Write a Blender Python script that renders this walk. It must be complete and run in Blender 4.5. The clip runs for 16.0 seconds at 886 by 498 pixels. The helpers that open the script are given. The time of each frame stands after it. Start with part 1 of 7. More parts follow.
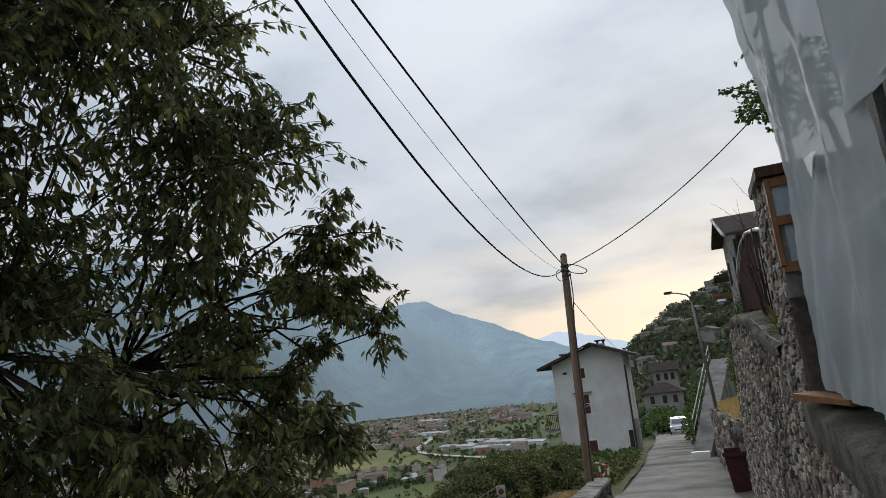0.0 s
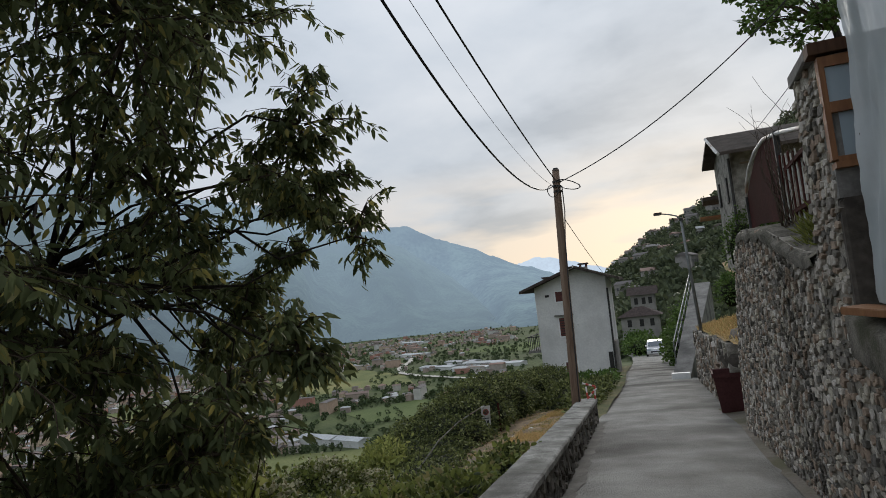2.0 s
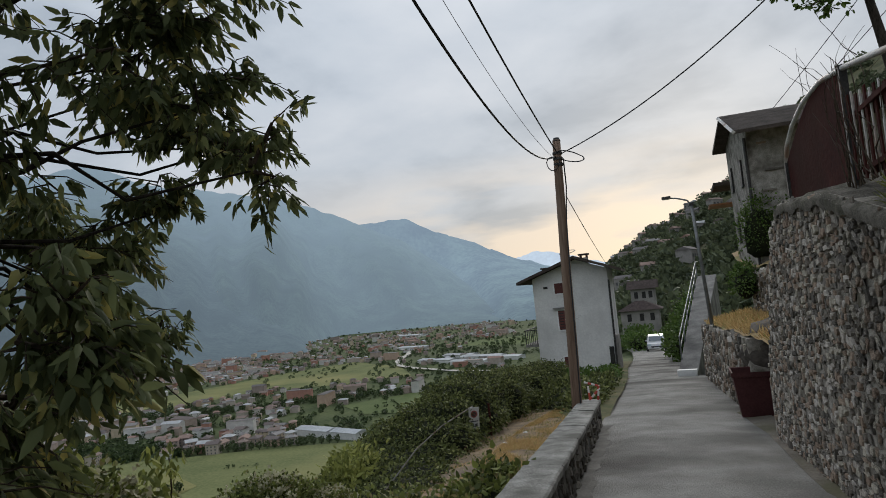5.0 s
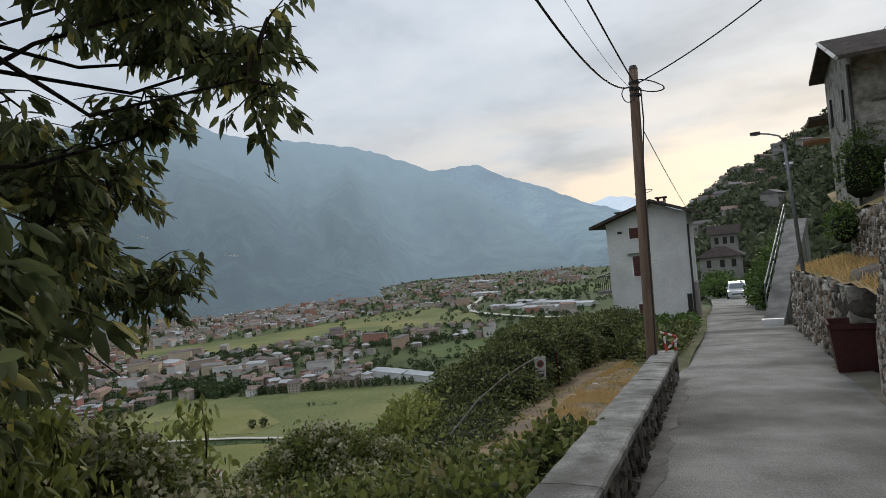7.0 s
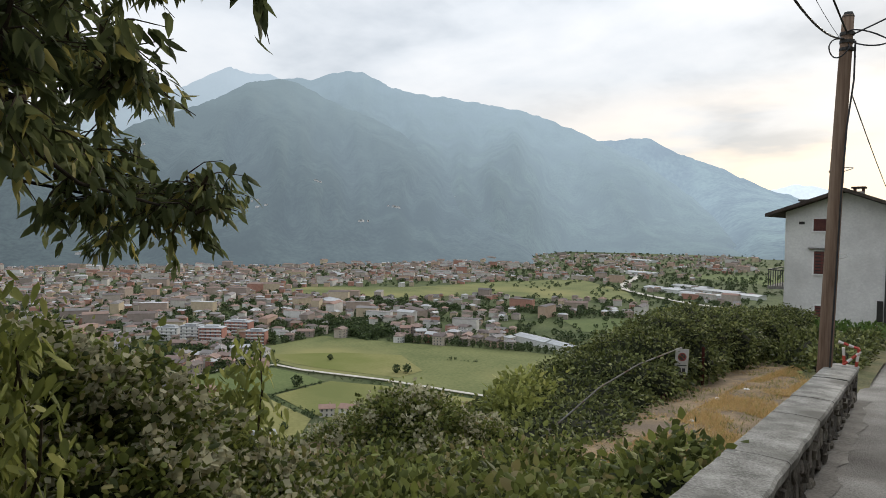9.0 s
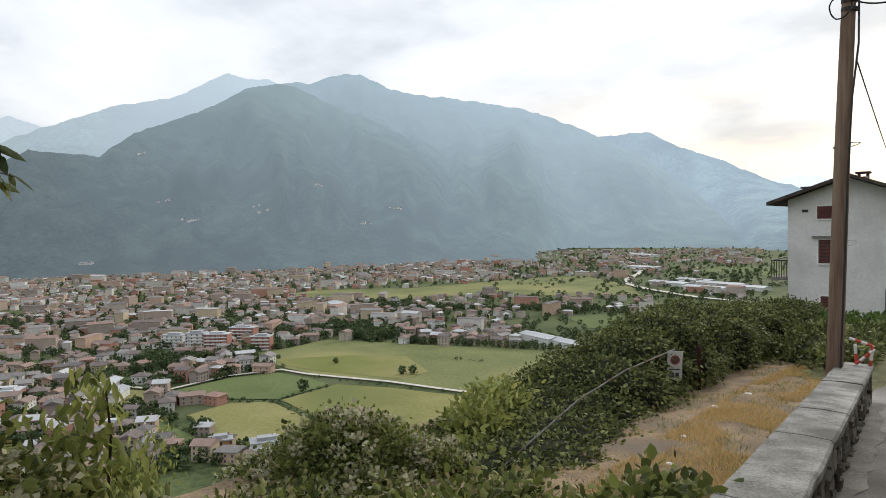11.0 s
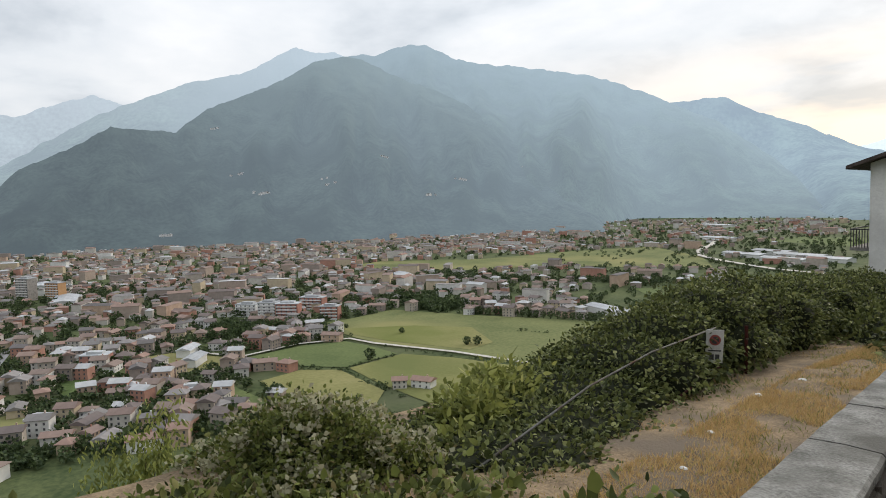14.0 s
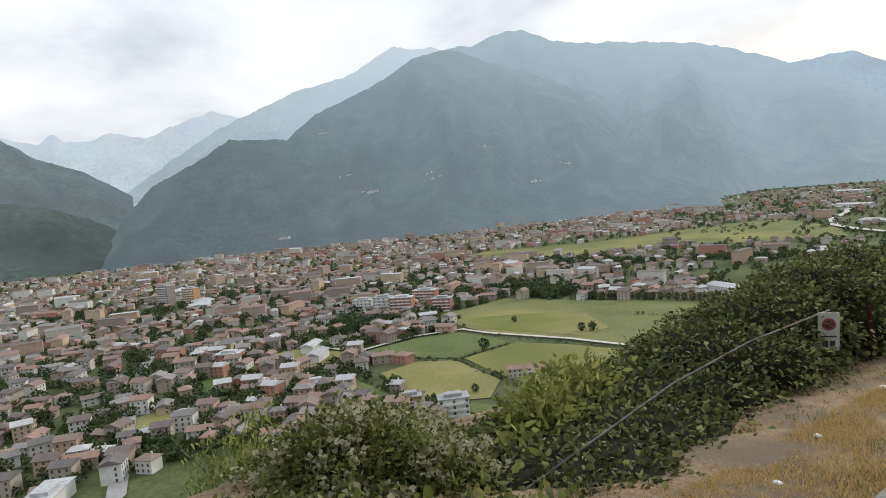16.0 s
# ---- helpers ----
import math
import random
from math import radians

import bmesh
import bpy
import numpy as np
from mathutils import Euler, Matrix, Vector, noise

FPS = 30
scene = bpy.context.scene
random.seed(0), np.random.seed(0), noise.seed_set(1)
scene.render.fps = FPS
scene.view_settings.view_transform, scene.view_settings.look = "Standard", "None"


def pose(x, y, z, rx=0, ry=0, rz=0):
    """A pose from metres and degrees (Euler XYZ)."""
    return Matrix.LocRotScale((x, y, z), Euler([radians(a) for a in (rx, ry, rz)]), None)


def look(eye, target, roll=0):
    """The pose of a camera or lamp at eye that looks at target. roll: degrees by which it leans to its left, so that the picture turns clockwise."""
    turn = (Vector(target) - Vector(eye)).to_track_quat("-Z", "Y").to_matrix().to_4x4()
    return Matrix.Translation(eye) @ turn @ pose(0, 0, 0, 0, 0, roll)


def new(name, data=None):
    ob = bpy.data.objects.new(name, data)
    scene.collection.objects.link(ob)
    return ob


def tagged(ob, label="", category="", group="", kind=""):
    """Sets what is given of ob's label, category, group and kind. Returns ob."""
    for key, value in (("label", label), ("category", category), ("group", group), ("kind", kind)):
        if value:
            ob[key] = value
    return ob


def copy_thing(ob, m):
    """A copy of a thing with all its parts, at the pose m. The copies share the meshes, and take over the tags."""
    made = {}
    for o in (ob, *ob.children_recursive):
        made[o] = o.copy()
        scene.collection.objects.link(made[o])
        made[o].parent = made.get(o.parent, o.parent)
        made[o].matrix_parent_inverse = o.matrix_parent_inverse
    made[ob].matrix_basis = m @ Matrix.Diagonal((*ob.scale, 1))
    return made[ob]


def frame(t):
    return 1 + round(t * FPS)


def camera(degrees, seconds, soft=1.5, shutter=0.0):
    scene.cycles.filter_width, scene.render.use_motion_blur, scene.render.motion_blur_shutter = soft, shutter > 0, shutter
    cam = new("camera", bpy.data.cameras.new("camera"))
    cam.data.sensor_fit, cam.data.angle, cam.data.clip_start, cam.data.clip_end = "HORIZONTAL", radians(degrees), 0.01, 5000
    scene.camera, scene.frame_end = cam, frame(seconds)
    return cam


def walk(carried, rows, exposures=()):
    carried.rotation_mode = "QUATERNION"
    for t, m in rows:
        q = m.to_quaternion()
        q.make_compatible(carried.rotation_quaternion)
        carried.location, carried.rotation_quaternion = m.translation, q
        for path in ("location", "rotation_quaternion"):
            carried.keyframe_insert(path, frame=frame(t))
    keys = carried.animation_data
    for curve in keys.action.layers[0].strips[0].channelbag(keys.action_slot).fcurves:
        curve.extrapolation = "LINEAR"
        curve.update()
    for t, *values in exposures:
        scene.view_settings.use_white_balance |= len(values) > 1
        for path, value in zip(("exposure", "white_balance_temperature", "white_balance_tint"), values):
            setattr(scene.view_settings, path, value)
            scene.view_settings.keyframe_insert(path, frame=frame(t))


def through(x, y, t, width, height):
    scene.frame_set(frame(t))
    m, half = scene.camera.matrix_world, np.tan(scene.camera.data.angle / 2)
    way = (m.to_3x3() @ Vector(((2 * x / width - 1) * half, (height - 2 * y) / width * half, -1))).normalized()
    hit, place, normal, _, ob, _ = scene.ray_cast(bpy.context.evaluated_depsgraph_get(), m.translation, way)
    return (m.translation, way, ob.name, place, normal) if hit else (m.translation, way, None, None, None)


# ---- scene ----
cam = camera(67.0, 16.0, 0.9)
EXPOSURES = [(0, 0.36, 6150, 9), (1, 0.18, 6150, 9), (1.5, 0.18, 6150, 9), (2, 0.34, 6150, 9), (3, 0.2, 6150, 9), (3.5, 0.4, 6150, 9), (4.2, 0.25, 6150, 9), (7, 0.42, 6150, 9), (8, 0.62, 6250, 9), (8.5, 0.66, 6350, 9), (9.2, 0.92, 6500, 10), (9.7, 1.02, 6500, 10), (12, 0.9, 6550, 10), (13, 0.8, 6550, 10), (13.5, 0.82, 6550, 10), (15.5, 1.08, 6550, 10), (16, 0.98, 6550, 10)]
PATH = [
    (0, (0.786, 3.836, 1.958), (0.098, 5.672, 2.352), -6.6),
    (0.5, (0.683, 3.97, 1.946), (-0.094, 5.793, 2.22), -7.5),
    (1, (0.581, 4.122, 1.931), (-0.063, 6.0, 2.178), -7.4),
    (1.5, (0.517, 4.375, 1.899), (-0.206, 6.225, 2.134), -7.3),
    (2, (0.407, 4.567, 1.884), (-0.263, 6.444, 2.052), -6.2),
    (2.5, (0.287, 4.715, 1.906), (-0.296, 6.617, 2.118), -5.2),
    (3, (0.221, 5.049, 1.853), (-0.465, 6.912, 2.098), -4.0),
    (3.5, (0.169, 5.304, 1.838), (-0.551, 7.164, 1.982), -4.0),
    (4, (0.084, 5.489, 1.839), (-0.5, 7.397, 1.978), -6.5),
    (4.2, (0.085, 5.664, 1.815), (-0.51, 7.567, 1.973), -6.6),
    (6.3, (0.043, 6.576, 1.737), (-0.735, 8.414, 1.859), -4.1),
    (6.5, (-0.007, 6.642, 1.735), (-0.765, 8.487, 1.886), -5.8),
    (7, (-0.033, 6.841, 1.711), (-0.916, 8.636, 1.72), -5.7),
    (7.5, (-0.03, 7.026, 1.697), (-1.048, 8.746, 1.746), -3.5),
    (8, (-0.103, 7.314, 1.67), (-1.12, 9.036, 1.696), -4.8),
    (8.5, (-0.193, 7.605, 1.631), (-1.322, 9.255, 1.581), -3.7),
    (9, (-0.232, 7.823, 1.59), (-1.504, 9.365, 1.516), 0.5),
    (9.5, (-0.291, 8.078, 1.533), (-1.621, 9.572, 1.494), 0.4),
    (9.7, (-0.311, 8.181, 1.529), (-1.566, 9.737, 1.477), -0.7),
    (11.8, (-0.486, 9.26, 1.504), (-1.848, 10.72, 1.394), -2.3),
    (12, (-0.492, 9.326, 1.49), (-1.925, 10.714, 1.352), -2.6),
    (12.5, (-0.546, 9.471, 1.466), (-2.034, 10.805, 1.393), -2.6),
    (13, (-0.514, 9.609, 1.459), (-2.012, 10.931, 1.372), -5.0),
    (13.5, (-0.454, 9.79, 1.457), (-1.982, 11.074, 1.324), -4.1),
    (14, (-0.477, 9.985, 1.41), (-1.898, 11.384, 1.255), -1.6),
    (14.3, (-0.446, 10.113, 1.389), (-1.833, 11.549, 1.269), -3.3),
    (14.5, (-0.412, 10.138, 1.414), (-1.821, 11.551, 1.282), -4.9),
    (15, (-0.387, 10.339, 1.392), (-1.811, 11.723, 1.15), -1.9),
    (15.3, (-0.428, 10.454, 1.366), (-1.833, 11.86, 1.142), -1.2),
    (15.5, (-0.471, 10.509, 1.373), (-1.92, 11.878, 1.211), -2.9),
    (16, (-0.494, 10.608, 1.381), (-2.122, 11.757, 1.215), -5.8),
]
walk(cam, [(t, look(eye, target, roll)) for t, eye, target, roll in PATH], EXPOSURES)
SKY_STRENGTH = 0.8

# ---------- exposure and light ----------
world = bpy.data.worlds.new("sky")
scene.world = world
world.use_nodes = True
wn, wl = world.node_tree.nodes, world.node_tree.links
wn.clear()


def build_sky():
    out = wn.new("ShaderNodeOutputWorld")
    bg = wn.new("ShaderNodeBackground")
    tc = wn.new("ShaderNodeTexCoord")
    sky = wn.new("ShaderNodeTexSky")
    sky.sky_type, sky.sun_disc = "NISHITA", False
    sky.sun_elevation, sky.sun_rotation = radians(11), radians(2)
    sep = wn.new("ShaderNodeSeparateXYZ")
    wl.new(tc.outputs["Generated"], sep.inputs[0])
    # flat cloud deck: direction divided by its height
    add = wn.new("ShaderNodeMath"); add.operation = "ADD"; add.inputs[1].default_value = 0.22
    absz = wn.new("ShaderNodeMath"); absz.operation = "ABSOLUTE"
    wl.new(sep.outputs[2], absz.inputs[0]); wl.new(absz.outputs[0], add.inputs[0])
    div = wn.new("ShaderNodeVectorMath"); div.operation = "DIVIDE"
    comb = wn.new("ShaderNodeCombineXYZ")
    for i in range(3):
        wl.new(add.outputs[0], comb.inputs[i])
    wl.new(tc.outputs["Generated"], div.inputs[0]); wl.new(comb.outputs[0], div.inputs[1])
    n1 = wn.new("ShaderNodeTexNoise"); n1.inputs["Scale"].default_value = 1.5
    n1.inputs["Detail"].default_value = 8; n1.inputs["Roughness"].default_value = 0.52
    n1.inputs["Distortion"].default_value = 0.15
    wl.new(div.outputs[0], n1.inputs["Vector"])
    ramp = wn.new("ShaderNodeValToRGB")
    e = ramp.color_ramp.elements
    e[0].position, e[0].color = 0.36, (0.45, 0.49, 0.54, 1)
    e[1].position, e[1].color = 0.66, (0.75, 0.76, 0.78, 1)
    x = e.new(0.5); x.color = (0.63, 0.66, 0.70, 1)
    wl.new(n1.outputs[0], ramp.inputs[0])
    # glow of the low sun behind the clouds
    def glow(direction, power, colour):
        dot = wn.new("ShaderNodeVectorMath"); dot.operation = "DOT_PRODUCT"
        v = Vector(direction).normalized()
        dot.inputs[1].default_value = v
        wl.new(tc.outputs["Generated"], dot.inputs[0])
        mx = wn.new("ShaderNodeMath"); mx.operation = "MAXIMUM"; mx.inputs[1].default_value = 0
        wl.new(dot.outputs["Value"], mx.inputs[0])
        pw = wn.new("ShaderNodeMath"); pw.operation = "POWER"; pw.inputs[1].default_value = power
        wl.new(mx.outputs[0], pw.inputs[0])
        return pw.outputs[0]
    g = glow((-0.15, 1, 0.10), 11, None)
    # bright breaks in the deck near the sun
    n2 = wn.new("ShaderNodeTexNoise"); n2.inputs["Scale"].default_value = 3.2
    n2.inputs["Detail"].default_value = 5
    mp = wn.new("ShaderNodeMapping"); mp.inputs["Scale"].default_value = (1.0, 0.6, 4.5)
    wl.new(tc.outputs["Generated"], mp.inputs[0]); wl.new(mp.outputs[0], n2.inputs["Vector"])
    r2 = wn.new("ShaderNodeValToRGB")
    r2.color_ramp.elements[0].position, r2.color_ramp.elements[1].position = 0.40, 0.56
    wl.new(n2.outputs[0], r2.inputs[0])
    # strongest low over the horizon
    low = wn.new("ShaderNodeMapRange"); low.inputs["From Min"].default_value = 0.21
    low.inputs["From Max"].default_value = 0.10
    wl.new(sep.outputs[2], low.inputs["Value"])
    m1 = wn.new("ShaderNodeMath"); m1.operation = "MULTIPLY"
    wl.new(g, m1.inputs[0]); wl.new(low.outputs[0], m1.inputs[1])
    brk = wn.new("ShaderNodeMath"); brk.operation = "MULTIPLY_ADD"
    brk.inputs[1].default_value, brk.inputs[2].default_value = 0.95, 0.12
    wl.new(r2.outputs[0], brk.inputs[0])
    m2 = wn.new("ShaderNodeMath"); m2.operation = "MULTIPLY"
    wl.new(m1.outputs[0], m2.inputs[0]); wl.new(brk.outputs[0], m2.inputs[1])
    mix = wn.new("ShaderNodeMix"); mix.data_type = "RGBA"
    wl.new(m2.outputs[0], mix.inputs["Factor"])
    wl.new(ramp.outputs[0], mix.inputs["A"])
    mix.inputs["B"].default_value = (1.02, 0.86, 0.70, 1)
    # thin places let the clear sky through
    skys = wn.new("ShaderNodeMix"); skys.data_type = "RGBA"; skys.blend_type = "MULTIPLY"
    skys.inputs["Factor"].default_value = 1; skys.inputs["B"].default_value = (0.10, 0.10, 0.10, 1)
    wl.new(sky.outputs[0], skys.inputs["A"])
    both = wn.new("ShaderNodeMix"); both.data_type = "RGBA"
    both.inputs["Factor"].default_value = 0.92
    wl.new(skys.outputs["Result"], both.inputs["A"]); wl.new(mix.outputs["Result"], both.inputs["B"])
    # an overcast sky is brighter overhead than low down
    up = wn.new("ShaderNodeMapRange"); up.inputs["From Max"].default_value = 0.9
    up.inputs["To Min"].default_value, up.inputs["To Max"].default_value = 0.80, 1.35
    wl.new(absz.outputs[0], up.inputs["Value"])
    scaled = wn.new("ShaderNodeVectorMath"); scaled.operation = "SCALE"
    wl.new(both.outputs["Result"], scaled.inputs[0]); wl.new(up.outputs[0], scaled.inputs["Scale"])
    wl.new(scaled.outputs[0], bg.inputs["Color"])
    bg.inputs["Strength"].default_value = SKY_STRENGTH
    wl.new(bg.outputs[0], out.inputs[0])


build_sky()
sun = new("sun", bpy.data.lights.new("sun", "SUN"))
sun.data.energy, sun.data.angle, sun.data.color = 0.9, radians(14), (1.0, 0.9, 0.78)
sun.matrix_world = look((0, 0, 0), (0.04, -1, -0.32))


# ---------- materials ----------
def mat(name, c1, c2, scale=6.0, rough=0.85, bump=0.3, fine=8.0, metal=0.0, vary="", amount=0.25, stretch=(1, 1, 1), stain=None, glow=None):
    """Two-scale noise colour with fine bump. vary: 'object' or 'island' shifts the tone piece by piece."""
    m = bpy.data.materials.new(name)
    m.use_nodes = True
    n, l = m.node_tree.nodes, m.node_tree.links
    p = n["Principled BSDF"]
    p.inputs["Roughness"].default_value, p.inputs["Metallic"].default_value = rough, metal
    p.inputs["Specular IOR Level"].default_value = 0.08 if rough >= 0.65 else 0.4
    tc = n.new("ShaderNodeTexCoord")
    mp = n.new("ShaderNodeMapping"); mp.inputs["Scale"].default_value = stretch
    l.new(tc.outputs["Object"], mp.inputs[0])
    a = n.new("ShaderNodeTexNoise"); a.inputs["Scale"].default_value = scale; a.inputs["Detail"].default_value = 6
    b = n.new("ShaderNodeTexNoise"); b.inputs["Scale"].default_value = scale * fine; b.inputs["Detail"].default_value = 4
    l.new(mp.outputs[0], a.inputs["Vector"]); l.new(mp.outputs[0], b.inputs["Vector"])
    av = n.new("ShaderNodeMath"); av.operation = "MULTIPLY_ADD"; av.inputs[1].default_value = 0.45
    l.new(b.outputs[0], av.inputs[0])
    hf = n.new("ShaderNodeMath"); hf.operation = "MULTIPLY"; hf.inputs[1].default_value = 0.55
    l.new(a.outputs[0], hf.inputs[0]); l.new(hf.outputs[0], av.inputs[2])
    rp = n.new("ShaderNodeValToRGB")
    rp.color_ramp.elements[0].position, rp.color_ramp.elements[1].position = 0.38, 0.62
    rp.color_ramp.elements[0].color, rp.color_ramp.elements[1].color = (*c1, 1), (*c2, 1)
    l.new(av.outputs[0], rp.inputs[0])
    col = rp.outputs[0]
    if stain:
        s = n.new("ShaderNodeTexNoise"); s.inputs["Scale"].default_value = scale * 0.35; s.inputs["Detail"].default_value = 5
        l.new(mp.outputs[0], s.inputs["Vector"])
        sr = n.new("ShaderNodeMapRange"); sr.inputs["From Min"].default_value = 0.5; sr.inputs["From Max"].default_value = 0.68
        l.new(s.outputs[0], sr.inputs["Value"])
        mx = n.new("ShaderNodeMix"); mx.data_type = "RGBA"; mx.inputs["B"].default_value = (*stain, 1)
        l.new(sr.outputs[0], mx.inputs["Factor"]); l.new(col, mx.inputs["A"])
        col = mx.outputs["Result"]
    if vary:
        if vary == "object":
            r = n.new("ShaderNodeObjectInfo").outputs["Random"]
        else:
            r = n.new("ShaderNodeNewGeometry").outputs["Random Per Island"]
        hs = n.new("ShaderNodeHueSaturation")
        mr = n.new("ShaderNodeMapRange"); mr.inputs["To Min"].default_value = 1 - amount; mr.inputs["To Max"].default_value = 1 + amount
        l.new(r, mr.inputs["Value"]); l.new(mr.outputs[0], hs.inputs["Value"])
        m3 = n.new("ShaderNodeMath"); m3.operation = "MULTIPLY"; m3.inputs[1].default_value = 7.31
        fr = n.new("ShaderNodeMath"); fr.operation = "FRACT"
        l.new(r, m3.inputs[0]); l.new(m3.outputs[0], fr.inputs[0])
        mh = n.new("ShaderNodeMapRange"); mh.inputs["To Min"].default_value = 0.5 - amount * 0.10; mh.inputs["To Max"].default_value = 0.5 + amount * 0.10
        l.new(fr.outputs[0], mh.inputs["Value"]); l.new(mh.outputs[0], hs.inputs["Hue"])
        l.new(col, hs.inputs["Color"])
        col = hs.outputs[0]
    l.new(col, p.inputs["Base Color"])
    if bump:
        bp = n.new("ShaderNodeBump"); bp.inputs["Strength"].default_value = bump
        bp.inputs["Distance"].default_value = 0.1 / scale
        l.new(av.outputs[0], bp.inputs["Height"]); l.new(bp.outputs[0], p.inputs["Normal"])
    # emission, used to paint haze on the far slopes
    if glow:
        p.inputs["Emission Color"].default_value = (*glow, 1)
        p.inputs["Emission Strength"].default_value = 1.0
    return m


def palette_mat(name, colours, rough=0.85, vary="island", noise_scale=0.5):
    """One of several tones per piece, with mottling."""
    m = bpy.data.materials.new(name)
    m.use_nodes = True
    n, l = m.node_tree.nodes, m.node_tree.links
    p = n["Principled BSDF"]
    p.inputs["Roughness"].default_value = rough
    p.inputs["Specular IOR Level"].default_value = 0.08
    r = n.new("ShaderNodeObjectInfo").outputs["Random"] if vary == "object" else n.new("ShaderNodeNewGeometry").outputs["Random Per Island"]
    rp = n.new("ShaderNodeValToRGB")
    rp.color_ramp.interpolation = "CONSTANT"
    els = rp.color_ramp.elements
    for i, c in enumerate(colours):
        e = els[i] if i < 2 else els.new(i / len(colours))
        e.position, e.color = i / len(colours), (*c, 1)
    l.new(r, rp.inputs[0])
    tc = n.new("ShaderNodeTexCoord")
    a = n.new("ShaderNodeTexNoise"); a.inputs["Scale"].default_value = noise_scale; a.inputs["Detail"].default_value = 5
    l.new(tc.outputs["Object"], a.inputs["Vector"])
    mr = n.new("ShaderNodeMapRange"); mr.inputs["To Min"].default_value = 0.7; mr.inputs["To Max"].default_value = 1.25
    l.new(a.outputs[0], mr.inputs["Value"])
    hs = n.new("ShaderNodeHueSaturation")
    l.new(mr.outputs[0], hs.inputs["Value"]); l.new(rp.outputs[0], hs.inputs["Color"])
    l.new(hs.outputs[0], p.inputs["Base Color"])
    if noise_scale >= 8:
        mr.inputs["To Min"].default_value, mr.inputs["To Max"].default_value = 0.35, 1.6
        bp = n.new("ShaderNodeBump"); bp.inputs["Strength"].default_value = 0.9; bp.inputs["Distance"].default_value = 0.012
        l.new(a.outputs[0], bp.inputs["Height"]); l.new(bp.outputs[0], p.inputs["Normal"])
    return m


def leaf_mat(name, dark, light, through=0.3, tip=None):
    m = bpy.data.materials.new(name)
    m.use_nodes = True
    n, l = m.node_tree.nodes, m.node_tree.links
    p = n["Principled BSDF"]
    p.inputs["Roughness"].default_value = 0.6
    p.inputs["Specular IOR Level"].default_value = 0.16
    r = n.new("ShaderNodeNewGeometry").outputs["Random Per Island"]
    rp = n.new("ShaderNodeValToRGB")
    e = rp.color_ramp.elements
    e[0].color, e[1].color = (*dark, 1), (*light, 1)
    e[1].position = 0.85
    if tip:
        x = e.new(0.97); x.color = (*tip, 1)
    l.new(r, rp.inputs[0])
    l.new(rp.outputs[0], p.inputs["Base Color"])
    t = n.new("ShaderNodeBsdfTranslucent")
    l.new(rp.outputs[0], t.inputs[0])
    mx = n.new("ShaderNodeMixShader"); mx.inputs[0].default_value = through
    l.new(p.outputs[0], mx.inputs[1]); l.new(t.outputs[0], mx.inputs[2])
    l.new(mx.outputs[0], n["Material Output"].inputs[0])
    return m


def glass_mat(name, tint=(0.5, 0.55, 0.6)):
    m = bpy.data.materials.new(name)
    m.use_nodes = True
    p = m.node_tree.nodes["Principled BSDF"]
    p.inputs["Base Color"].default_value = (*tint, 1)
    p.inputs["Roughness"].default_value = 0.08
    p.inputs["Specular IOR Level"].default_value = 0.8
    return m


M = {}
M["asphalt"] = mat("asphalt", (0.19, 0.182, 0.165), (0.37, 0.355, 0.325), 1.3, 0.92, 0.7, 45, stain=(0.13, 0.122, 0.11))
M["stone"] = palette_mat("rubble_stone", [(0.20, 0.182, 0.158), (0.40, 0.36, 0.31), (0.12, 0.11, 0.095), (0.32, 0.25, 0.19), (0.47, 0.43, 0.38), (0.18, 0.158, 0.13), (0.27, 0.205, 0.155), (0.42, 0.38, 0.31)], 0.95, "island", 28)
M["stone_piece"] = palette_mat("rubble_stone_piece", [(0.20, 0.182, 0.158), (0.40, 0.36, 0.31), (0.12, 0.11, 0.095), (0.32, 0.25, 0.19), (0.47, 0.43, 0.38), (0.18, 0.158, 0.13), (0.27, 0.205, 0.155), (0.42, 0.38, 0.31)], 0.95, "object", 28)
M["stone_dark"] = palette_mat("weathered_stone", [(0.120, 0.109, 0.092), (0.167, 0.149, 0.130), (0.090, 0.081, 0.070), (0.203, 0.184, 0.151)], 0.95, "object", 8)
M["mortar"] = mat("mortar", (0.20, 0.182, 0.155), (0.44, 0.405, 0.35), 11, 0.95, 1.0, 7, stain=(0.12, 0.11, 0.08))
M["mortar_dark"] = mat("mossy_mortar", (0.075, 0.07, 0.06), (0.15, 0.14, 0.125), 7, 0.95, 0.7, 6)
M["gutter_dirt"] = mat("gutter_dirt", (0.13, 0.122, 0.11), (0.24, 0.228, 0.205), 3, 0.95, 0.4, 12)
M["coping"] = mat("coping_concrete", (0.14, 0.135, 0.122), (0.36, 0.35, 0.32), 5.0, 0.9, 0.8, 12, vary="object", amount=0.10, stain=(0.13, 0.125, 0.11))
M["concrete"] = mat("old_concrete", (0.16, 0.15, 0.14), (0.28, 0.27, 0.25), 2.2, 0.92, 0.5, 10, stain=(0.10, 0.095, 0.09))
M["ledge"] = mat("weathered_ledge", (0.06, 0.055, 0.045), (0.17, 0.155, 0.13), 7, 0.95, 1.0, 9, stain=(0.05, 0.052, 0.03))
M["render_white"] = mat("weathered_plaster", (0.58, 0.57, 0.56), (0.70, 0.69, 0.67), 0.8, 0.9, 0.2, 14, stain=(0.44, 0.43, 0.42))
M["old_stone"] = mat("old_stone_plaster", (0.19, 0.18, 0.16), (0.40, 0.38, 0.345), 6, 0.95, 1.0, 9, stain=(0.12, 0.11, 0.095))
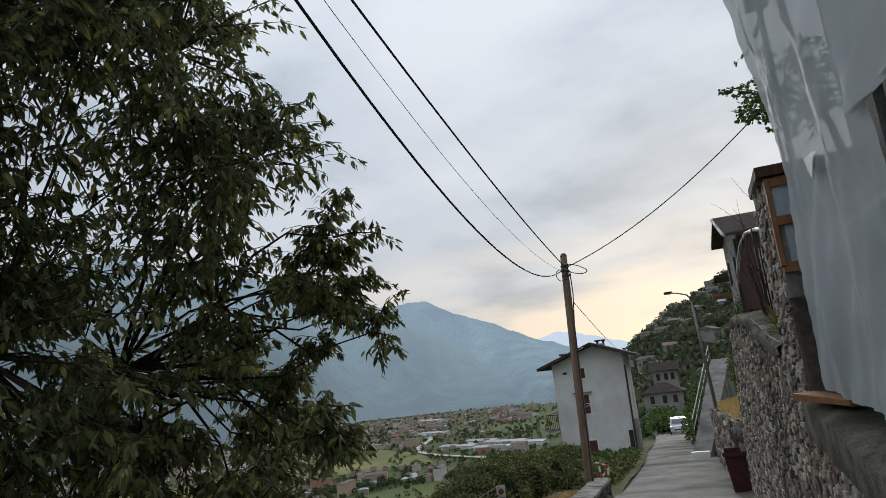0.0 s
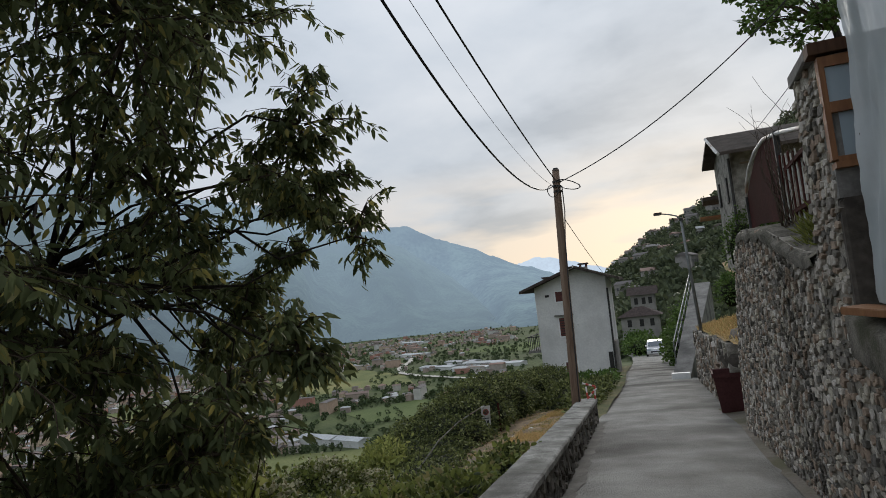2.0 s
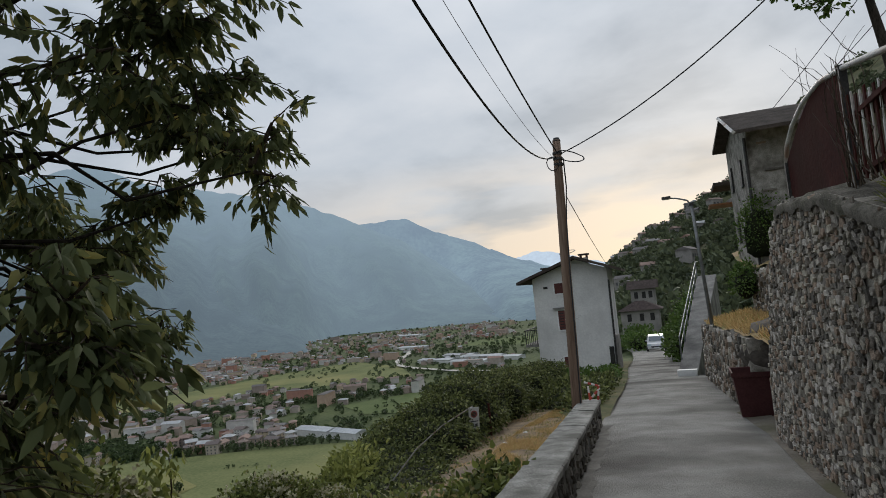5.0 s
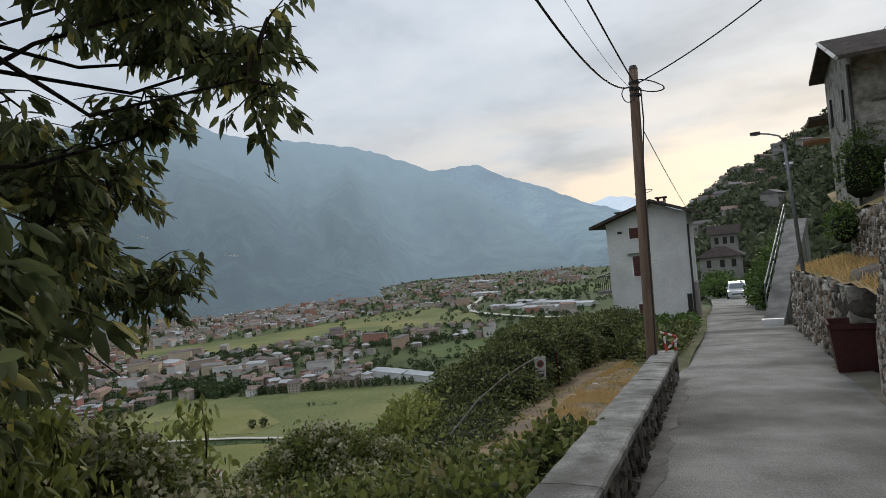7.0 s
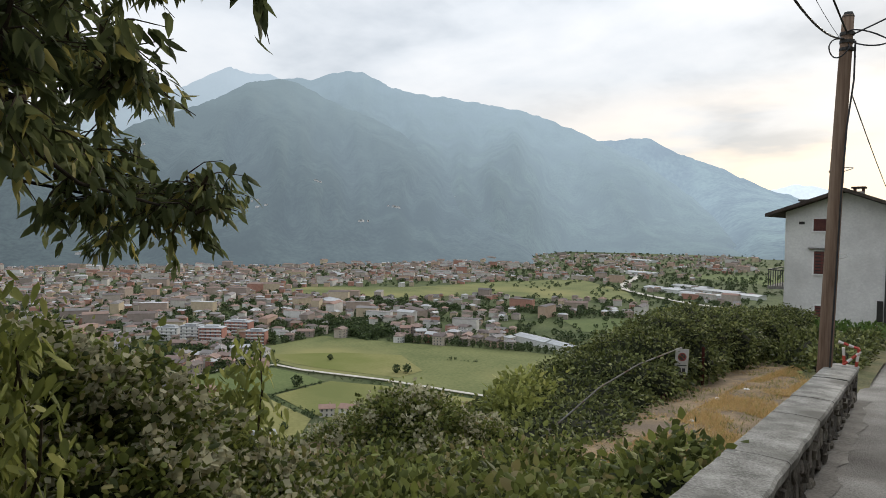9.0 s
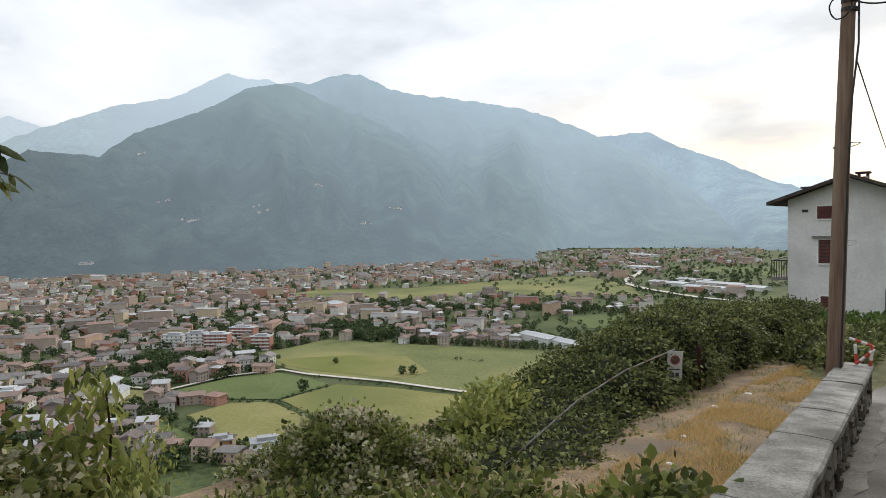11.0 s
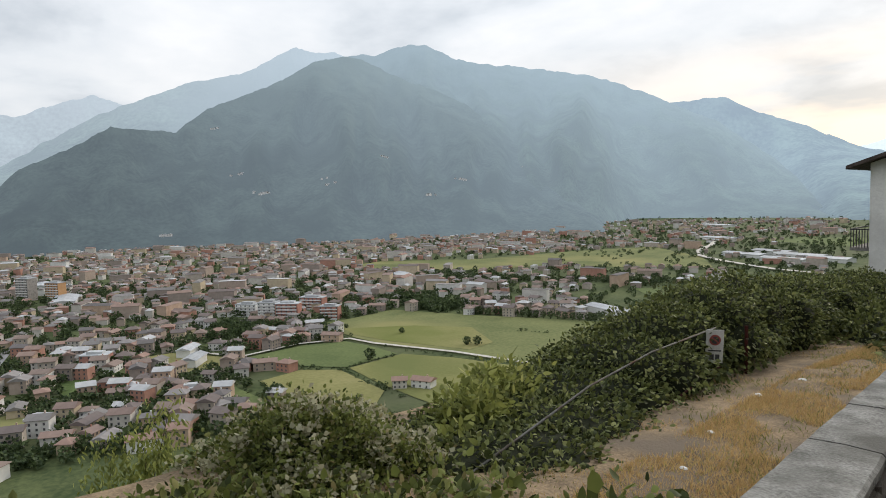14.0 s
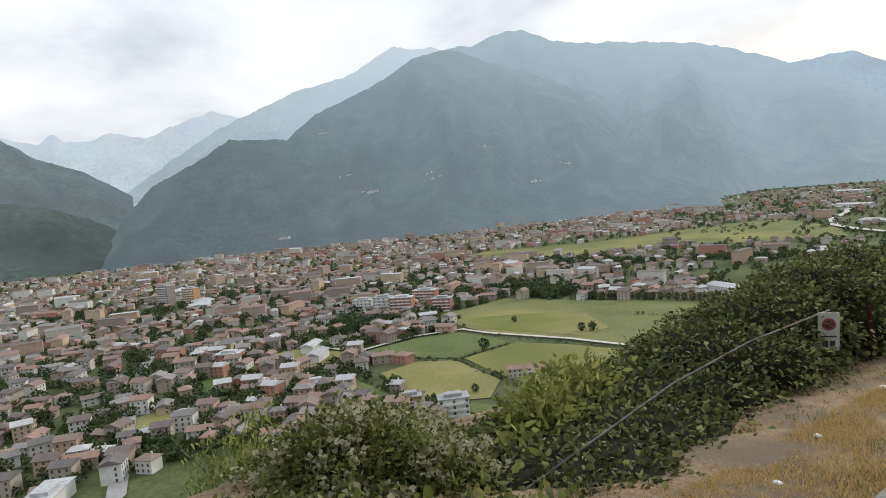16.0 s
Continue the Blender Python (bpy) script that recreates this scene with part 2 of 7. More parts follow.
M["render_grey"] = mat("grey_plaster", (0.26, 0.245, 0.23), (0.34, 0.32, 0.30), 1.2, 0.92, 0.3, 12, stain=(0.20, 0.19, 0.18))
M["roof_dark"] = mat("dark_roof_slate", (0.04, 0.032, 0.028), (0.085, 0.068, 0.06), 3, 0.9, 0.5, 6, vary="object", amount=0.2)
M["roof_dark"].node_tree.nodes["Principled BSDF"].inputs["Specular IOR Level"].default_value = 0.1
M["wood_dark"] = mat("brown_wood", (0.055, 0.032, 0.022), (0.12, 0.065, 0.04), 4, 0.75, 0.4, 6, stretch=(1, 1, 0.15))
M["wood_pole"] = mat("tarred_pole_wood", (0.13, 0.085, 0.06), (0.25, 0.18, 0.135), 9, 0.85, 0.6, 5, stretch=(1, 1, 0.06), stain=(0.13, 0.075, 0.05))
M["wood_orange"] = mat("orange_window_wood", (0.20, 0.085, 0.035), (0.32, 0.15, 0.06), 5, 0.6, 0.3, 6, stretch=(1, 1, 0.2))
M["red_paint"] = mat("red_brown_shutter_paint", (0.075, 0.022, 0.018), (0.13, 0.036, 0.028), 4, 0.6, 0.2, 8)
# dull dark steel
M["rust"] = mat("rusty_sheet_steel", (0.036, 0.012, 0.011), (0.066, 0.021, 0.017), 2.5, 0.92, 0.3, 9, stain=(0.04, 0.016, 0.012))
M["rust"].node_tree.nodes["Principled BSDF"].inputs["Specular IOR Level"].default_value = 0.06
M["pipe_white"] = mat("peeling_white_paint", (0.42, 0.41, 0.39), (0.62, 0.61, 0.58), 8, 0.55, 0.2, 6, stain=(0.25, 0.16, 0.11))
M["planter"] = mat("maroon_planter", (0.055, 0.022, 0.022), (0.085, 0.035, 0.034), 3, 0.65, 0.15, 10)
M["metal_grey"] = mat("galvanised_steel", (0.16, 0.165, 0.165), (0.26, 0.265, 0.265), 6, 0.5, 0.1, 8, metal=0.6)
M["metal_dark"] = mat("dark_steel", (0.03, 0.03, 0.03), (0.07, 0.065, 0.06), 6, 0.6, 0.2, 8, metal=0.4)
M["rail_old"] = mat("weathered_rail_paint", (0.10, 0.095, 0.085), (0.22, 0.21, 0.19), 9, 0.8, 0.2, 8, stain=(0.10, 0.05, 0.03))
M["cable"] = mat("black_cable", (0.015, 0.015, 0.017), (0.03, 0.03, 0.032), 20, 0.6, 0.0)
M["bark"] = mat("dark_bark", (0.02, 0.016, 0.013), (0.055, 0.045, 0.036), 14, 0.95, 0.8, 4, stretch=(1, 1, 0.25))
M["twig"] = mat("twig_bark", (0.04, 0.03, 0.022), (0.09, 0.07, 0.05), 14, 0.9, 0.3, 4)
M["leaf_tree"] = leaf_mat("cherry_leaf", (0.065, 0.082, 0.035), (0.185, 0.21, 0.088), 0.42, (0.38, 0.33, 0.10))
M["leaf_ivy"] = leaf_mat("hedge_leaf", (0.032, 0.042, 0.015), (0.155, 0.175, 0.055), 0.25, (0.28, 0.29, 0.11))
M["leaf_bramble"] = leaf_mat("bramble_leaf", (0.04, 0.052, 0.016), (0.22, 0.25, 0.065), 0.32, (0.26, 0.22, 0.10))
M["leaf_light"] = leaf_mat("sapling_leaf", (0.12, 0.14, 0.04), (0.31, 0.33, 0.09), 0.42, (0.40, 0.40, 0.14))
M["leaf_shrub"] = leaf_mat("shrub_leaf", (0.05, 0.09, 0.022), (0.12, 0.18, 0.045), 0.3)
M["flower"] = leaf_mat("fluffy_seed_head", (0.28, 0.26, 0.16), (0.50, 0.48, 0.33), 0.45)
# near black: the shade inside the bushes put into the colour
M["inner"] = mat("hedge_inside_shade", (0.010, 0.012, 0.007), (0.026, 0.03, 0.015), 6, 0.95, 0.5)
M["dry_grass"] = leaf_mat("dry_grass_blade", (0.40, 0.26, 0.11), (0.62, 0.45, 0.21), 0.45, (0.3, 0.29, 0.10))
M["green_grass"] = leaf_mat("green_grass_blade", (0.11, 0.13, 0.03), (0.22, 0.23, 0.06), 0.4)
M["verge"] = mat("dry_verge_soil", (0.14, 0.105, 0.07), (0.34, 0.25, 0.155), 3.5, 0.95, 0.9, 12, stain=(0.17, 0.135, 0.10))
M["edge_dust"] = mat("road_edge_dust", (0.13, 0.115, 0.095), (0.24, 0.21, 0.175), 2.2, 0.95, 0.6, 14, stain=(0.11, 0.105, 0.06))
M["terrace_grass"] = mat("dry_terrace_grass", (0.24, 0.17, 0.085), (0.38, 0.28, 0.15), 1.5, 0.95, 0.6, 12, stain=(0.16, 0.15, 0.05))
M["bank_grass"] = mat("green_bank_grass", (0.07, 0.075, 0.035), (0.17, 0.15, 0.075), 2.0, 0.95, 0.7, 12, stain=(0.06, 0.08, 0.03))
M["rock"] = mat("dark_rock", (0.06, 0.052, 0.045), (0.15, 0.13, 0.11), 2.5, 0.92, 0.9, 5)
M["glass"] = glass_mat("window_glass", (0.10, 0.12, 0.14))
M["glass_blue"] = glass_mat("dusty_blue_pane", (0.40, 0.47, 0.52))
M["white_paint"] = mat("white_paint", (0.62, 0.62, 0.61), (0.76, 0.76, 0.75), 4, 0.6, 0.1, 8)
M["car_white"] = mat("white_car_paint", (0.50, 0.51, 0.52), (0.58, 0.58, 0.59), 2, 0.25, 0.0)
M["rubber"] = mat("tyre_rubber", (0.012, 0.012, 0.012), (0.03, 0.03, 0.03), 20, 0.9, 0.2)
M["tape_red"] = mat("red_plastic_tape", (0.42, 0.05, 0.035), (0.52, 0.08, 0.05), 6, 0.5, 0.1)
M["tape_white"] = mat("white_plastic_tape", (0.65, 0.62, 0.6), (0.75, 0.73, 0.7), 6, 0.5, 0.1)
M["sign_white"] = mat("faded_sign_face", (0.42, 0.42, 0.40), (0.55, 0.55, 0.53), 8, 0.5, 0.1)
M["sign_red"] = mat("faded_sign_red", (0.24, 0.05, 0.045), (0.30, 0.08, 0.07), 8, 0.5, 0.1)
M["ink"] = mat("dark_ink", (0.03, 0.03, 0.035), (0.06, 0.06, 0.065), 8, 0.6, 0)
M["pane_dark"] = mat("dark_interior", (0.012, 0.011, 0.01), (0.03, 0.028, 0.025), 3, 0.6, 0)


def sheet_mat():
    m = bpy.data.materials.new("translucent_scaffold_sheet")
    m.use_nodes = True
    n, l = m.node_tree.nodes, m.node_tree.links
    p = n["Principled BSDF"]
    tc = n.new("ShaderNodeTexCoord")
    a = n.new("ShaderNodeTexNoise"); a.inputs["Scale"].default_value = 1.1; a.inputs["Detail"].default_value = 6
    l.new(tc.outputs["Object"], a.inputs["Vector"])
    rp = n.new("ShaderNodeValToRGB")
    rp.color_ramp.elements[0].color, rp.color_ramp.elements[1].color = (0.55, 0.60, 0.61, 1), (0.78, 0.81, 0.82, 1)
    rp.color_ramp.elements[0].position, rp.color_ramp.elements[1].position = 0.35, 0.65
    l.new(a.outputs[0], rp.inputs[0]); l.new(rp.outputs[0], p.inputs["Base Color"])
    p.inputs["Roughness"].default_value = 0.6
    t = n.new("ShaderNodeBsdfTranslucent"); l.new(rp.outputs[0], t.inputs[0])
    mx = n.new("ShaderNodeMixShader"); mx.inputs[0].default_value = 0.35
    l.new(p.outputs[0], mx.inputs[1]); l.new(t.outputs[0], mx.inputs[2])
    tr = n.new("ShaderNodeBsdfTransparent")
    m2 = n.new("ShaderNodeMixShader"); m2.inputs[0].default_value = 0.14
    l.new(mx.outputs[0], m2.inputs[1]); l.new(tr.outputs[0], m2.inputs[2])
    l.new(m2.outputs[0], n["Material Output"].inputs[0])
    return m


M["sheet"] = sheet_mat()


# ---------- mesh helpers ----------
class Build:
    """Collects boxes, tubes and polygons for one mesh."""

    def __init__(self):
        self.v, self.f = [], []

    def poly(self, pts):
        k = len(self.v)
        self.v += [tuple(p) for p in pts]
        self.f.append(tuple(range(k, k + len(pts))))
        return self

    def box(self, lo, hi, m=None, bevel=0.0):
        (x0, y0, z0), (x1, y1, z1) = lo, hi
        k = len(self.v)
        if bevel:
            b = bevel
            rings = [(z0, b), (z0 + b, 0), (z1 - b, 0), (z1, b)]
            pts = []
            for z, i in rings:
                c = b if i == 0 else b * 1.6
                pts += [(x0 + i + c * 0, y0 + c, z), (x0 + c, y0 + i * 0, z), (x1 - c, y0, z), (x1, y0 + c, z), (x1, y1 - c, z), (x1 - c, y1, z), (x0 + c, y1, z), (x0, y1 - c, z)]
            fs = [tuple(reversed(range(8))), tuple(range(24, 32))]
            for r in range(3):
                for j in range(8):
                    fs.append((r * 8 + j, r * 8 + (j + 1) % 8, r * 8 + 8 + (j + 1) % 8, r * 8 + 8 + j))
        else:
            pts = [(x0, y0, z0), (x1, y0, z0), (x1, y1, z0), (x0, y1, z0), (x0, y0, z1), (x1, y0, z1), (x1, y1, z1), (x0, y1, z1)]
            fs = [(3, 2, 1, 0), (4, 5, 6, 7), (0, 1, 5, 4), (1, 2, 6, 5), (2, 3, 7, 6), (3, 0, 4, 7)]
        if m is not None:
            pts = [tuple(m @ Vector(p)) for p in pts]
        self.v += pts
        self.f += [tuple(i + k for i in f) for f in fs]
        return self

    def tube(self, path, r0, r1=None, n=8, cap=True):
        r1 = r0 if r1 is None else r1
        path = [Vector(p) for p in path]
        k, m = len(self.v), len(path)
        for i, p in enumerate(path):
            d = (path[min(i + 1, m - 1)] - path[max(i - 1, 0)])
            d = d.normalized() if d.length > 1e-9 else Vector((0, 0, 1))
            a = d.cross(Vector((0, 0, 1)) if abs(d.z) < 0.9 else Vector((1, 0, 0))).normalized()
            b = d.cross(a)
            r = r0 + (r1 - r0) * i / max(m - 1, 1)
            for j in range(n):
                t = 2 * math.pi * j / n
                self.v.append(tuple(p + (a * math.cos(t) + b * math.sin(t)) * r))
        for i in range(m - 1):
            for j in range(n):
                self.f.append((k + i * n + j, k + i * n + (j + 1) % n, k + (i + 1) * n + (j + 1) % n, k + (i + 1) * n + j))
        if cap:
            self.f.append(tuple(k + j for j in reversed(range(n))))
            self.f.append(tuple(k + (m - 1) * n + j for j in range(n)))
        return self

    def ball(self, c, r, n=8, sq=(1, 1, 1)):
        k = len(self.v)
        rows = n // 2
        for i in range(rows + 1):
            t = math.pi * i / rows
            for j in range(n):
                p = 2 * math.pi * j / n
                self.v.append((c[0] + r * sq[0] * math.sin(t) * math.cos(p), c[1] + r * sq[1] * math.sin(t) * math.sin(p), c[2] + r * sq[2] * math.cos(t)))
        for i in range(rows):
            for j in range(n):
                self.f.append((k + i * n + j, k + (i + 1) * n + j, k + (i + 1) * n + (j + 1) % n, k + i * n + (j + 1) % n))
        return self

    def mesh(self, name, material, smooth=False):
        me = bpy.data.meshes.new(name)
        me.from_pydata(self.v, [], self.f)
        me.materials.append(material)
        if smooth:
            me.polygons.foreach_set("use_smooth", [True] * len(me.polygons))
        me.update()
        return me


def part(name, b, material, parent, label="", smooth=False):
    ob = new(name, b if isinstance(b, bpy.types.Mesh) else b.mesh(name, material, smooth))
    ob.parent = parent
    if label:
        ob["label"] = label
    return ob


def thing(name, b, material, label, category, group="", kind="", smooth=False):
    ob = new(name, b.mesh(name, material, smooth))
    return tagged(ob, label, category, group, kind)


def empty(name, at, label, category, group="", kind=""):
    ob = new(name)
    ob.location = at
    ob.empty_display_size = 0.2
    return tagged(ob, label, category, group, kind)


def wpart(name, b, material, parent, label="", smooth=False):
    """A part built in world coordinates under a thing that stands at its own place."""
    ob = part(name, b, material, parent, label, smooth)
    o = parent
    shift = Vector((0, 0, 0))
    while o is not None:
        shift += o.location
        o = o.parent
    ob.location = -shift
    return ob


def cloud_mesh(name, verts, faces_per, count, material):
    """A mesh of many alike small polygons; verts is (count*k, 3), faces_per the faces of one."""
    k = len(verts) // count
    tris = np.array(faces_per, dtype=np.int32)
    faces = (tris[None] + (np.arange(count) * k)[:, None, None]).reshape(-1, tris.shape[1])
    me = bpy.data.meshes.new(name)
    me.vertices.add(len(verts)); me.vertices.foreach_set("co", np.asarray(verts, np.float32).ravel())
    nl = faces.size
    me.loops.add(nl); me.loops.foreach_set("vertex_index", faces.ravel().astype(np.int32))
    me.polygons.add(len(faces))
    me.polygons.foreach_set("loop_start", np.arange(0, nl, tris.shape[1], dtype=np.int32))
    me.materials.append(material)
    me.update(calc_edges=True)
    return me


LANCE = np.array([(0, 0, 0), (0.16, 0.25, -0.03), (0.0, 0.25, 0.03), (-0.16, 0.25, -0.03), (0.13, 0.65, -0.09), (0, 0.65, -0.04), (-0.13, 0.65, -0.09), (0, 1, -0.18)])
LANCE_F = [(0, 1, 2), (0, 2, 3), (1, 4, 5), (1, 5, 2), (2, 5, 6), (2, 6, 3), (4, 7, 5), (5, 7, 6)]
BROAD = np.array([(0, 0, 0), (0.34, 0.3, -0.05), (0, 0.42, 0.05), (-0.34, 0.3, -0.05), (0.24, 0.72, -0.1), (-0.24, 0.72, -0.1), (0, 1, -0.12)])
BROAD_F = [(0, 1, 2), (0, 2, 3), (1, 4, 2), (2, 5, 3), (4, 6, 2), (2, 6, 5)]
TUFT = np.array([(0, 0, 0), (0.5, 0.35, 0.1), (0.1, 1, 0), (-0.5, 0.4, -0.1)])
TUFT_F = [(0, 1, 2), (0, 2, 3)]
BLADE = np.array([(-0.03, 0, 0), (0.03, 0, 0), (0.02, 0.6, 0.1), (0, 1, 0.3)])
BLADE_F = [(0, 1, 2), (0, 2, 3)]


def leaves(points, ways, sizes, shape, rng, spin=1.0):
    """Leaves of a template at points; each grows along its way."""
    points, ways = np.asarray(points, float), np.asarray(ways, float)
    n = len(points)
    d = ways / np.maximum(np.linalg.norm(ways, axis=1, keepdims=True), 1e-6)
    ref = rng.normal(size=(n, 3)) * spin + np.array([0, 0, 1.0])
    nrm = ref - (ref * d).sum(1, keepdims=True) * d
    nrm /= np.maximum(np.linalg.norm(nrm, axis=1, keepdims=True), 1e-6)
    side = np.cross(d, nrm)
    s = np.asarray(sizes, float)[:, None, None]
    v = (side[:, None] * shape[None, :, 0:1] + d[:, None] * shape[None, :, 1:2] + nrm[:, None] * shape[None, :, 2:3]) * s + points[:, None]
    return v.reshape(-1, 3)


def road_z(y):
    return 0.2 - 0.08 * (min(max(y, -30), 110) - 6.5)


def wall_x(y):
    return 1.13 - 0.055 * (y - 14.2)


def parapet_x(y):
    """Road-side face of the parapet."""
    return -1.02 - 0.077 * (y - 10.4)


# ---------- ground, road, valley ----------
def lerp_table(x, table):
    """Smooth interpolation in a small table of pairs, in rising order."""
    return float(np.interp(x, [a for a, _ in table], [b for _, b in table]))


VALLEY = -110.0
BASE_R = [(-40, 2600), (5, 2700), (21, 2745), (29, 2900), (38, 1937), (48, 1790), (57, 1750), (66, 1800), (82, 1820), (130, 1900)]


def ground_z(x, y):
    zr = road_z(y)
    xl = parapet_x(min(max(y, -10), 20)) - 0.35 - 0.06 * max(y - 20, 0)
    xr = wall_x(min(max(y, -10), 20)) - 0.04 * max(y - 20, 0)
    if x < xl:
        d = xl - x
        z = zr - 0.45 - 0.62 * max(d - 2.6, 0)
        z += noise.noise((x * 0.05, y * 0.05, 3)) * min(d * 0.1, 4)
        return max(z, VALLEY)
    if x > xr + 0.6:
        e = x - xr - 0.6
        rise = 1.2 if y < 17 else 0.1
        z = zr - 0.3 + min(e, 1) * rise + 0.45 * max(e - 1.0, 0)
        return min(z, 150 + noise.noise((x * 0.01, y * 0.01, 1)) * 30)
    return zr - 0.35


def build_ground():
    b = Build()
    na, rs = 220, [0.0] + [1.5 * 1.105 ** i for i in range(0, 82)]
    rs = [r for r in rs if r < 4850]
    rows = []
    for r in rs:
        row = []
        for j in range(na):
            t = 2 * math.pi * j / na
            x, y = -1 - r * math.sin(t), 12 + r * math.cos(t)
            row.append(len(b.v))
            b.v.append((x, y, ground_z(x, y)))
        rows.append(row)
    for i in range(len(rows) - 1):
        for j in range(na):
            k = (j + 1) % na
            b.f.append((rows[i][j], rows[i + 1][j], rows[i + 1][k], rows[i][k]))
    m = mat("hillside_and_valley_ground", (0.05, 0.07, 0.03), (0.12, 0.14, 0.06), 0.03, 0.95, 0.0, 12, stain=(0.10, 0.11, 0.06))
    thing("ground", b, m, "sloping hillside and flat valley floor below the road", "ground", kind="structure", smooth=True)


build_ground()

# the lane: narrow asphalt strip that falls away and bends beyond the houses
LANE_L = [(-12, 0.7), (10.4, -1.02), (18.5, -1.66), (27, -2.1), (31, -2.35), (40, -3.15), (55, -4.0), (73, -5.6), (110, -10)]
LANE_R = [(-12, 2.6), (14.2, 1.13), (17, 1.05), (20, 0.78), (27, 0.55), (31.5, 0.45), (33, -0.3), (40, -0.6), (52, -1.15), (73, -2.0), (110, -5)]


def build_lane():
    b = Build()
    ys = [-12 + i * 0.5 for i in range(90)] + [33 + i * 2.0 for i in range(39)]
    n = 12
    for i, y in enumerate(ys):
        xl, xr = lerp_table(y, LANE_L) - 0.05, lerp_table(y, LANE_R) + 0.25
        for j in range(n + 1):
            u = j / n
            x = xl + (xr - xl) * u
            z = road_z(y) - 0.05 * (2 * u - 1) ** 2 + 0.006 * noise.noise((x * 1.3, y * 0.8, 0))
            b.v.append((x, y, z))
    for i in range(len(ys) - 1):
        for j in range(n):
            k = i * (n + 1) + j
            b.f.append((k, k + 1, k + n + 2, k + n + 1))
    thing("road", b, M["asphalt"], "narrow worn grey asphalt lane running gently downhill", "road", kind="structure", smooth=True)


build_lane()


def strip(name, ys, left, right, height, n, material, label, category, rough=0.0):
    """A ground strip between two edge functions."""
    b = Build()
    for y in ys:
        for j in range(n + 1):
            x = left(y) + (right(y) - left(y)) * j / n
            b.v.append((x, y, height(x, y) + rough * noise.noise((x * 2.2, y * 2.2, 5))))
    for i in range(len(ys) - 1):
        for j in range(n):
            k = i * (n + 1) + j
            b.f.append((k, k + 1, k + n + 2, k + n + 1))
    return thing(name, b, material, label, category, kind="structure", smooth=True)


strip("verge_path", [-10 + i * 0.4 for i in range(115)], lambda y: parapet_x(min(y, 19)) - 4.2, lambda y: parapet_x(min(y, 19)) - 0.28 + (0.55 if y > 18.6 else 0),
      lambda x, y: road_z(y) - 0.06 - 0.10 * max(parapet_x(min(y, 19)) - 1.6 - x, 0), 14, M["verge"], "dry trodden verge with straw grass behind the parapet", "path", 0.05)
strip("gutter", [2 + i * 0.12 for i in range(140)], lambda y: parapet_x(y) - 0.02, lambda y: parapet_x(y) + 0.16 + 0.10 * noise.noise((y * 1.3, 0, 0)) + 0.06 * noise.noise((y * 4.7, 0, 2)), lambda x, y: road_z(y) - 0.05 * (1 - 2 * (x - parapet_x(y) + 0.05) / 2.5) ** 2 + 0.006, 4, M["gutter_dirt"], "dark damp dirt along the foot of the parapet", "gutter", 0.002)
strip("road_edge", [9 + i * 0.5 for i in range(23)], lambda y: lerp_table(y, LANE_R) - 0.12, lambda y: lerp_table(y, LANE_R) + 0.3,
      lambda x, y: road_z(y) - 0.02 + 0.10 * max(x - lerp_table(y, LANE_R) + 0.1, 0), 4, M["edge_dust"], "dusty strip of soil at the foot of the stone wall", "road edge", 0.03)


# ---------- distance: mountains ----------
def mountain(name, profile, base, far, material, label, seed, rugged=0.22, floor=VALLEY):
    """A mountain side from its foot to its skyline; profile: pairs of bearing and height angle in degrees."""
    b = Build()
    a0, a1 = profile[0][0], profile[-1][0]
    na, nr = int((a1 - a0) / 0.22), 34
    for i in range(na + 1):
        a = a0 + (a1 - a0) * i / na
        el = lerp_table(a, profile) + 0.16 * noise.noise((a * 1.1, seed, 0)) + 0.07 * noise.noise((a * 4.3, seed, 2))
        r0, r1 = lerp_table(a, base), (lerp_table(a, far) if isinstance(far, list) else far) + 120 * noise.noise((a * 0.15, seed, 7))
        top = r1 * math.tan(radians(el))
        t = radians(a)
        for j in range(nr + 1):
            u = j / nr
            bend = math.sin(math.pi * u)
            r = r0 + (r1 - r0) * (u + rugged * bend * (noise.noise((a * 0.22, u * 2.0, seed)) + 0.5 * noise.noise((a * 0.7, u * 4.0, seed + 5))))
            z = floor + (top - floor) * u ** 1.08 + bend * 0.05 * (top - floor) * noise.noise((a * 0.5, u * 6, seed + 9))
            b.v.append((-r * math.sin(t), 8 + r * math.cos(t), z))
    for i in range(na):
        for j in range(nr):
            k = i * (nr + 1) + j
            b.f.append((k, k + 1, k + nr + 2, k + nr + 1))
    return thing(name, b, material, label, "mountain", kind="structure", smooth=True)


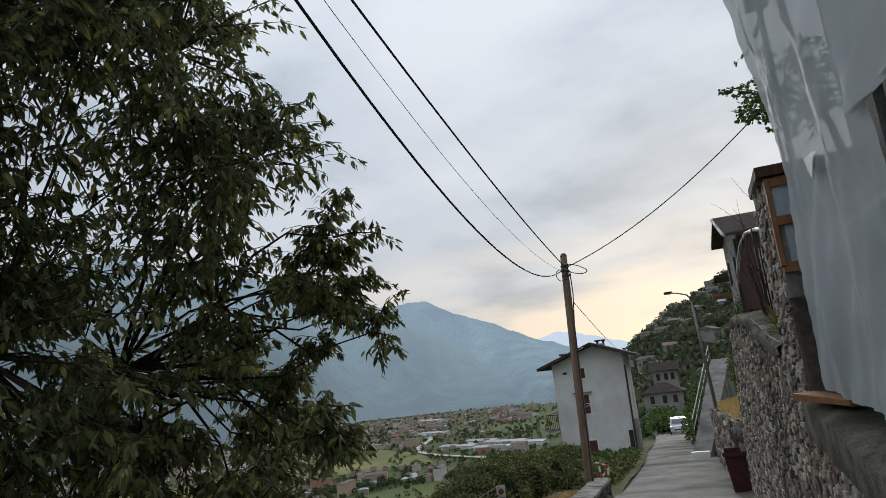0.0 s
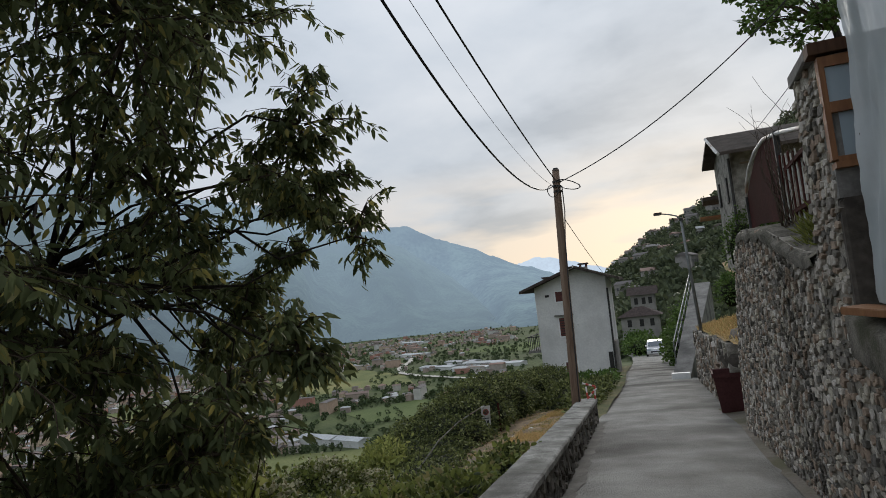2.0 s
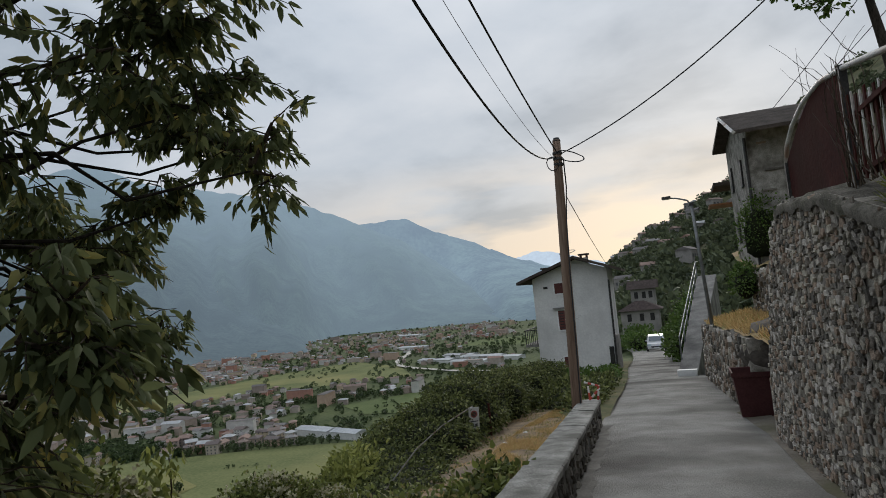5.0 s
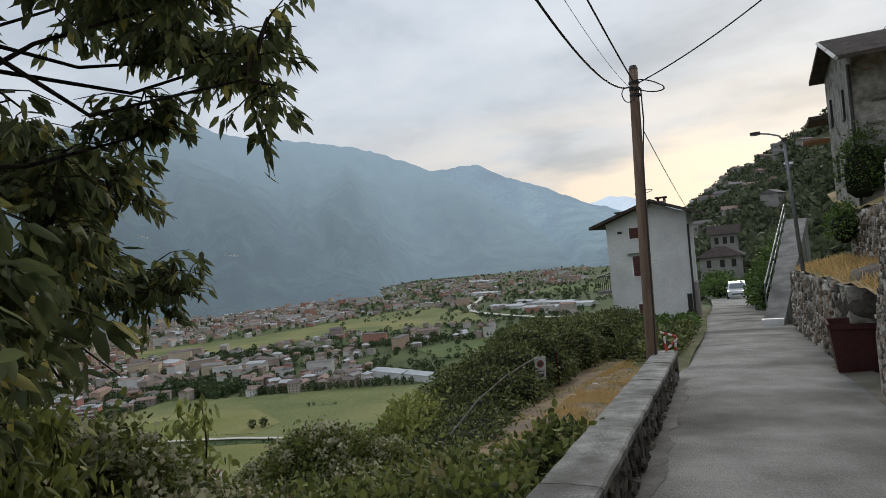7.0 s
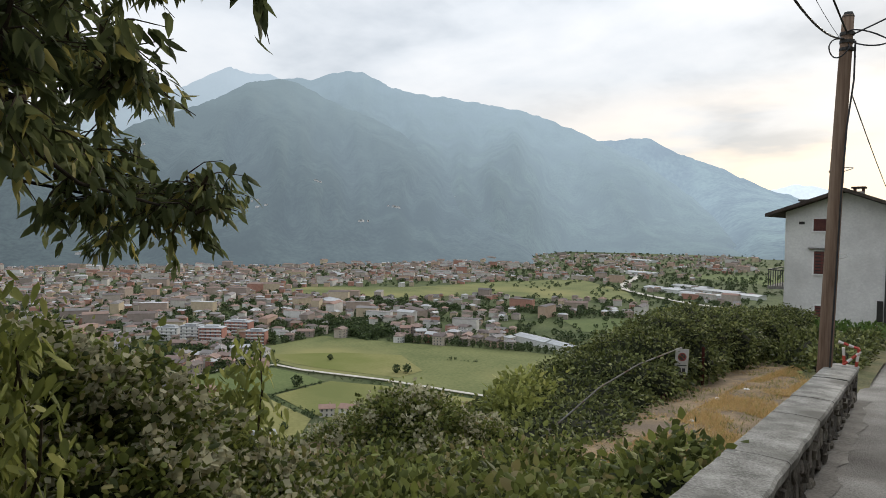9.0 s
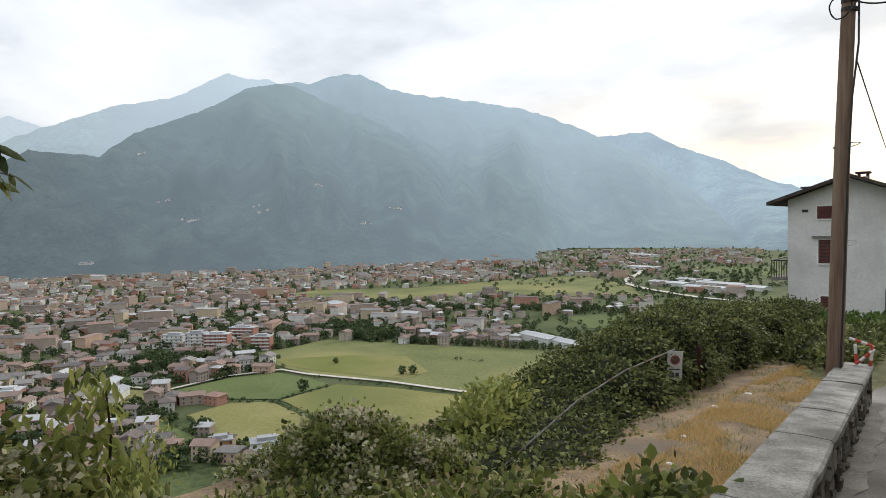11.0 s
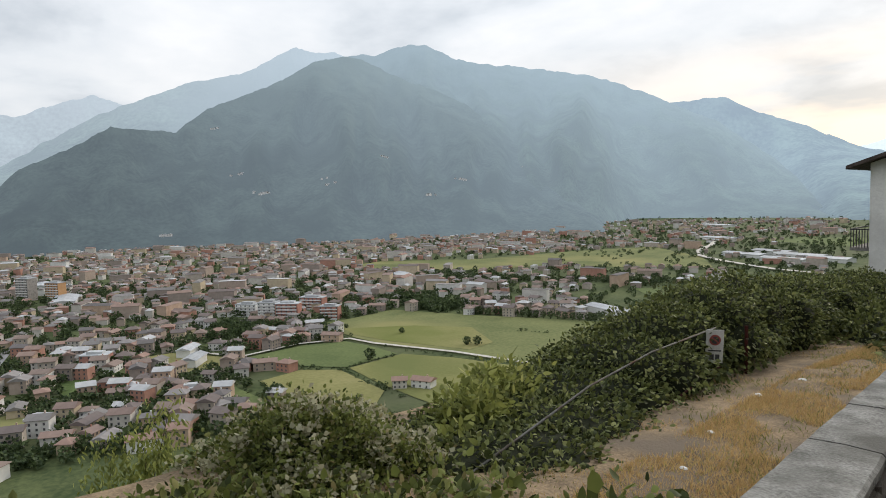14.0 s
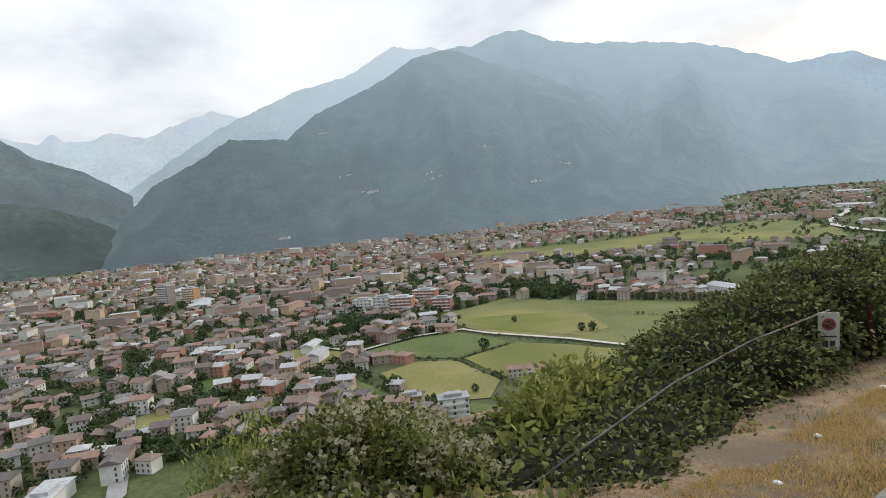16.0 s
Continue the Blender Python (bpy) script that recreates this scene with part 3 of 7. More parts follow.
def hazy_mat(name, forest, high, glow, zlow, zhigh, scale=0.006, near=0.42):
    """Forest below, paler meadow, rock and painted haze above; distance haze added as emission."""
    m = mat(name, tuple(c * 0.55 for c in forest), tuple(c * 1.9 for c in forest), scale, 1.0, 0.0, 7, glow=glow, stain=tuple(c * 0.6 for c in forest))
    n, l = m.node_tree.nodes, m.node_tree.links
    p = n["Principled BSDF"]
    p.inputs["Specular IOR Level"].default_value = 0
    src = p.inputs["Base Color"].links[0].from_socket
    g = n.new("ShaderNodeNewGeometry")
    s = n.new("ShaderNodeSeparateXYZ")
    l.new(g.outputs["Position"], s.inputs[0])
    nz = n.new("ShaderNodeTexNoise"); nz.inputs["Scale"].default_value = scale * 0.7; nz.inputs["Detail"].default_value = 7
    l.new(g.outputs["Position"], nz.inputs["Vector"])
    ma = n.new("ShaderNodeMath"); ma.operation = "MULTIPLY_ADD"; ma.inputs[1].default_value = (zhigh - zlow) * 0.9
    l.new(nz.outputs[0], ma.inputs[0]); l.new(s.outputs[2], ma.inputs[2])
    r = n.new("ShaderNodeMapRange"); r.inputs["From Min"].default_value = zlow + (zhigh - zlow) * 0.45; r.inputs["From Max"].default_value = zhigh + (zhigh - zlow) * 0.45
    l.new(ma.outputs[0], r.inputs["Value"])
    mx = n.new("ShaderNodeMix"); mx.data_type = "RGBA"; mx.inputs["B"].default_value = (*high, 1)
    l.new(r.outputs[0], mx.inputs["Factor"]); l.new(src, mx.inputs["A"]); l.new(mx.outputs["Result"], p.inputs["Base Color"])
    # haze painted as emission, growing with the distance from the hillside
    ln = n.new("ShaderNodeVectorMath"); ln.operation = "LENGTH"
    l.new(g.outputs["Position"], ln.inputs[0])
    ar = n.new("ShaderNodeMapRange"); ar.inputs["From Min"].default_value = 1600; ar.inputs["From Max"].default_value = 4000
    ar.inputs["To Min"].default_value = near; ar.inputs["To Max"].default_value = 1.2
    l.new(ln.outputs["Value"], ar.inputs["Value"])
    # and painted stronger towards the low sun
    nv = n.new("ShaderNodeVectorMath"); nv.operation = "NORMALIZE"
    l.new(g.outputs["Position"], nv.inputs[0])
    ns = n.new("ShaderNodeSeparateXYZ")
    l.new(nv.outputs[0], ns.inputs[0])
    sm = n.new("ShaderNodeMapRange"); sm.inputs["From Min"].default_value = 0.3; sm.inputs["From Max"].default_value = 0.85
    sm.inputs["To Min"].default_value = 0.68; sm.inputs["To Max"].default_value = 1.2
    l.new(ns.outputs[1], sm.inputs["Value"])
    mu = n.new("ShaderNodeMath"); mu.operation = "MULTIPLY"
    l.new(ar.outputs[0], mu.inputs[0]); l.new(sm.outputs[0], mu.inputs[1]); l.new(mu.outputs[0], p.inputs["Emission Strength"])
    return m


MAIN = [(12.5, -2.6), (13.8, -2.2), (15.9, -0.5), (17.5, 1.2), (20.1, 3.0), (22.9, 5.2), (24.8, 6.1), (26.0, 6.7), (28.5, 7.9), (30.2, 8.6), (32.7, 9.5), (35.4, 10.0), (39.0, 10.6), (41.9, 10.9),
        (43.2, 11.2), (44.7, 11.7), (46.5, 12.6), (48.0, 12.5), (49.4, 12.3), (50.6, 11.7), (51.8, 11.9), (53.8, 11.6), (55.7, 11.3), (58.2, 9.9), (61.1, 8.7), (64.3, 7.5), (66.7, 5.7), (68.4, 5.8), (71.3, 6.0), (74.3, 4.3), (77.5, 2.8), (79.9, 0.5), (82.3, -3.3)]
BACK = [(52, 11.3), (54.0, 12.0), (55.6, 12.0), (57.3, 12.4), (59.0, 11.5), (61.4, 10.3), (65.5, 9.5), (68.6, 8.3), (72.1, 6.9), (76.2, 4.5), (79.0, 2.7), (82, 0.5)]
FAR_L = [(64, 7.0), (68, 7.2), (70.4, 7.7), (72.5, 8.3), (75, 7.5), (77.5, 6.5), (79.9, 7.1), (81.4, 6.5), (83.2, 6.6), (83.7, 7.2), (84.7, 6.5), (86.5, 6.8), (90, 8), (98, 10), (110, 9)]
LEFT = [(79.0, 2.2), (82.1, 4.3), (85.2, 5.5), (87.1, 7.0), (92, 9), (100, 11), (120, 13), (140, 12)]
LEFT_LOW = [(78.5, -1.5), (81.1, 0.2), (84, 1.6), (87.7, 2.5), (95, 3), (130, 3)]
RIGHT_RIDGE = [(6, -2), (8, 0.2), (11.0, 2.0), (13.7, 2.9), (17.3, 4.7), (20.0, 5.7), (21.5, 6.5), (22.8, 7.2), (25.7, 7.0), (30, 7.0)]
FAR_R = [(-12, 1.0), (0, 1.2), (4, 1.4), (6.6, 1.8), (9.6, 2.8), (11.6, 3.3), (13.2, 2.9), (16, 2.4)]
SPUR = [(31.0, -3.4), (34.2, -0.6), (37.2, 2.4), (40.2, 5.4), (43.0, 7.6), (45.6, 8.9), (48.0, 9.7), (50.2, 10.7), (51.8, 11.5), (53.3, 11.75)] + [q for q in MAIN if q[0] > 53.5]
spur = mountain("mountain_spur", SPUR, [(33, 1900), (38, 1937), (48, 1790), (57, 1750), (66, 1800), (83, 1820)], [(33, 2300), (38, 2950), (44, 3350), (50, 3500), (56, 3400), (61, 3000), (66, 2650), (71, 2450), (83, 2250)], hazy_mat("wooded_spur", (0.024, 0.032, 0.026), (0.08, 0.10, 0.085), (0.116, 0.148, 0.175), 150, 900, 0.012, 0.54), "dark wooded spur rising above the town", 1)
mountain("mountain_main", [q for q in MAIN if q[0] < 58] + [(60, 8)], [(12, 2700), (29, 2900), (32, 2400), (38, 2100), (62, 2500)], 4000, hazy_mat("wooded_mountain", (0.03, 0.042, 0.03), (0.10, 0.125, 0.13), (0.122, 0.155, 0.183), 150, 900, 0.012, 0.44), "broad wooded mountain across the valley with hazy blue slopes", 2)
mountain("mountain_back", BACK, [(50, 3500), (90, 3500)], 4300, hazy_mat("hazy_ridge", (0.06, 0.08, 0.06), (0.16, 0.18, 0.17), (0.19, 0.23, 0.275), 300, 900), "paler ridge behind the wooded mountain", 4, 0.06, 100)
mountain("mountain_far_left", FAR_L, [(60, 4300), (110, 4300)], 4700, hazy_mat("pale_far_peaks", (0.08, 0.10, 0.09), (0.18, 0.2, 0.2), (0.27, 0.31, 0.36), 300, 900), "pale distant peaks at the head of a side valley", 8, 0.03, 100)
mountain("mountain_left", LEFT, [(78, 2500), (140, 2500)], 3300, hazy_mat("shaded_left_slope", (0.03, 0.04, 0.034), (0.10, 0.12, 0.11), (0.10, 0.122, 0.14), 300, 900), "steep wooded slope closing the side valley", 12)
mountain("mountain_left_foot", LEFT_LOW, [(78, 2000), (130, 2000)], 2450, hazy_mat("left_foothill", (0.03, 0.04, 0.032), (0.08, 0.10, 0.08), (0.075, 0.092, 0.10), 300, 900), "low wooded foothill at the edge of the town", 15)
mountain("mountain_right", RIGHT_RIDGE, [(5, 2300), (14, 2500), (20, 3900), (32, 3900)], 4400, hazy_mat("hazy_right_ridge", (0.06, 0.08, 0.06), (0.12, 0.14, 0.14), (0.114, 0.146, 0.184), 300, 900), "hazy blue ridge running down the valley", 20, 0.05, -118)
mountain("mountain_far_right", FAR_R, [(-14, 4500), (20, 4500)], 4750, hazy_mat("pale_right_range", (0.08, 0.1, 0.1), (0.18, 0.2, 0.2), (0.30, 0.34, 0.39), 300, 900), "very pale range on the horizon", 24, 0.02, -118)


# ---------- valley floor ----------
def inside(p, poly):
    x, y = p
    hit = False
    for (x0, y0), (x1, y1) in zip(poly, poly[1:] + poly[:1]):
        if (y0 > y) != (y1 > y) and x < (x1 - x0) * (y - y0) / (y1 - y0) + x0:
            hit = not hit
    return hit


FIELD_A = [(-507, 344), (-504, 384), (-511, 439), (-426, 464), (-333, 500), (-200, 530), (-170, 440), (-246, 362), (-284, 354), (-332, 349), (-400, 331), (-430, 332)]
FIELD_A_HAY = [(-470, 348), (-430, 395), (-385, 420), (-332, 387), (-330, 358), (-400, 340), (-440, 338)]
FIELD_G = [(-438, 242), (-440, 287), (-426, 318), (-398, 320), (-362, 317), (-359, 269), (-386, 252)]
FIELD_H = [(-373, 214), (-377, 246), (-357, 263), (-297, 251), (-276, 226), (-293, 205), (-334, 203)]
FIELD_B = [(-356, 270), (-359, 319), (-322, 334), (-253, 348), (-150, 352), (-160, 280), (-225, 250), (-275, 254), (-319, 261)]
FIELD_S = [(-500, 187), (-496, 210), (-449, 232), (-413, 219), (-439, 184)]
FIELD_N = [(-387, 186), (-385, 198), (-331, 195), (-312, 183), (-349, 182)]
FIELD_K = [(-278, 216), (-240, 226), (-215, 216), (-245, 205), (-273, 205)]
FIELD_Y = [(-464, 123), (-478, 141), (-442, 142), (-430, 120)]
FIELD_C = [(-907, 677), (-922, 764), (-790, 887), (-735, 1102), (-660, 1247), (-488, 1094), (-410, 956), (-499, 894), (-628, 865), (-670, 753), (-788, 675)]
FIELD_D = [(-330, 640), (-390, 700), (-330, 780), (-200, 760), (-180, 640)]
FIELD_L = [(-417, 75), (-419, 91), (-397, 97), (-374, 81), (-375, 67)]
WOOD_A = [(-568, 489), (-549, 531), (-457, 500), (-444, 468), (-501, 448)]
FAR_GREEN = [(-520, 1480), (-580, 1590), (-400, 1650), (-210, 1450), (-330, 1390)]

grass_mats = [mat("valley_meadow", (0.125, 0.145, 0.06), (0.20, 0.21, 0.09), 0.02, 1, 0, 20, stain=(0.25, 0.235, 0.10)),
              mat("mown_hay_field", (0.20, 0.195, 0.075), (0.27, 0.25, 0.11), 0.02, 1, 0, 20, stain=(0.15, 0.17, 0.05)),
              mat("young_green_field", (0.095, 0.125, 0.05), (0.145, 0.175, 0.07), 0.02, 1, 0, 25),
              mat("ripening_meadow", (0.175, 0.18, 0.065), (0.26, 0.245, 0.10), 0.025, 1, 0, 20, stain=(0.15, 0.165, 0.06)),
              mat("vegetable_rows", (0.06, 0.09, 0.03), (0.12, 0.16, 0.06), 0.3, 1, 0, 9)]


def flat(name, poly, z, material, label, category="field"):
    b = Build().poly([(x, y, z) for x, y in poly])
    return thing(name, b, material, label, category, kind="structure")


flat("field", FIELD_A, VALLEY + 0.4, grass_mats[0], "large flat green meadow on the valley floor")
flat("field", FIELD_A_HAY, VALLEY + 0.6, grass_mats[1], "pale mown patch in the large meadow")
flat("field", FIELD_G, VALLEY + 0.5, grass_mats[2], "fresh green field below the gravel track")
flat("field", FIELD_B, VALLEY + 0.4, grass_mats[3], "broad yellow-green hay field beside a pale track")
flat("field", FIELD_H, VALLEY + 0.5, grass_mats[1], "yellowish mown field with garden plots along it")
flat("field", FIELD_S, VALLEY + 0.7, grass_mats[1], "straw coloured field between houses")
flat("field", FIELD_N, VALLEY + 0.7, grass_mats[2], "narrow bright green field strip")
flat("field", FIELD_K, VALLEY + 0.7, grass_mats[2], "small green plot beside a white house")
flat("field", FIELD_Y, VALLEY + 0.7, grass_mats[4], "dark green vegetable plot between houses")
flat("field", FIELD_C, VALLEY + 0.5, grass_mats[0], "long green strip of meadow beyond the town")
flat("field", FIELD_D, VALLEY + 0.5, grass_mats[2], "green meadow behind the row of trees")
flat("field", FIELD_L, VALLEY + 0.5, grass_mats[0], "green lawn area at the edge of the town")
flat("field", FAR_GREEN, VALLEY + 0.3, grass_mats[2], "far green fields towards the narrows of the valley")


def ribbon(name, pts, width, z, material, label, category="road"):
    b = Build()
    pts = [Vector((x, y, z)) for x, y in pts]
    for i, p in enumerate(pts):
        d = (pts[min(i + 1, len(pts) - 1)] - pts[max(i - 1, 0)]).normalized()
        s = Vector((-d.y, d.x, 0)) * width / 2
        b.v += [tuple(p + s), tuple(p - s)]
    for i in range(len(pts) - 1):
        b.f.append((2 * i, 2 * i + 1, 2 * i + 3, 2 * i + 2))
    return thing(name, b, material, label, category, kind="structure")


M["track"] = mat("pale_gravel_track", (0.46, 0.43, 0.37), (0.58, 0.55, 0.49), 0.1, 1, 0, 9)
M["street"] = mat("town_street", (0.26, 0.26, 0.26), (0.36, 0.35, 0.34), 0.05, 1, 0, 9)
ribbon("white_track", [(-482, 224), (-442, 237), (-446, 287), (-430, 325), (-400, 327), (-332, 345), (-284, 351), (-150, 372)], 4.0, VALLEY + 1.2, M["track"], "pale gravel track crossing the fields")
ribbon("valley_road", [(-831, 1754), (-661, 1492), (-600, 1400), (-570, 1320), (-538, 1193), (-490, 1095), (-438, 1041), (-329, 961), (-242, 932), (-100, 900)], 11, VALLEY + 2.2, M["track"], "winding main road along the valley")
ribbon("town_street", [(-270, 20), (-303, 47), (-422, 74), (-560, 110), (-700, 160)], 8, VALLEY + 0.8, M["street"], "straight grey street between houses")


# ---------- town ----------
wall_tones = [(0.42, 0.37, 0.32), (0.52, 0.49, 0.45), (0.38, 0.31, 0.26), (0.46, 0.34, 0.26), (0.64, 0.63, 0.61), (0.31, 0.26, 0.23), (0.48, 0.40, 0.29), (0.56, 0.54, 0.51), (0.40, 0.22, 0.17)]
roof_tones = [(0.18, 0.15, 0.14), (0.25, 0.185, 0.16), (0.30, 0.215, 0.18), (0.23, 0.215, 0.205), (0.32, 0.215, 0.175), (0.28, 0.26, 0.25), (0.48, 0.48, 0.48), (0.20, 0.165, 0.15), (0.17, 0.155, 0.15), (0.26, 0.20, 0.17)]
M["town_wall"] = palette_mat("town_plaster", wall_tones, 0.9, "island", 0.3)
M["town_roof"] = palette_mat("town_roof_tiles", roof_tones, 0.85, "island", 0.3)
M["town_wall_one"] = palette_mat("house_plaster", wall_tones, 0.9, "object", 0.3)
M["town_roof_one"] = palette_mat("house_roof_tiles", roof_tones, 0.85, "object", 0.3)
M["town_window"] = mat("town_window", (0.05, 0.05, 0.055), (0.10, 0.10, 0.11), 1, 0.3, 0)
M["hall_roof"] = mat("pale_hall_roof", (0.30, 0.31, 0.32), (0.48, 0.49, 0.50), 0.05, 0.6, 0, 9, vary="object", amount=0.2)
M["tree_far"] = leaf_mat("far_tree_crown", (0.035, 0.055, 0.026), (0.10, 0.135, 0.055), 0.15)

rng = np.random.default_rng(5)
FIELD_EDGE = [(-446, 240), (-440, 335), (-150, 385), (-90, 230), (-235, 200), (-300, 200), (-378, 212)]
KEEP_OUT = [FIELD_EDGE, FIELD_A, FIELD_B, FIELD_C, FIELD_D, FIELD_L, FIELD_S, FIELD_N, FIELD_Y, WOOD_A]


def town_sites():
    """Plots of the town: nearest first."""
    sites = []
    r = 330.0
    while r < 2600:
        step = 12.0 + r * 0.0050
        a = 14 + rng.random() * 2
        while a < 92:
            x, y = -r * math.sin(radians(a)), 8 + r * math.cos(radians(a))
            x += rng.normal() * step * 0.22; y += rng.normal() * step * 0.22
            far = lerp_table(a, BASE_R)
            dense = noise.noise((x * 0.006, y * 0.006, 2)) + 0.55
            if a < 33:
                dense -= 1.0 if r < 1700 else 0.6
            if 33 <= a < 46 and 700 < r < 1300:
                dense -= 0.45
            if r < far * 1.02 and rng.random() < 0.30 + dense * 0.5 and not any(inside((x, y), q) for q in KEEP_OUT) and not (r < 420 and a < 40):
                sites.append((r, a, x, y))
            a += math.degrees(step / r)
        r += step * 0.95
    return sites


def house_shape(w, d, h, pitch, hip, over=0.5):
    """Wall and roof vertices of a plain house on its centre."""
    wall = [(-w, -d, 0), (w, -d, 0), (w, d, 0), (-w, d, 0), (-w, -d, h), (w, -d, h), (w, d, h), (-w, d, h)]
    wf = [(0, 1, 5, 4), (1, 2, 6, 5), (2, 3, 7, 6), (3, 0, 4, 7)]
    W, D, e = w + over, d + over, h - over * pitch * 0.4
    top = h + D * pitch
    rx = W - D * 0.9 if hip else W
    rx = max(rx, W * 0.15)
    roof = [(-W, -D, e), (W, -D, e), (W, D, e), (-W, D, e), (-rx, 0, top), (rx, 0, top)]
    rf = [(0, 1, 5, 4), (2, 3, 4, 5), (1, 2, 5), (3, 0, 4)]
    return wall, wf, roof, rf


def build_hamlets():
    """Small groups of pale houses on the wooded slope, set by bearing and height angle."""
    co = np.array([tuple(v.co) for v in spur.data.vertices])
    bearing = np.degrees(np.arctan2(-co[:, 0], co[:, 1] - 8))
    angle = np.degrees(np.arctan2(co[:, 2], np.hypot(co[:, 0], co[:, 1] - 8)))
    bw, br = Build(), Build()
    r = np.random.default_rng(77)
    for a, el, count in ((60.3, 0.7, 9), (62.0, 2.2, 4), (46.3, 0.3, 5), (38.3, 2.4, 5), (63.5, 6.0, 5), (50.7, 3.5, 3), (67.8, -2.5, 7), (55.0, 1.6, 4), (43.5, 1.4, 5)):
        for _ in range(count):
            x, y, z = co[np.argmin((bearing - a - r.normal() * 0.35) ** 2 + (angle - el - r.normal() * 0.06) ** 2)]
            w, d, h = 3.5 + 2.5 * r.random(), 3 + r.random(), 5 + 2 * r.random()
            wall, wf, roof, rf = house_shape(w, d, h, 0.3, False)
            t = radians(-a + r.normal() * 20)
            c, q = math.cos(t), math.sin(t)
            for src, fs, b in ((wall, wf, bw), (roof, rf, br)):
                k = len(b.v)
                b.v += [(x + u * c - v * q, y + u * q + v * c, z - 1.5 + o) for u, v, o in src]
                b.f += [tuple(i + k for i in f) for f in fs]
    root = empty("mountain_hamlets", (0, 0, 0), "tiny pale hamlets scattered on the wooded mountain", "hamlet", kind="stuff")
    part("hamlet_walls", bw, M["render_white"], root)
    part("hamlet_roofs", br, M["hall_roof"], root)


def build_town():
    sites = town_sites()
    sites.sort()
    near, rest = sites[:280], sites[280:]
    # nearest houses: a few designs, each with its parts
    designs = []
    for k in range(9):
        w, d = (4.2, 5.6, 4.8, 7.6, 4.4, 5.2, 6.4, 4.0, 5.0)[k], (3.6, 4.4, 4.6, 4.2, 3.6, 4.6, 4.0, 3.4, 4.8)[k]
        h = (5.4, 6.2, 8.6, 6.0, 6.6, 9.0, 5.0, 6.0, 8.2)[k]
        root = empty("town_house", (0, 0, 0), "plastered town house with a tiled pitched roof among others", "house", "houses of the town in the valley")
        wall, wf, roof, rf = house_shape(w, d, h, 0.36, k % 3 == 1, 0.7)
        b = Build(); b.v, b.f = list(wall), list(wf)
        part("wall", b, M["town_wall_one"], root)
        b = Build(); b.v, b.f = list(roof) + [(x, y, z - 0.25) for x, y, z in roof[:4]], list(rf) + [(0, 1, 7, 6), (1, 2, 8, 7), (2, 3, 9, 8), (3, 0, 6, 9)]
        part("roof", b, M["town_roof_one"], root)
        b = Build().box((w * 0.3, 0.4, h), (w * 0.3 + 0.7, 1.1, h + d * 0.36 + 1.0))
        part("chimney", b, M["town_wall_one"], root)
        for fl in range(2 if h < 7 else 3):
            z = 0.9 + fl * 2.6
            part("window", Build().box((-w - 0.08, -0.45 * d - 0.5, z), (-w + 0.05, -0.45 * d + 0.5, z + 1.3)).box((-w - 0.07, -0.45 * d - 0.7, z - 0.15), (-w + 0.04, -0.45 * d + 0.7, z)), M["town_window"], root)
            for u in (-0.68, -0.05, 0.6):
                part("window", Build().box((u * w - 0.5, -d - 0.08, z), (u * w + 0.5, -d + 0.05, z + 1.3)), M["town_window"], root)
        designs.append(root)
    for i, (r, a, x, y) in enumerate(near):
        m = pose(x, y, VALLEY, 0, 0, a - 22 + rng.normal() * 12 + (90 if rng.random() < 0.35 else 0))
        if i < len(designs):
            designs[i].matrix_basis = m
        else:
            copy_thing(designs[int(rng.integers(len(designs)))], m)
    for x, y, k, turn in ((-334, 168, 1, 10), (-316, 174, 4, 40), (-350, 160, 0, 25), (-398, 232, 3, 60), (-384, 240, 1, 15), (-392, 172, 7, 30), (-296, 262, 0, 50), (-436, 313, 3, 30), (-286, 272, 6, 20), (-479, 297, 2, 30), (-462, 262, 5, 35), (-405, 150, 3, 0), (-425, 176, 6, 60)):
        copy_thing(designs[k], pose(x, y, VALLEY, 0, 0, turn))
    # the rest of the town as one spread of buildings
    bw, br = Build(), Build()
    for r, a, x, y in rest:
        big = rng.random()
        w, d, h = 3.2 + rng.random() * 2.8, 2.8 + rng.random() * 1.6, 4.2 + rng.random() * 3.2
        if big > 0.93:
            w, d, h = 9 + rng.random() * 8, 5.0, 8 + rng.random() * 7
        pitch = 0.4 if big < 0.97 else 0.06
        wall, wf, roof, rf = house_shape(w, d, h, pitch, rng.random() < 0.4)
        t = radians(a - 22 + rng.normal() * 14 + (90 if rng.random() < 0.35 else 0))
        c, s = math.cos(t), math.sin(t)
        for src, fs, b in ((wall, wf, bw), (roof, rf, br)):
            k = len(b.v)
            b.v += [(x + px * c - py * s, y + px * s + py * c, VALLEY + pz) for px, py, pz in src]
            b.f += [tuple(q + k for q in f) for f in fs]
    town = empty("far_town", (0, 0, 0), "dense far spread of pale town houses with brown roofs", "town", kind="stuff")
    part("far_walls", bw, M["town_wall"], town)
    part("far_roofs", br, M["town_roof"], town)


build_town()
build_hamlets()


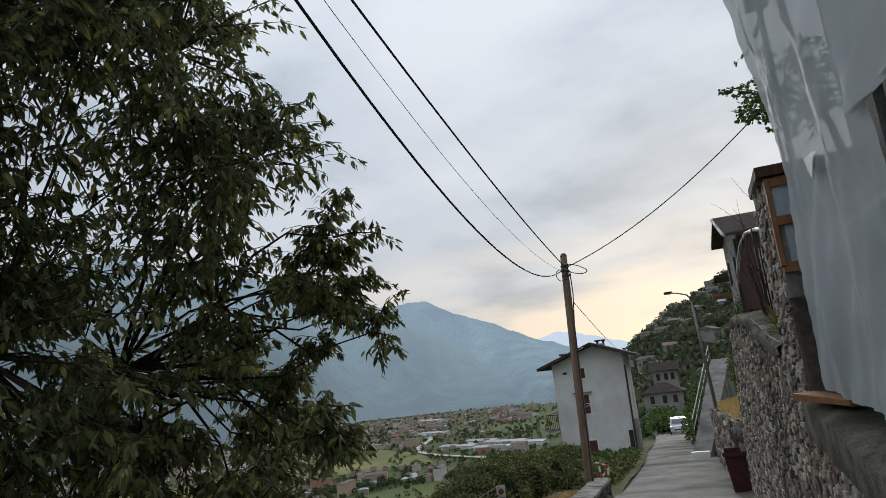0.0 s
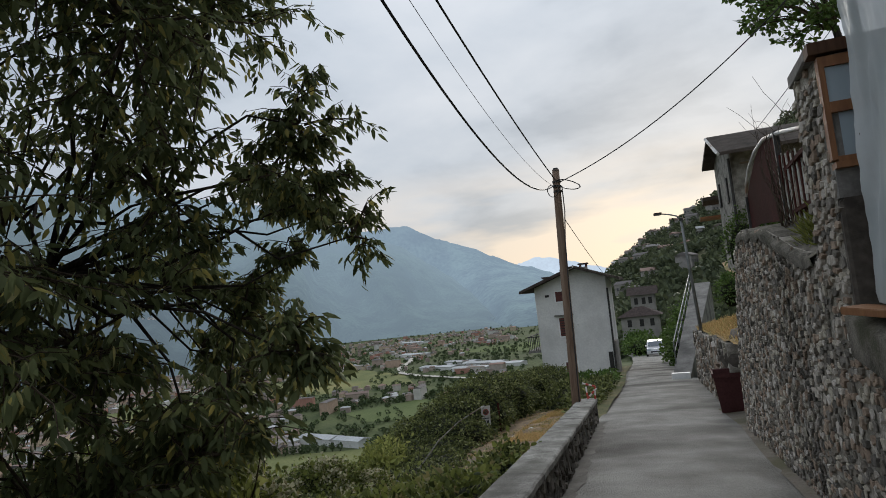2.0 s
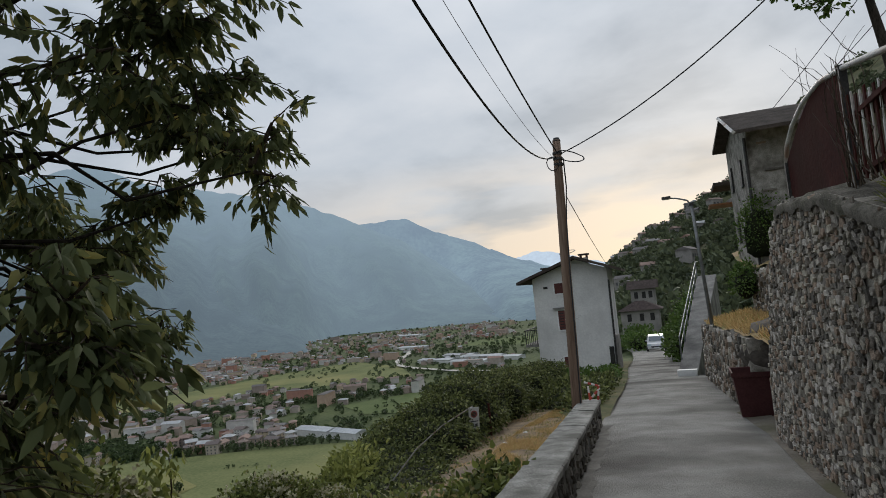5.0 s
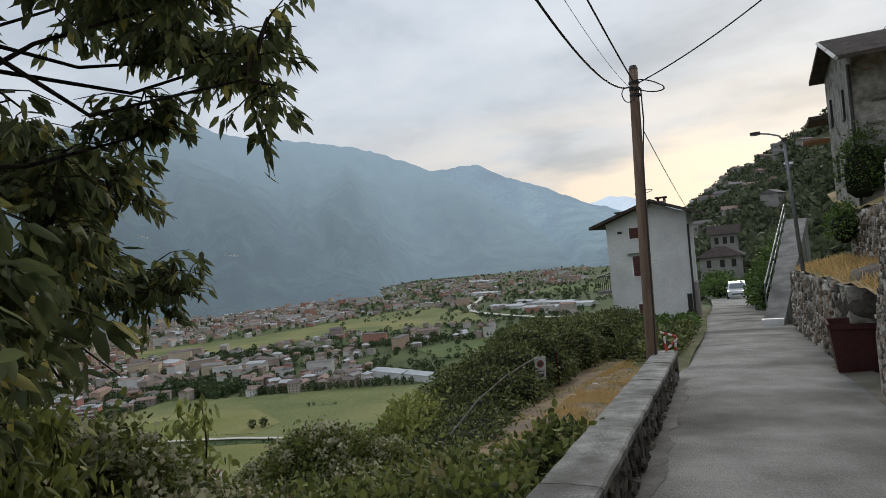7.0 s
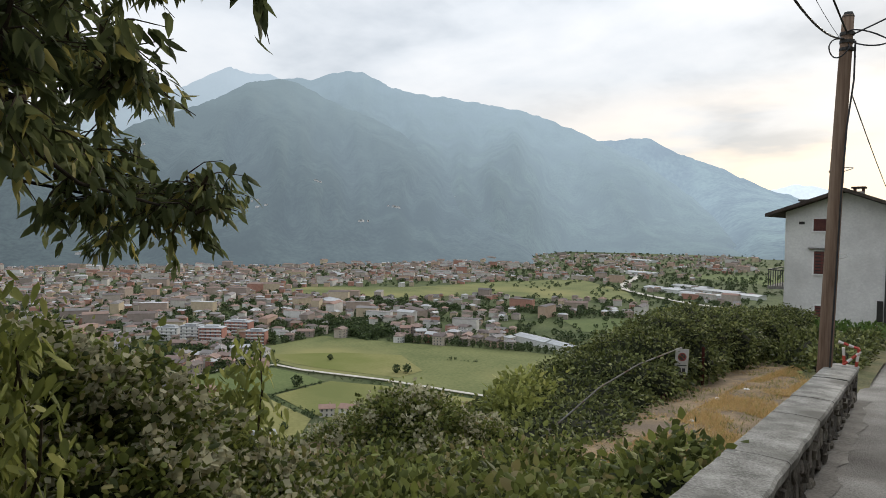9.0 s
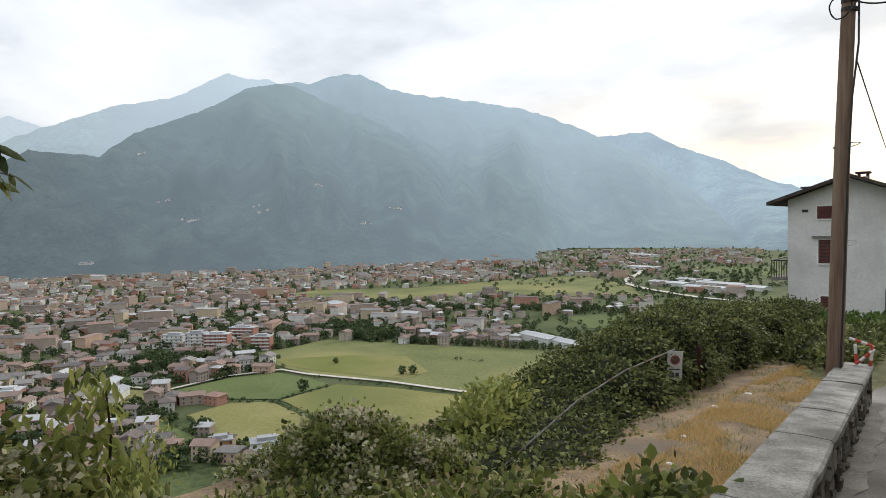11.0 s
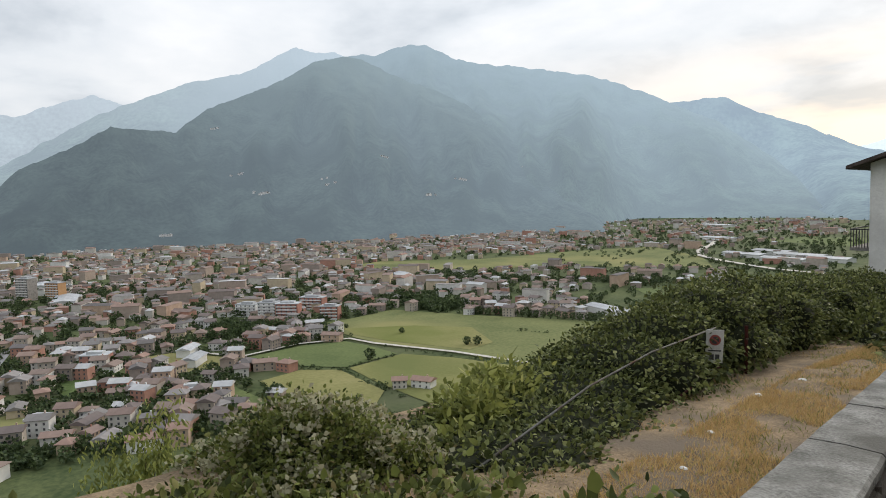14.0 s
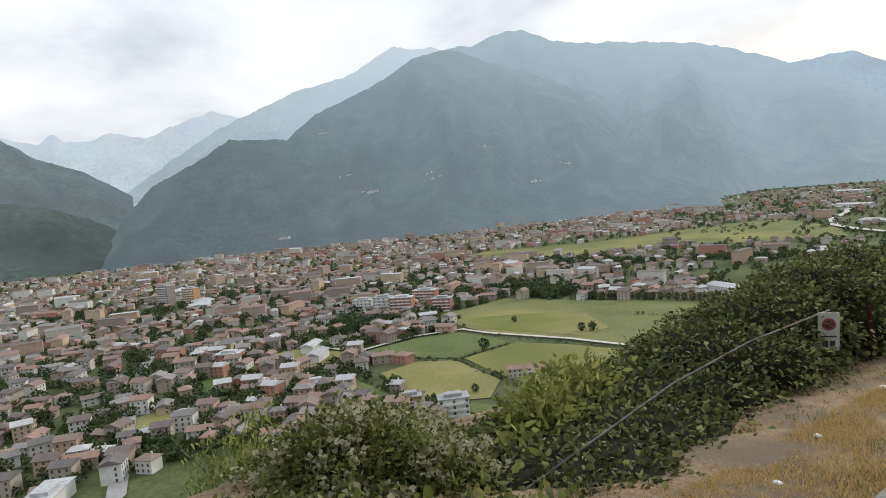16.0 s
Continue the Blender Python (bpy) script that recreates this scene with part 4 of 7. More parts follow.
def apartment(x, y, turn, w, d, floors, wall_m, label, bands=True):
    root = empty("apartment_block", (x, y, VALLEY), label, "building", "larger blocks in the valley")
    root.rotation_euler = (0, 0, radians(turn))
    h = floors * 3.0
    part("wall", Build().box((-w, -d, 0), (w, d, h)), wall_m, root)
    part("roof", Build().box((-w - 0.5, -d - 0.5, h), (w + 0.5, d + 0.5, h + 0.6)).box((-w * 0.6, -d * 0.5, h + 0.6), (w * 0.6, d * 0.5, h + 2.2)), M["hall_roof"], root)
    n = max(3, int(w / 2.0))
    for f in range(floors):
        if bands:
            part("balcony", Build().box((-w * 0.9, -d - 1.3, f * 3.0 + 0.1), (w * 0.9, -d, f * 3.0 + 1.1)), M["render_white"], root, "pale balcony parapet")
        for i in range(n):
            u = -w * 0.85 + 1.7 * w * i / (n - 1)
            part("window", Build().box((u - 0.6, -d - 0.1, f * 3 + 1.1), (u + 0.6, -d + 0.1, f * 3 + 2.5)), M["town_window"], root)
    return root


M["brick_red"] = mat("red_plaster", (0.34, 0.17, 0.14), (0.43, 0.23, 0.18), 0.3, 0.9, 0, 9)
M["ochre"] = mat("ochre_plaster", (0.42, 0.24, 0.12), (0.50, 0.31, 0.17), 0.3, 0.9, 0, 9)
M["white_wall"] = mat("white_plaster", (0.58, 0.58, 0.57), (0.68, 0.68, 0.67), 0.3, 0.9, 0, 9)
apartment(-553, 346, 38, 11, 6, 5, M["brick_red"], "red apartment block with pale balconies at the field's edge")
apartment(-575, 338, 38, 9, 6, 5, M["white_wall"], "white apartment block at the field's edge")
apartment(-522, 372, 38, 9, 6, 4, M["brick_red"], "low red apartment block behind the meadow's edge")
apartment(-585, 395, 30, 13, 6, 4, M["brick_red"], "long reddish apartment block behind the white one")
apartment(-600, 330, 30, 11, 6, 4, M["white_wall"], "low white apartment block between town houses")
apartment(-272, 199, 60, 7.5, 5.0, 3, M["white_wall"], "white block of flats with a flat grey roof below the hillside")
apartment(-301, 192, 60, 5.5, 4.5, 2, M["ochre"], "ochre plastered house with a brown roof", False)
apartment(-375, 171, 60, 6, 4.5, 2, M["white_wall"], "white two storey house beside a field", False)
apartment(-499, 159, 50, 9, 6, 3, M["brick_red"], "red brick house in the town", False)
apartment(-318, 24, 60, 6, 12, 2, M["white_wall"], "long white flat-roofed building beside the street", False)
apartment(-930, 215, 30, 9, 7, 9, M["render_grey"], "tall grey tower block at the edge of the town")
apartment(-905, 240, 30, 10, 6, 7, M["ochre"], "tall ochre block of flats at the edge of the town")
for hx, hy, ht, hw, hd in ((-860, 238, 20, 34, 12), (-430, 1129, 20, 38, 14), (-410, 1197, 20, 34, 14), (-352, 1148, 15, 40, 14), (-352, 1074, 15, 34, 12), (-300, 1110, 15, 30, 12), (-848, 2010, 20, 50, 20), (-1068, 946, 40, 40, 10), (-480, 216, 45, 10, 5), (-448, 206, 45, 11, 5), (-700, 620, 30, 26, 10), (-620, 1480, 20, 40, 16), (-330, 545, 20, 22, 8), (-290, 530, 20, 16, 7), (-1047, 261, 20, 26, 10)):
    root = empty("industrial_hall", (hx, hy, VALLEY), "long low hall with a pale metal roof in the valley", "hall", "industrial halls")
    root.rotation_euler = (0, 0, radians(-ht))
    part("wall", Build().box((-hw, -hd, 0), (hw, hd, 6)), M["white_wall"], root)
    rb = Build()
    rb.v = [(-hw - 1, -hd - 1, 6), (hw + 1, -hd - 1, 6), (hw + 1, hd + 1, 6), (-hw - 1, hd + 1, 6), (-hw - 1, 0, 8), (hw + 1, 0, 8)]
    rb.f = [(0, 1, 5, 4), (2, 3, 4, 5), (1, 2, 5), (3, 0, 4)]
    part("roof", rb, M["hall_roof"], root)


def crown_points(c, r, n, squash=0.85):
    """Points and outward ways on a lumpy crown."""
    d = rng.normal(size=(n, 3)); d /= np.linalg.norm(d, axis=1, keepdims=True)
    lump = np.array([0.75 + 0.5 * noise.noise((*(v * 1.8),)) + 0.2 * noise.noise((*(v * 5 + np.array(c) * 0.1),)) for v in d])
    p = d * (lump * (0.6 + 0.4 * rng.random(n)))[:, None] * r
    p[:, 2] *= squash
    return p + np.array(c), d


def build_valley_trees():
    """Trees between houses and along fields, too many to count."""
    pts, ways, sizes = [], [], []
    spots = []
    for _ in range(6000):
        a, r = 14 + rng.random() * 76, 330 + 1600 * rng.random() ** 1.2
        x, y = -r * math.sin(radians(a)), 8 + r * math.cos(radians(a))
        if not any(inside((x, y), q) for q in KEEP_OUT):
            spots.append((x, y, 1.7 + rng.random() * 2.3))
    for i in range(230):                                   # dark wood and the avenue before the town
        u = rng.random()
        x, y = -560 + 100 * u, 492 - 20 * u + rng.normal() * 13
        spots.append((x, y, 2.6 + rng.random() * 2.4))
    for (x0, y0), (x1, y1), n in (((-398, 321), (-255, 351), 30), ((-438, 241), (-386, 251), 14), ((-386, 251), (-358, 267), 9), ((-358, 268), (-360, 318), 14), ((-377, 246), (-357, 264), 10), ((-357, 264), (-297, 252), 34), ((-320, 262), (-280, 250), 20), ((-373, 214), (-334, 203), 16), ((-387, 200), (-331, 197), 20), ((-331, 197), (-293, 206), 18), ((-449, 233), (-500, 210), 12), ((-500, 187), (-439, 183), 16), ((-440, 290), (-428, 318), 8), ((-300, 262), (-270, 275), 20), ((-507, 344), (-430, 331), 12), ((-345, 430), (-320, 440), 10), ((-276, 226), (-245, 232), 18)):
        for _ in range(n):
            u = rng.random()
            spots.append((x0 + (x1 - x0) * u + rng.normal() * 1.5, y0 + (y1 - y0) * u + rng.normal() * 1.5, 0.5 + 1.1 * rng.random() ** 2))
    for _ in range(1500):
        a, r = 40 + rng.random() * 48, 340 + 700 * rng.random()
        x, y = -r * math.sin(radians(a)), 8 + r * math.cos(radians(a))
        if not any(inside((x, y), q) for q in KEEP_OUT):
            spots.append((x, y, 2.0 + rng.random() * 2.6))
    for _ in range(150):
        spots.append((-535 + rng.normal() * 16, 288 + rng.normal() * 11, 2.4 + rng.random() * 2.4))
    for _ in range(160):
        u = rng.random()
        spots.append((-640 + 330 * u + rng.normal() * 6, 655 + 150 * u + rng.normal() * 12, 2.0 + rng.random() * 2.4))
    for _ in range(2400):
        a, r = 8 + rng.random() * 28, 600 + 1900 * rng.random()
        if noise.noise((a * 0.4, r * 0.006, 3)) > 0.0:
            spots.append((-r * math.sin(radians(a)), 8 + r * math.cos(radians(a)), 1.5 + rng.random() * 2.0))
    for _ in range(520):
        a, r = 6 + rng.random() * 24, 1900 + 1300 * rng.random()
        spots.append((-r * math.sin(radians(a)), 8 + r * math.cos(radians(a)), 2 + rng.random() * 2.5))
    for x, y, s in spots:
        n = int(34 + 9 * s)
        p, d = crown_points((x, y, VALLEY + s * 0.95), s, n)
        pts.append(p); ways.append(d + rng.normal(size=(n, 3)) * 0.5); sizes.append(np.full(n, s * 0.5))
    v = leaves(np.concatenate(pts), np.concatenate(ways), np.concatenate(sizes), TUFT, rng)
    me = cloud_mesh("valley_trees", v, TUFT_F, len(v) // 4, M["tree_far"])
    tagged(new("valley_trees", me), "dark green trees and hedgerows scattered over the valley", "trees", kind="stuff")
    for x, y, s in ((-414, 367, 2.6), (-363, 293, 4.2), (-342, 369, 3.4), (-335, 373, 3.6), (-437, 316, 2.8), (-445, 305, 3.2), (-417, 205, 3.8), (-405, 203, 3.2), (-291, 228, 2.4), (-470, 352, 2.0)):
        root = empty("field_tree", (x, y, VALLEY), "single dark leafy tree standing in the meadow", "tree", "trees in the meadow")
        part("trunk", Build().tube([(0, 0, 0), (0.1, 0, s * 0.6), (0, 0.1, s * 1.1)], 0.35, 0.15, 6), M["bark"], root)
        p, d = crown_points((0, 0, s * 1.15), s, 260, 1.05)
        v = leaves(p, d + rng.normal(size=(260, 3)) * 0.6, np.full(260, s * 0.3), TUFT, rng)
        part("crown", cloud_mesh("crown", v, TUFT_F, 260, M["tree_far"]), M["tree_far"], root)
    avenue = None
    for i in range(24):
        u = i / 23
        m = pose(-441 + 150 * u, 469 + 42 * u, VALLEY, 0, 0, 37 * i)
        if avenue is None:
            avenue = empty("avenue_tree", (0, 0, 0), "round dark tree in a row along the meadow", "tree", "row of trees along the meadow")
            part("trunk", Build().tube([(0, 0, 0), (0.05, 0, 1.6), (0, 0.1, 3.2)], 0.3, 0.15, 6), M["bark"], avenue)
            p, d = crown_points((0, 0, 4.3), 3.1, 220, 1.1)
            v = leaves(p, d + rng.normal(size=(220, 3)) * 0.6, np.full(220, 1.0), TUFT, rng)
            part("crown", cloud_mesh("crown", v, TUFT_F, 220, M["tree_far"]), M["tree_far"], avenue)
            avenue.matrix_basis = m
        else:
            copy_thing(avenue, m)


build_valley_trees()


# ---------- hill on the inner side of the lane, with its hamlet ----------
HILL = [(-60, 22), (-30, 19), (-13.6, 14.2), (-11.0, 12.5), (-8.0, 11.3), (-5.0, 7.7), (-3.5, 7.2), (-1.9, 6.1), (0.1, 4.9), (2.2, 4.1), (4.0, 2.8), (6.4, 1.3), (7.5, -1.0), (8.5, -4.0)]


def hill_point(a, u):
    r = 95 + (420 - 95) * u
    el = lerp_table(a, HILL)
    z0 = lerp_table(a, [(-60, -3), (-7, -3), (-5, -7), (5, -7), (8.5, -60)])
    z = z0 + (420 * math.tan(radians(el)) - z0) * u ** 1.05 + math.sin(math.pi * u) * 5 * noise.noise((a * 0.2, u * 5, 2))
    return Vector((-r * math.sin(radians(a)), 6.5 + r * math.cos(radians(a)), z))


def build_hill():
    b = Build()
    na, nr = 120, 30
    for i in range(na + 1):
        a = -60 + 68.5 * i / na
        for j in range(nr + 1):
            b.v.append(tuple(hill_point(a, j / nr)))
    for i in range(na):
        for j in range(nr):
            k = i * (nr + 1) + j
            b.f.append((k, k + 1, k + nr + 2, k + nr + 1))
    m = mat("scrubby_hill_ground", (0.05, 0.058, 0.03), (0.12, 0.115, 0.06), 0.08, 1, 0.3, 8)
    thing("hill", b, m, "steep scrubby hill above the lane", "hill", kind="structure", smooth=True)
    pts, ways, sizes = [], [], []
    for _ in range(2800):
        a, u = -22 + 29 * rng.random(), rng.random() ** 1.2
        if noise.noise((a * 0.5, u * 6, 4)) < -0.18:
            continue
        p = hill_point(a, u)
        s = 1.4 + rng.random() * 1.9
        n = 70
        q, d = crown_points((p.x, p.y, p.z + s * 0.5), s, n)
        pts.append(q); ways.append(d + rng.normal(size=(n, 3)) * 0.5); sizes.append(np.full(n, s * 0.42))
    v = leaves(np.concatenate(pts), np.concatenate(ways), np.concatenate(sizes), TUFT, rng)
    me = cloud_mesh("hill_woods", v, TUFT_F, len(v) // 4, leaf_mat("hill_tree_leaf", (0.055, 0.07, 0.042), (0.13, 0.15, 0.08), 0.25))
    tagged(new("hill_woods", me), "dark green woods and scrub covering the hill", "trees", kind="stuff")
    spots = ((6.0, 0.75), (4.6, 0.80), (3.4, 0.84), (2.6, 0.72), (1.6, 0.88), (0.8, 0.8), (-0.2, 0.86), (-1.4, 0.9), (-2.4, 0.82), (3.2, 0.5), (1.2, 0.45), (-0.6, 0.42), (-1.8, 0.5), (4.8, 0.35), (0.2, 0.6), (-3.2, 0.35), (5.3, 0.9), (4.1, 0.93), (2.9, 0.95), (2.1, 0.97), (0.3, 0.97), (-0.9, 0.97), (5.6, 0.55), (3.8, 0.62), (2.2, 0.58), (-1.1, 0.68), (-2.8, 0.62), (4.2, 0.22), (2.6, 0.3), (-4.0, 0.8), (-4.4, 0.55), (-0.3, 0.25))
    first = None
    for i, (a, u) in enumerate(spots):
        p = hill_point(a, u)
        m = pose(p.x, p.y, p.z - 0.3, 0, 0, -a + (12, -18, 35, 70)[i % 4])
        if first is None:
            first = empty("hill_house", (0, 0, 0), "small pale stone house with a grey roof on the hill", "house", "hamlet on the hill")
            wall, wf, roof, rf = house_shape(2.6, 2.0, 3.4, 0.4, False, 0.25)
            b = Build(); b.v, b.f = list(wall), list(wf)
            part("wall", b, M["render_grey"], first)
            b = Build(); b.v, b.f = list(roof), list(rf)
            part("roof", b, M["town_roof_one"], first)
            for u2 in (-0.6, 0.0, 0.6):
                part("window", Build().box((u2 * 2.6 - 0.3, -2.07, 1.4), (u2 * 2.6 + 0.3, -1.95, 2.3)), M["town_window"], first)
            first.matrix_basis = m
        else:
            copy_thing(first, m)


build_hill()

# ---------- masonry ----------
STONES = []
for _k in range(10):
    _b = Build()
    _n = 7
    _ang = [2 * math.pi * (i + 0.6 * (random.random() - 0.5)) / _n for i in range(_n)]
    _out = [(0.5 * max(-1, min(1, 1.32 * math.cos(a))) * (0.55 + 0.5 * random.random()), 0.5 * max(-1, min(1, 1.32 * math.sin(a))) * (0.66 + 0.36 * random.random())) for a in _ang]
    for u, v in _out:
        _b.v.append((u, -0.6, v))
    for u, v in _out:
        _b.v.append((u * 0.97, 0.55 + 0.3 * random.random(), v * 0.97))
    for u, v in _out:
        _b.v.append((u * 0.84, 0.85 + 0.35 * random.random(), v * 0.84))
    _b.v.append((0.1 * (random.random() - 0.5), 1.0, 0.1 * (random.random() - 0.5)))
    for r in (0, 7):
        for i in range(7):
            _b.f.append((r + i, r + (i + 1) % 7, r + 7 + (i + 1) % 7, r + 7 + i))
    for i in range(7):
        _b.f.append((14 + i, 14 + (i + 1) % 7, 21))
    STONES.append(_b)


def courses(u0, u1, low, high, size, seed):
    """Uneven rubble courses: centre u, height v, width, height of each stone."""
    rnd = random.Random(seed)
    v = -0.1
    while v < 5.0:
        h = size * rnd.uniform(0.5, 0.95)
        u = u0 - rnd.random() * size
        while u < u1:
            w = size * rnd.uniform(0.6, 1.7)
            c = u + w / 2
            b, t = low(c), high(c)
            z = b + v + h / 2 + 0.05 * math.sin(c * 1.7 + seed)
            if z + h * 0.3 < t and u0 <= c <= u1 and rnd.random() < 0.9:
                yield c, z + rnd.uniform(-0.35, 0.35) * h, w * rnd.uniform(0.7, 1.15), h * rnd.uniform(0.7, 1.35)
            u += w
        v += h * 0.97


def masonry(parent, stones, place, depth, material, joined_material, pick, tilt=0.55):
    """Stones as pieces where pick says so, the rest joined. place(u, z) gives point, along, outward."""
    rnd = random.Random(7)
    meshes = [s.mesh("stone", material) for s in STONES]
    rest = Build()
    count = 0
    for u, z, w, h in stones:
        p, along, out = place(u, z)
        k = rnd.randrange(len(STONES))
        d = depth * rnd.uniform(0.3, 1.5)
        m = Matrix((( along[0] * w, out[0] * d, 0, p[0]), (along[1] * w, out[1] * d, 0, p[1]), (0, 0, h, p[2]), (0, 0, 0, 1))) @ Matrix.Rotation(rnd.uniform(-tilt, tilt), 4, "Y")
        if pick(u, z) and count < 295:
            ob = new("stone", meshes[k])
            ob.parent = parent
            ob.matrix_basis = m
            count += 1
        else:
            j = len(rest.v)
            rest.v += [tuple(m @ Vector(q)) for q in STONES[k].v]
            rest.f += [tuple(i + j for i in f) for f in STONES[k].f]
    if rest.f:
        ob = part("stonework", rest, joined_material, parent)
        ob["kind"] = "stuff"


# retaining wall on the inner side of the lane
def wall_top(y):
    if y > 10.35:
        return lerp_table(y, [(10.35, 1.98), (11.0, 2.02), (12.1, 2.24), (12.6, 2.34), (14.4, 2.45), (15.2, 2.2), (16.2, 0.9), (16.8, 0.1)])
    return 1.63 - 0.13 * (10.2 - y) if y > 3 else 0.7


def slab_between(ys, front, back, low, high):
    """A wall body with varying top, from its plan and heights."""
    b = Build()
    for y in ys:
        x0, x1 = front(y), back(y)
        b.v += [(x0, y, low(y)), (x1, y, low(y)), (x1, y, high(y)), (x0, y, high(y))]
    for i in range(len(ys) - 1):
        k = 4 * i
        for j in range(4):
            b.f.append((k + j, k + (j + 1) % 4, k + 4 + (j + 1) % 4, k + 4 + j))
    b.f.append((0, 1, 2, 3)); k = 4 * (len(ys) - 1); b.f.append((k + 3, k + 2, k + 1, k))
    return b


ys = [-10 + 0.4 * i for i in range(68)]
wall_right = thing("wall_right", slab_between(ys, lambda y: wall_x(y) + 0.03, lambda y: wall_x(y) + 0.7, lambda y: road_z(y) - 0.4, lambda y: wall_top(y)), M["mortar"],
                   "old rubble stone retaining wall beside the lane", "wall", kind="structure")
right_stones = list(courses(4.0, 16.6, lambda y: road_z(y), lambda y: wall_top(y) + (1.68 if 9.58 < y < 10.33 else 0), 0.095, 3))
masonry_jobs = [(wall_right, right_stones, lambda u, z: ((wall_x(u) + 0.018, u, z), (-0.055, 1), (-1, -0.055)), 0.013, M["stone_piece"], M["stone"], lambda u, z: 11.2 < u < 12.2 and z > -0.2)]

# raised pier at the corner of the building
pier = thing("wall_pier", slab_between([9.6, 9.8, 10.1, 10.35], lambda y: wall_x(y) + 0.028, lambda y: wall_x(y) + 0.62, lambda y: 1.2, lambda y: 3.27 + 0.12 * (y - 9.6)), M["mortar"],
             "tall rubble stone corner pier above the retaining wall", "wall", kind="structure")
cap = Build().box((wall_x(10) - 0.02, 9.56, 3.27), (wall_x(10) + 0.6, 10.38, 3.36), None, 0.015)
thing("pier_capping", cap, M["concrete"], "rough concrete capping on the stone pier", "capping", kind="structure")

# broken concrete ledge along the top of the wall
b = Build()
ly = [10.4 + 0.04 * i for i in range(107)]
for y in ly:
    zt = wall_top(y) - 0.02
    w = 0.035 * noise.noise((y * 2.0, 0, 0)) + 0.03 * noise.noise((y * 8.0, 3, 0))
    k = 0.05 * noise.noise((y * 3.1, 7, 0)) + 0.03 * noise.noise((y * 11.0, 9, 0))
    b.v += [(wall_x(y) - 0.012 + w * 0.4, y, zt - 0.11 + k), (wall_x(y) - 0.022 + w, y, zt - 0.03 + k * 0.4), (wall_x(y) + 0.05 + w, y, zt + 0.03 + w), (wall_x(y) + 0.6, y, zt + 0.06)]
for i in range(len(ly) - 1):
    for j in range(3):
        k = 4 * i + j
        b.f.append((k, k + 4, k + 5, k + 1))
thing("wall_ledge", b, M["ledge"], "weathered concrete ledge capping the stone wall", "ledge", kind="structure", smooth=True)
b = Build()
ly = [2.0 + 0.4 * i for i in range(20)]
for y in ly:
    zt = wall_top(y)
    b.v += [(wall_x(y) - 0.04, y, zt - 0.28), (wall_x(y) - 0.05, y, zt - 0.02), (wall_x(y) + 0.08, y, zt + 0.04), (wall_x(y) + 1.0, y, zt + 0.1)]
for i in range(len(ly) - 1):
    for j in range(3):
        k = 4 * i + j
        b.f.append((k, k + 4, k + 5, k + 1))
thing("building_ledge", b, M["ledge"], "sloping concrete ledge in front of the building", "ledge", kind="structure", smooth=True)

# parapet with coping slabs
PAR_END = 18.55
parapet = thing("wall_parapet", slab_between([-8 + 0.59 * i for i in range(46)], lambda y: parapet_x(y) - 0.03, lambda y: parapet_x(y) - 0.33, lambda y: road_z(y) - 0.5, lambda y: road_z(y) + 0.37),
                M["mortar_dark"], "low dark stone parapet wall along the valley side", "wall", kind="structure")
joints = [18.58, 16.7, 14.95, 13.86, 12.2, 10.5, 8.9, 7.2, 5.4, 3.6, 1.8, 0.0, -2, -4, -6, -8]
for y1, y0 in zip(joints, joints[1:]):
    b = Build()
    rnd = random.Random(int(y1 * 10))
    n = 8
    lift = rnd.uniform(-0.006, 0.006)
    y0 += 0.026
    for i in range(n + 1):
        y = y0 + (y1 - y0) * i / n
        xr, z = parapet_x(y), road_z(y) + 0.37 + lift
        j = [0.014 * noise.noise((y * 3, q, 1)) for q in range(3)]
        b.v += [(xr + 0.02 + j[0], y, z), (xr + 0.025 + j[0], y, z + 0.055), (xr + 0.008 + j[0], y, z + 0.072), (xr - 0.17, y, z + 0.078), (xr - 0.345 + j[1], y, z + 0.07), (xr - 0.36 + j[1], y, z + 0.05), (xr - 0.355 + j[1], y, z)]
    for i in range(n):
        for j in range(7):
            k = 7 * i
            b.f.append((k + j, k + 7 + j, k + 7 + (j + 1) % 7, k + (j + 1) % 7))
    b.f.append(tuple(range(7))); b.f.append(tuple(7 * n + j for j in reversed(range(7))))
    part("coping_slab", b, M["coping"], parapet, "grey concrete coping slab")
masonry_jobs.append((parapet, list(courses(2.0, 18.5, lambda y: road_z(y), lambda y: road_z(y) + 0.38, 0.15, 9)), lambda u, z: ((parapet_x(u) - 0.035, u, z), (-0.077, 1), (1, 0.077)), 0.032, M["stone_dark"], M["stone_dark"], lambda u, z: u > 9.0))
end = part("end_stone", Build().box((parapet_x(18.5) - 0.34, 18.5, road_z(18.5) - 0.3), (parapet_x(18.5), 18.6, road_z(18.5) + 0.36), None, 0.02), M["mortar_dark"], parapet)

# ---------- building behind the scaffold ----------
b = Build()
b.box((2.05, -6, 0.2), (4.6, 9.6, 2.35)).box((2.06, -6, 2.35), (4.6, 9.62, 7.0)).box((1.48, 9.56, 2.3), (2.06, 9.62, 3.26))
thing("wall_building", b, M["render_grey"], "old plastered building behind scaffold sheeting", "building", kind="structure")
thing("building_plinth", Build().box((1.40, 9.52, 1.5), (2.6, 9.62, 2.30), None, 0.02), M["rock"], "dark rough stone plinth under the window", "plinth", kind="structure")
win = empty("window_1", (1.5, 9.55, 2.38), "orange wooden window with dusty blue panes", "window", kind="structure")
wpart("lintel", Build().box((1.34, 9.48, 3.26), (2.1, 9.64, 3.34)), M["wood_dark"], win)
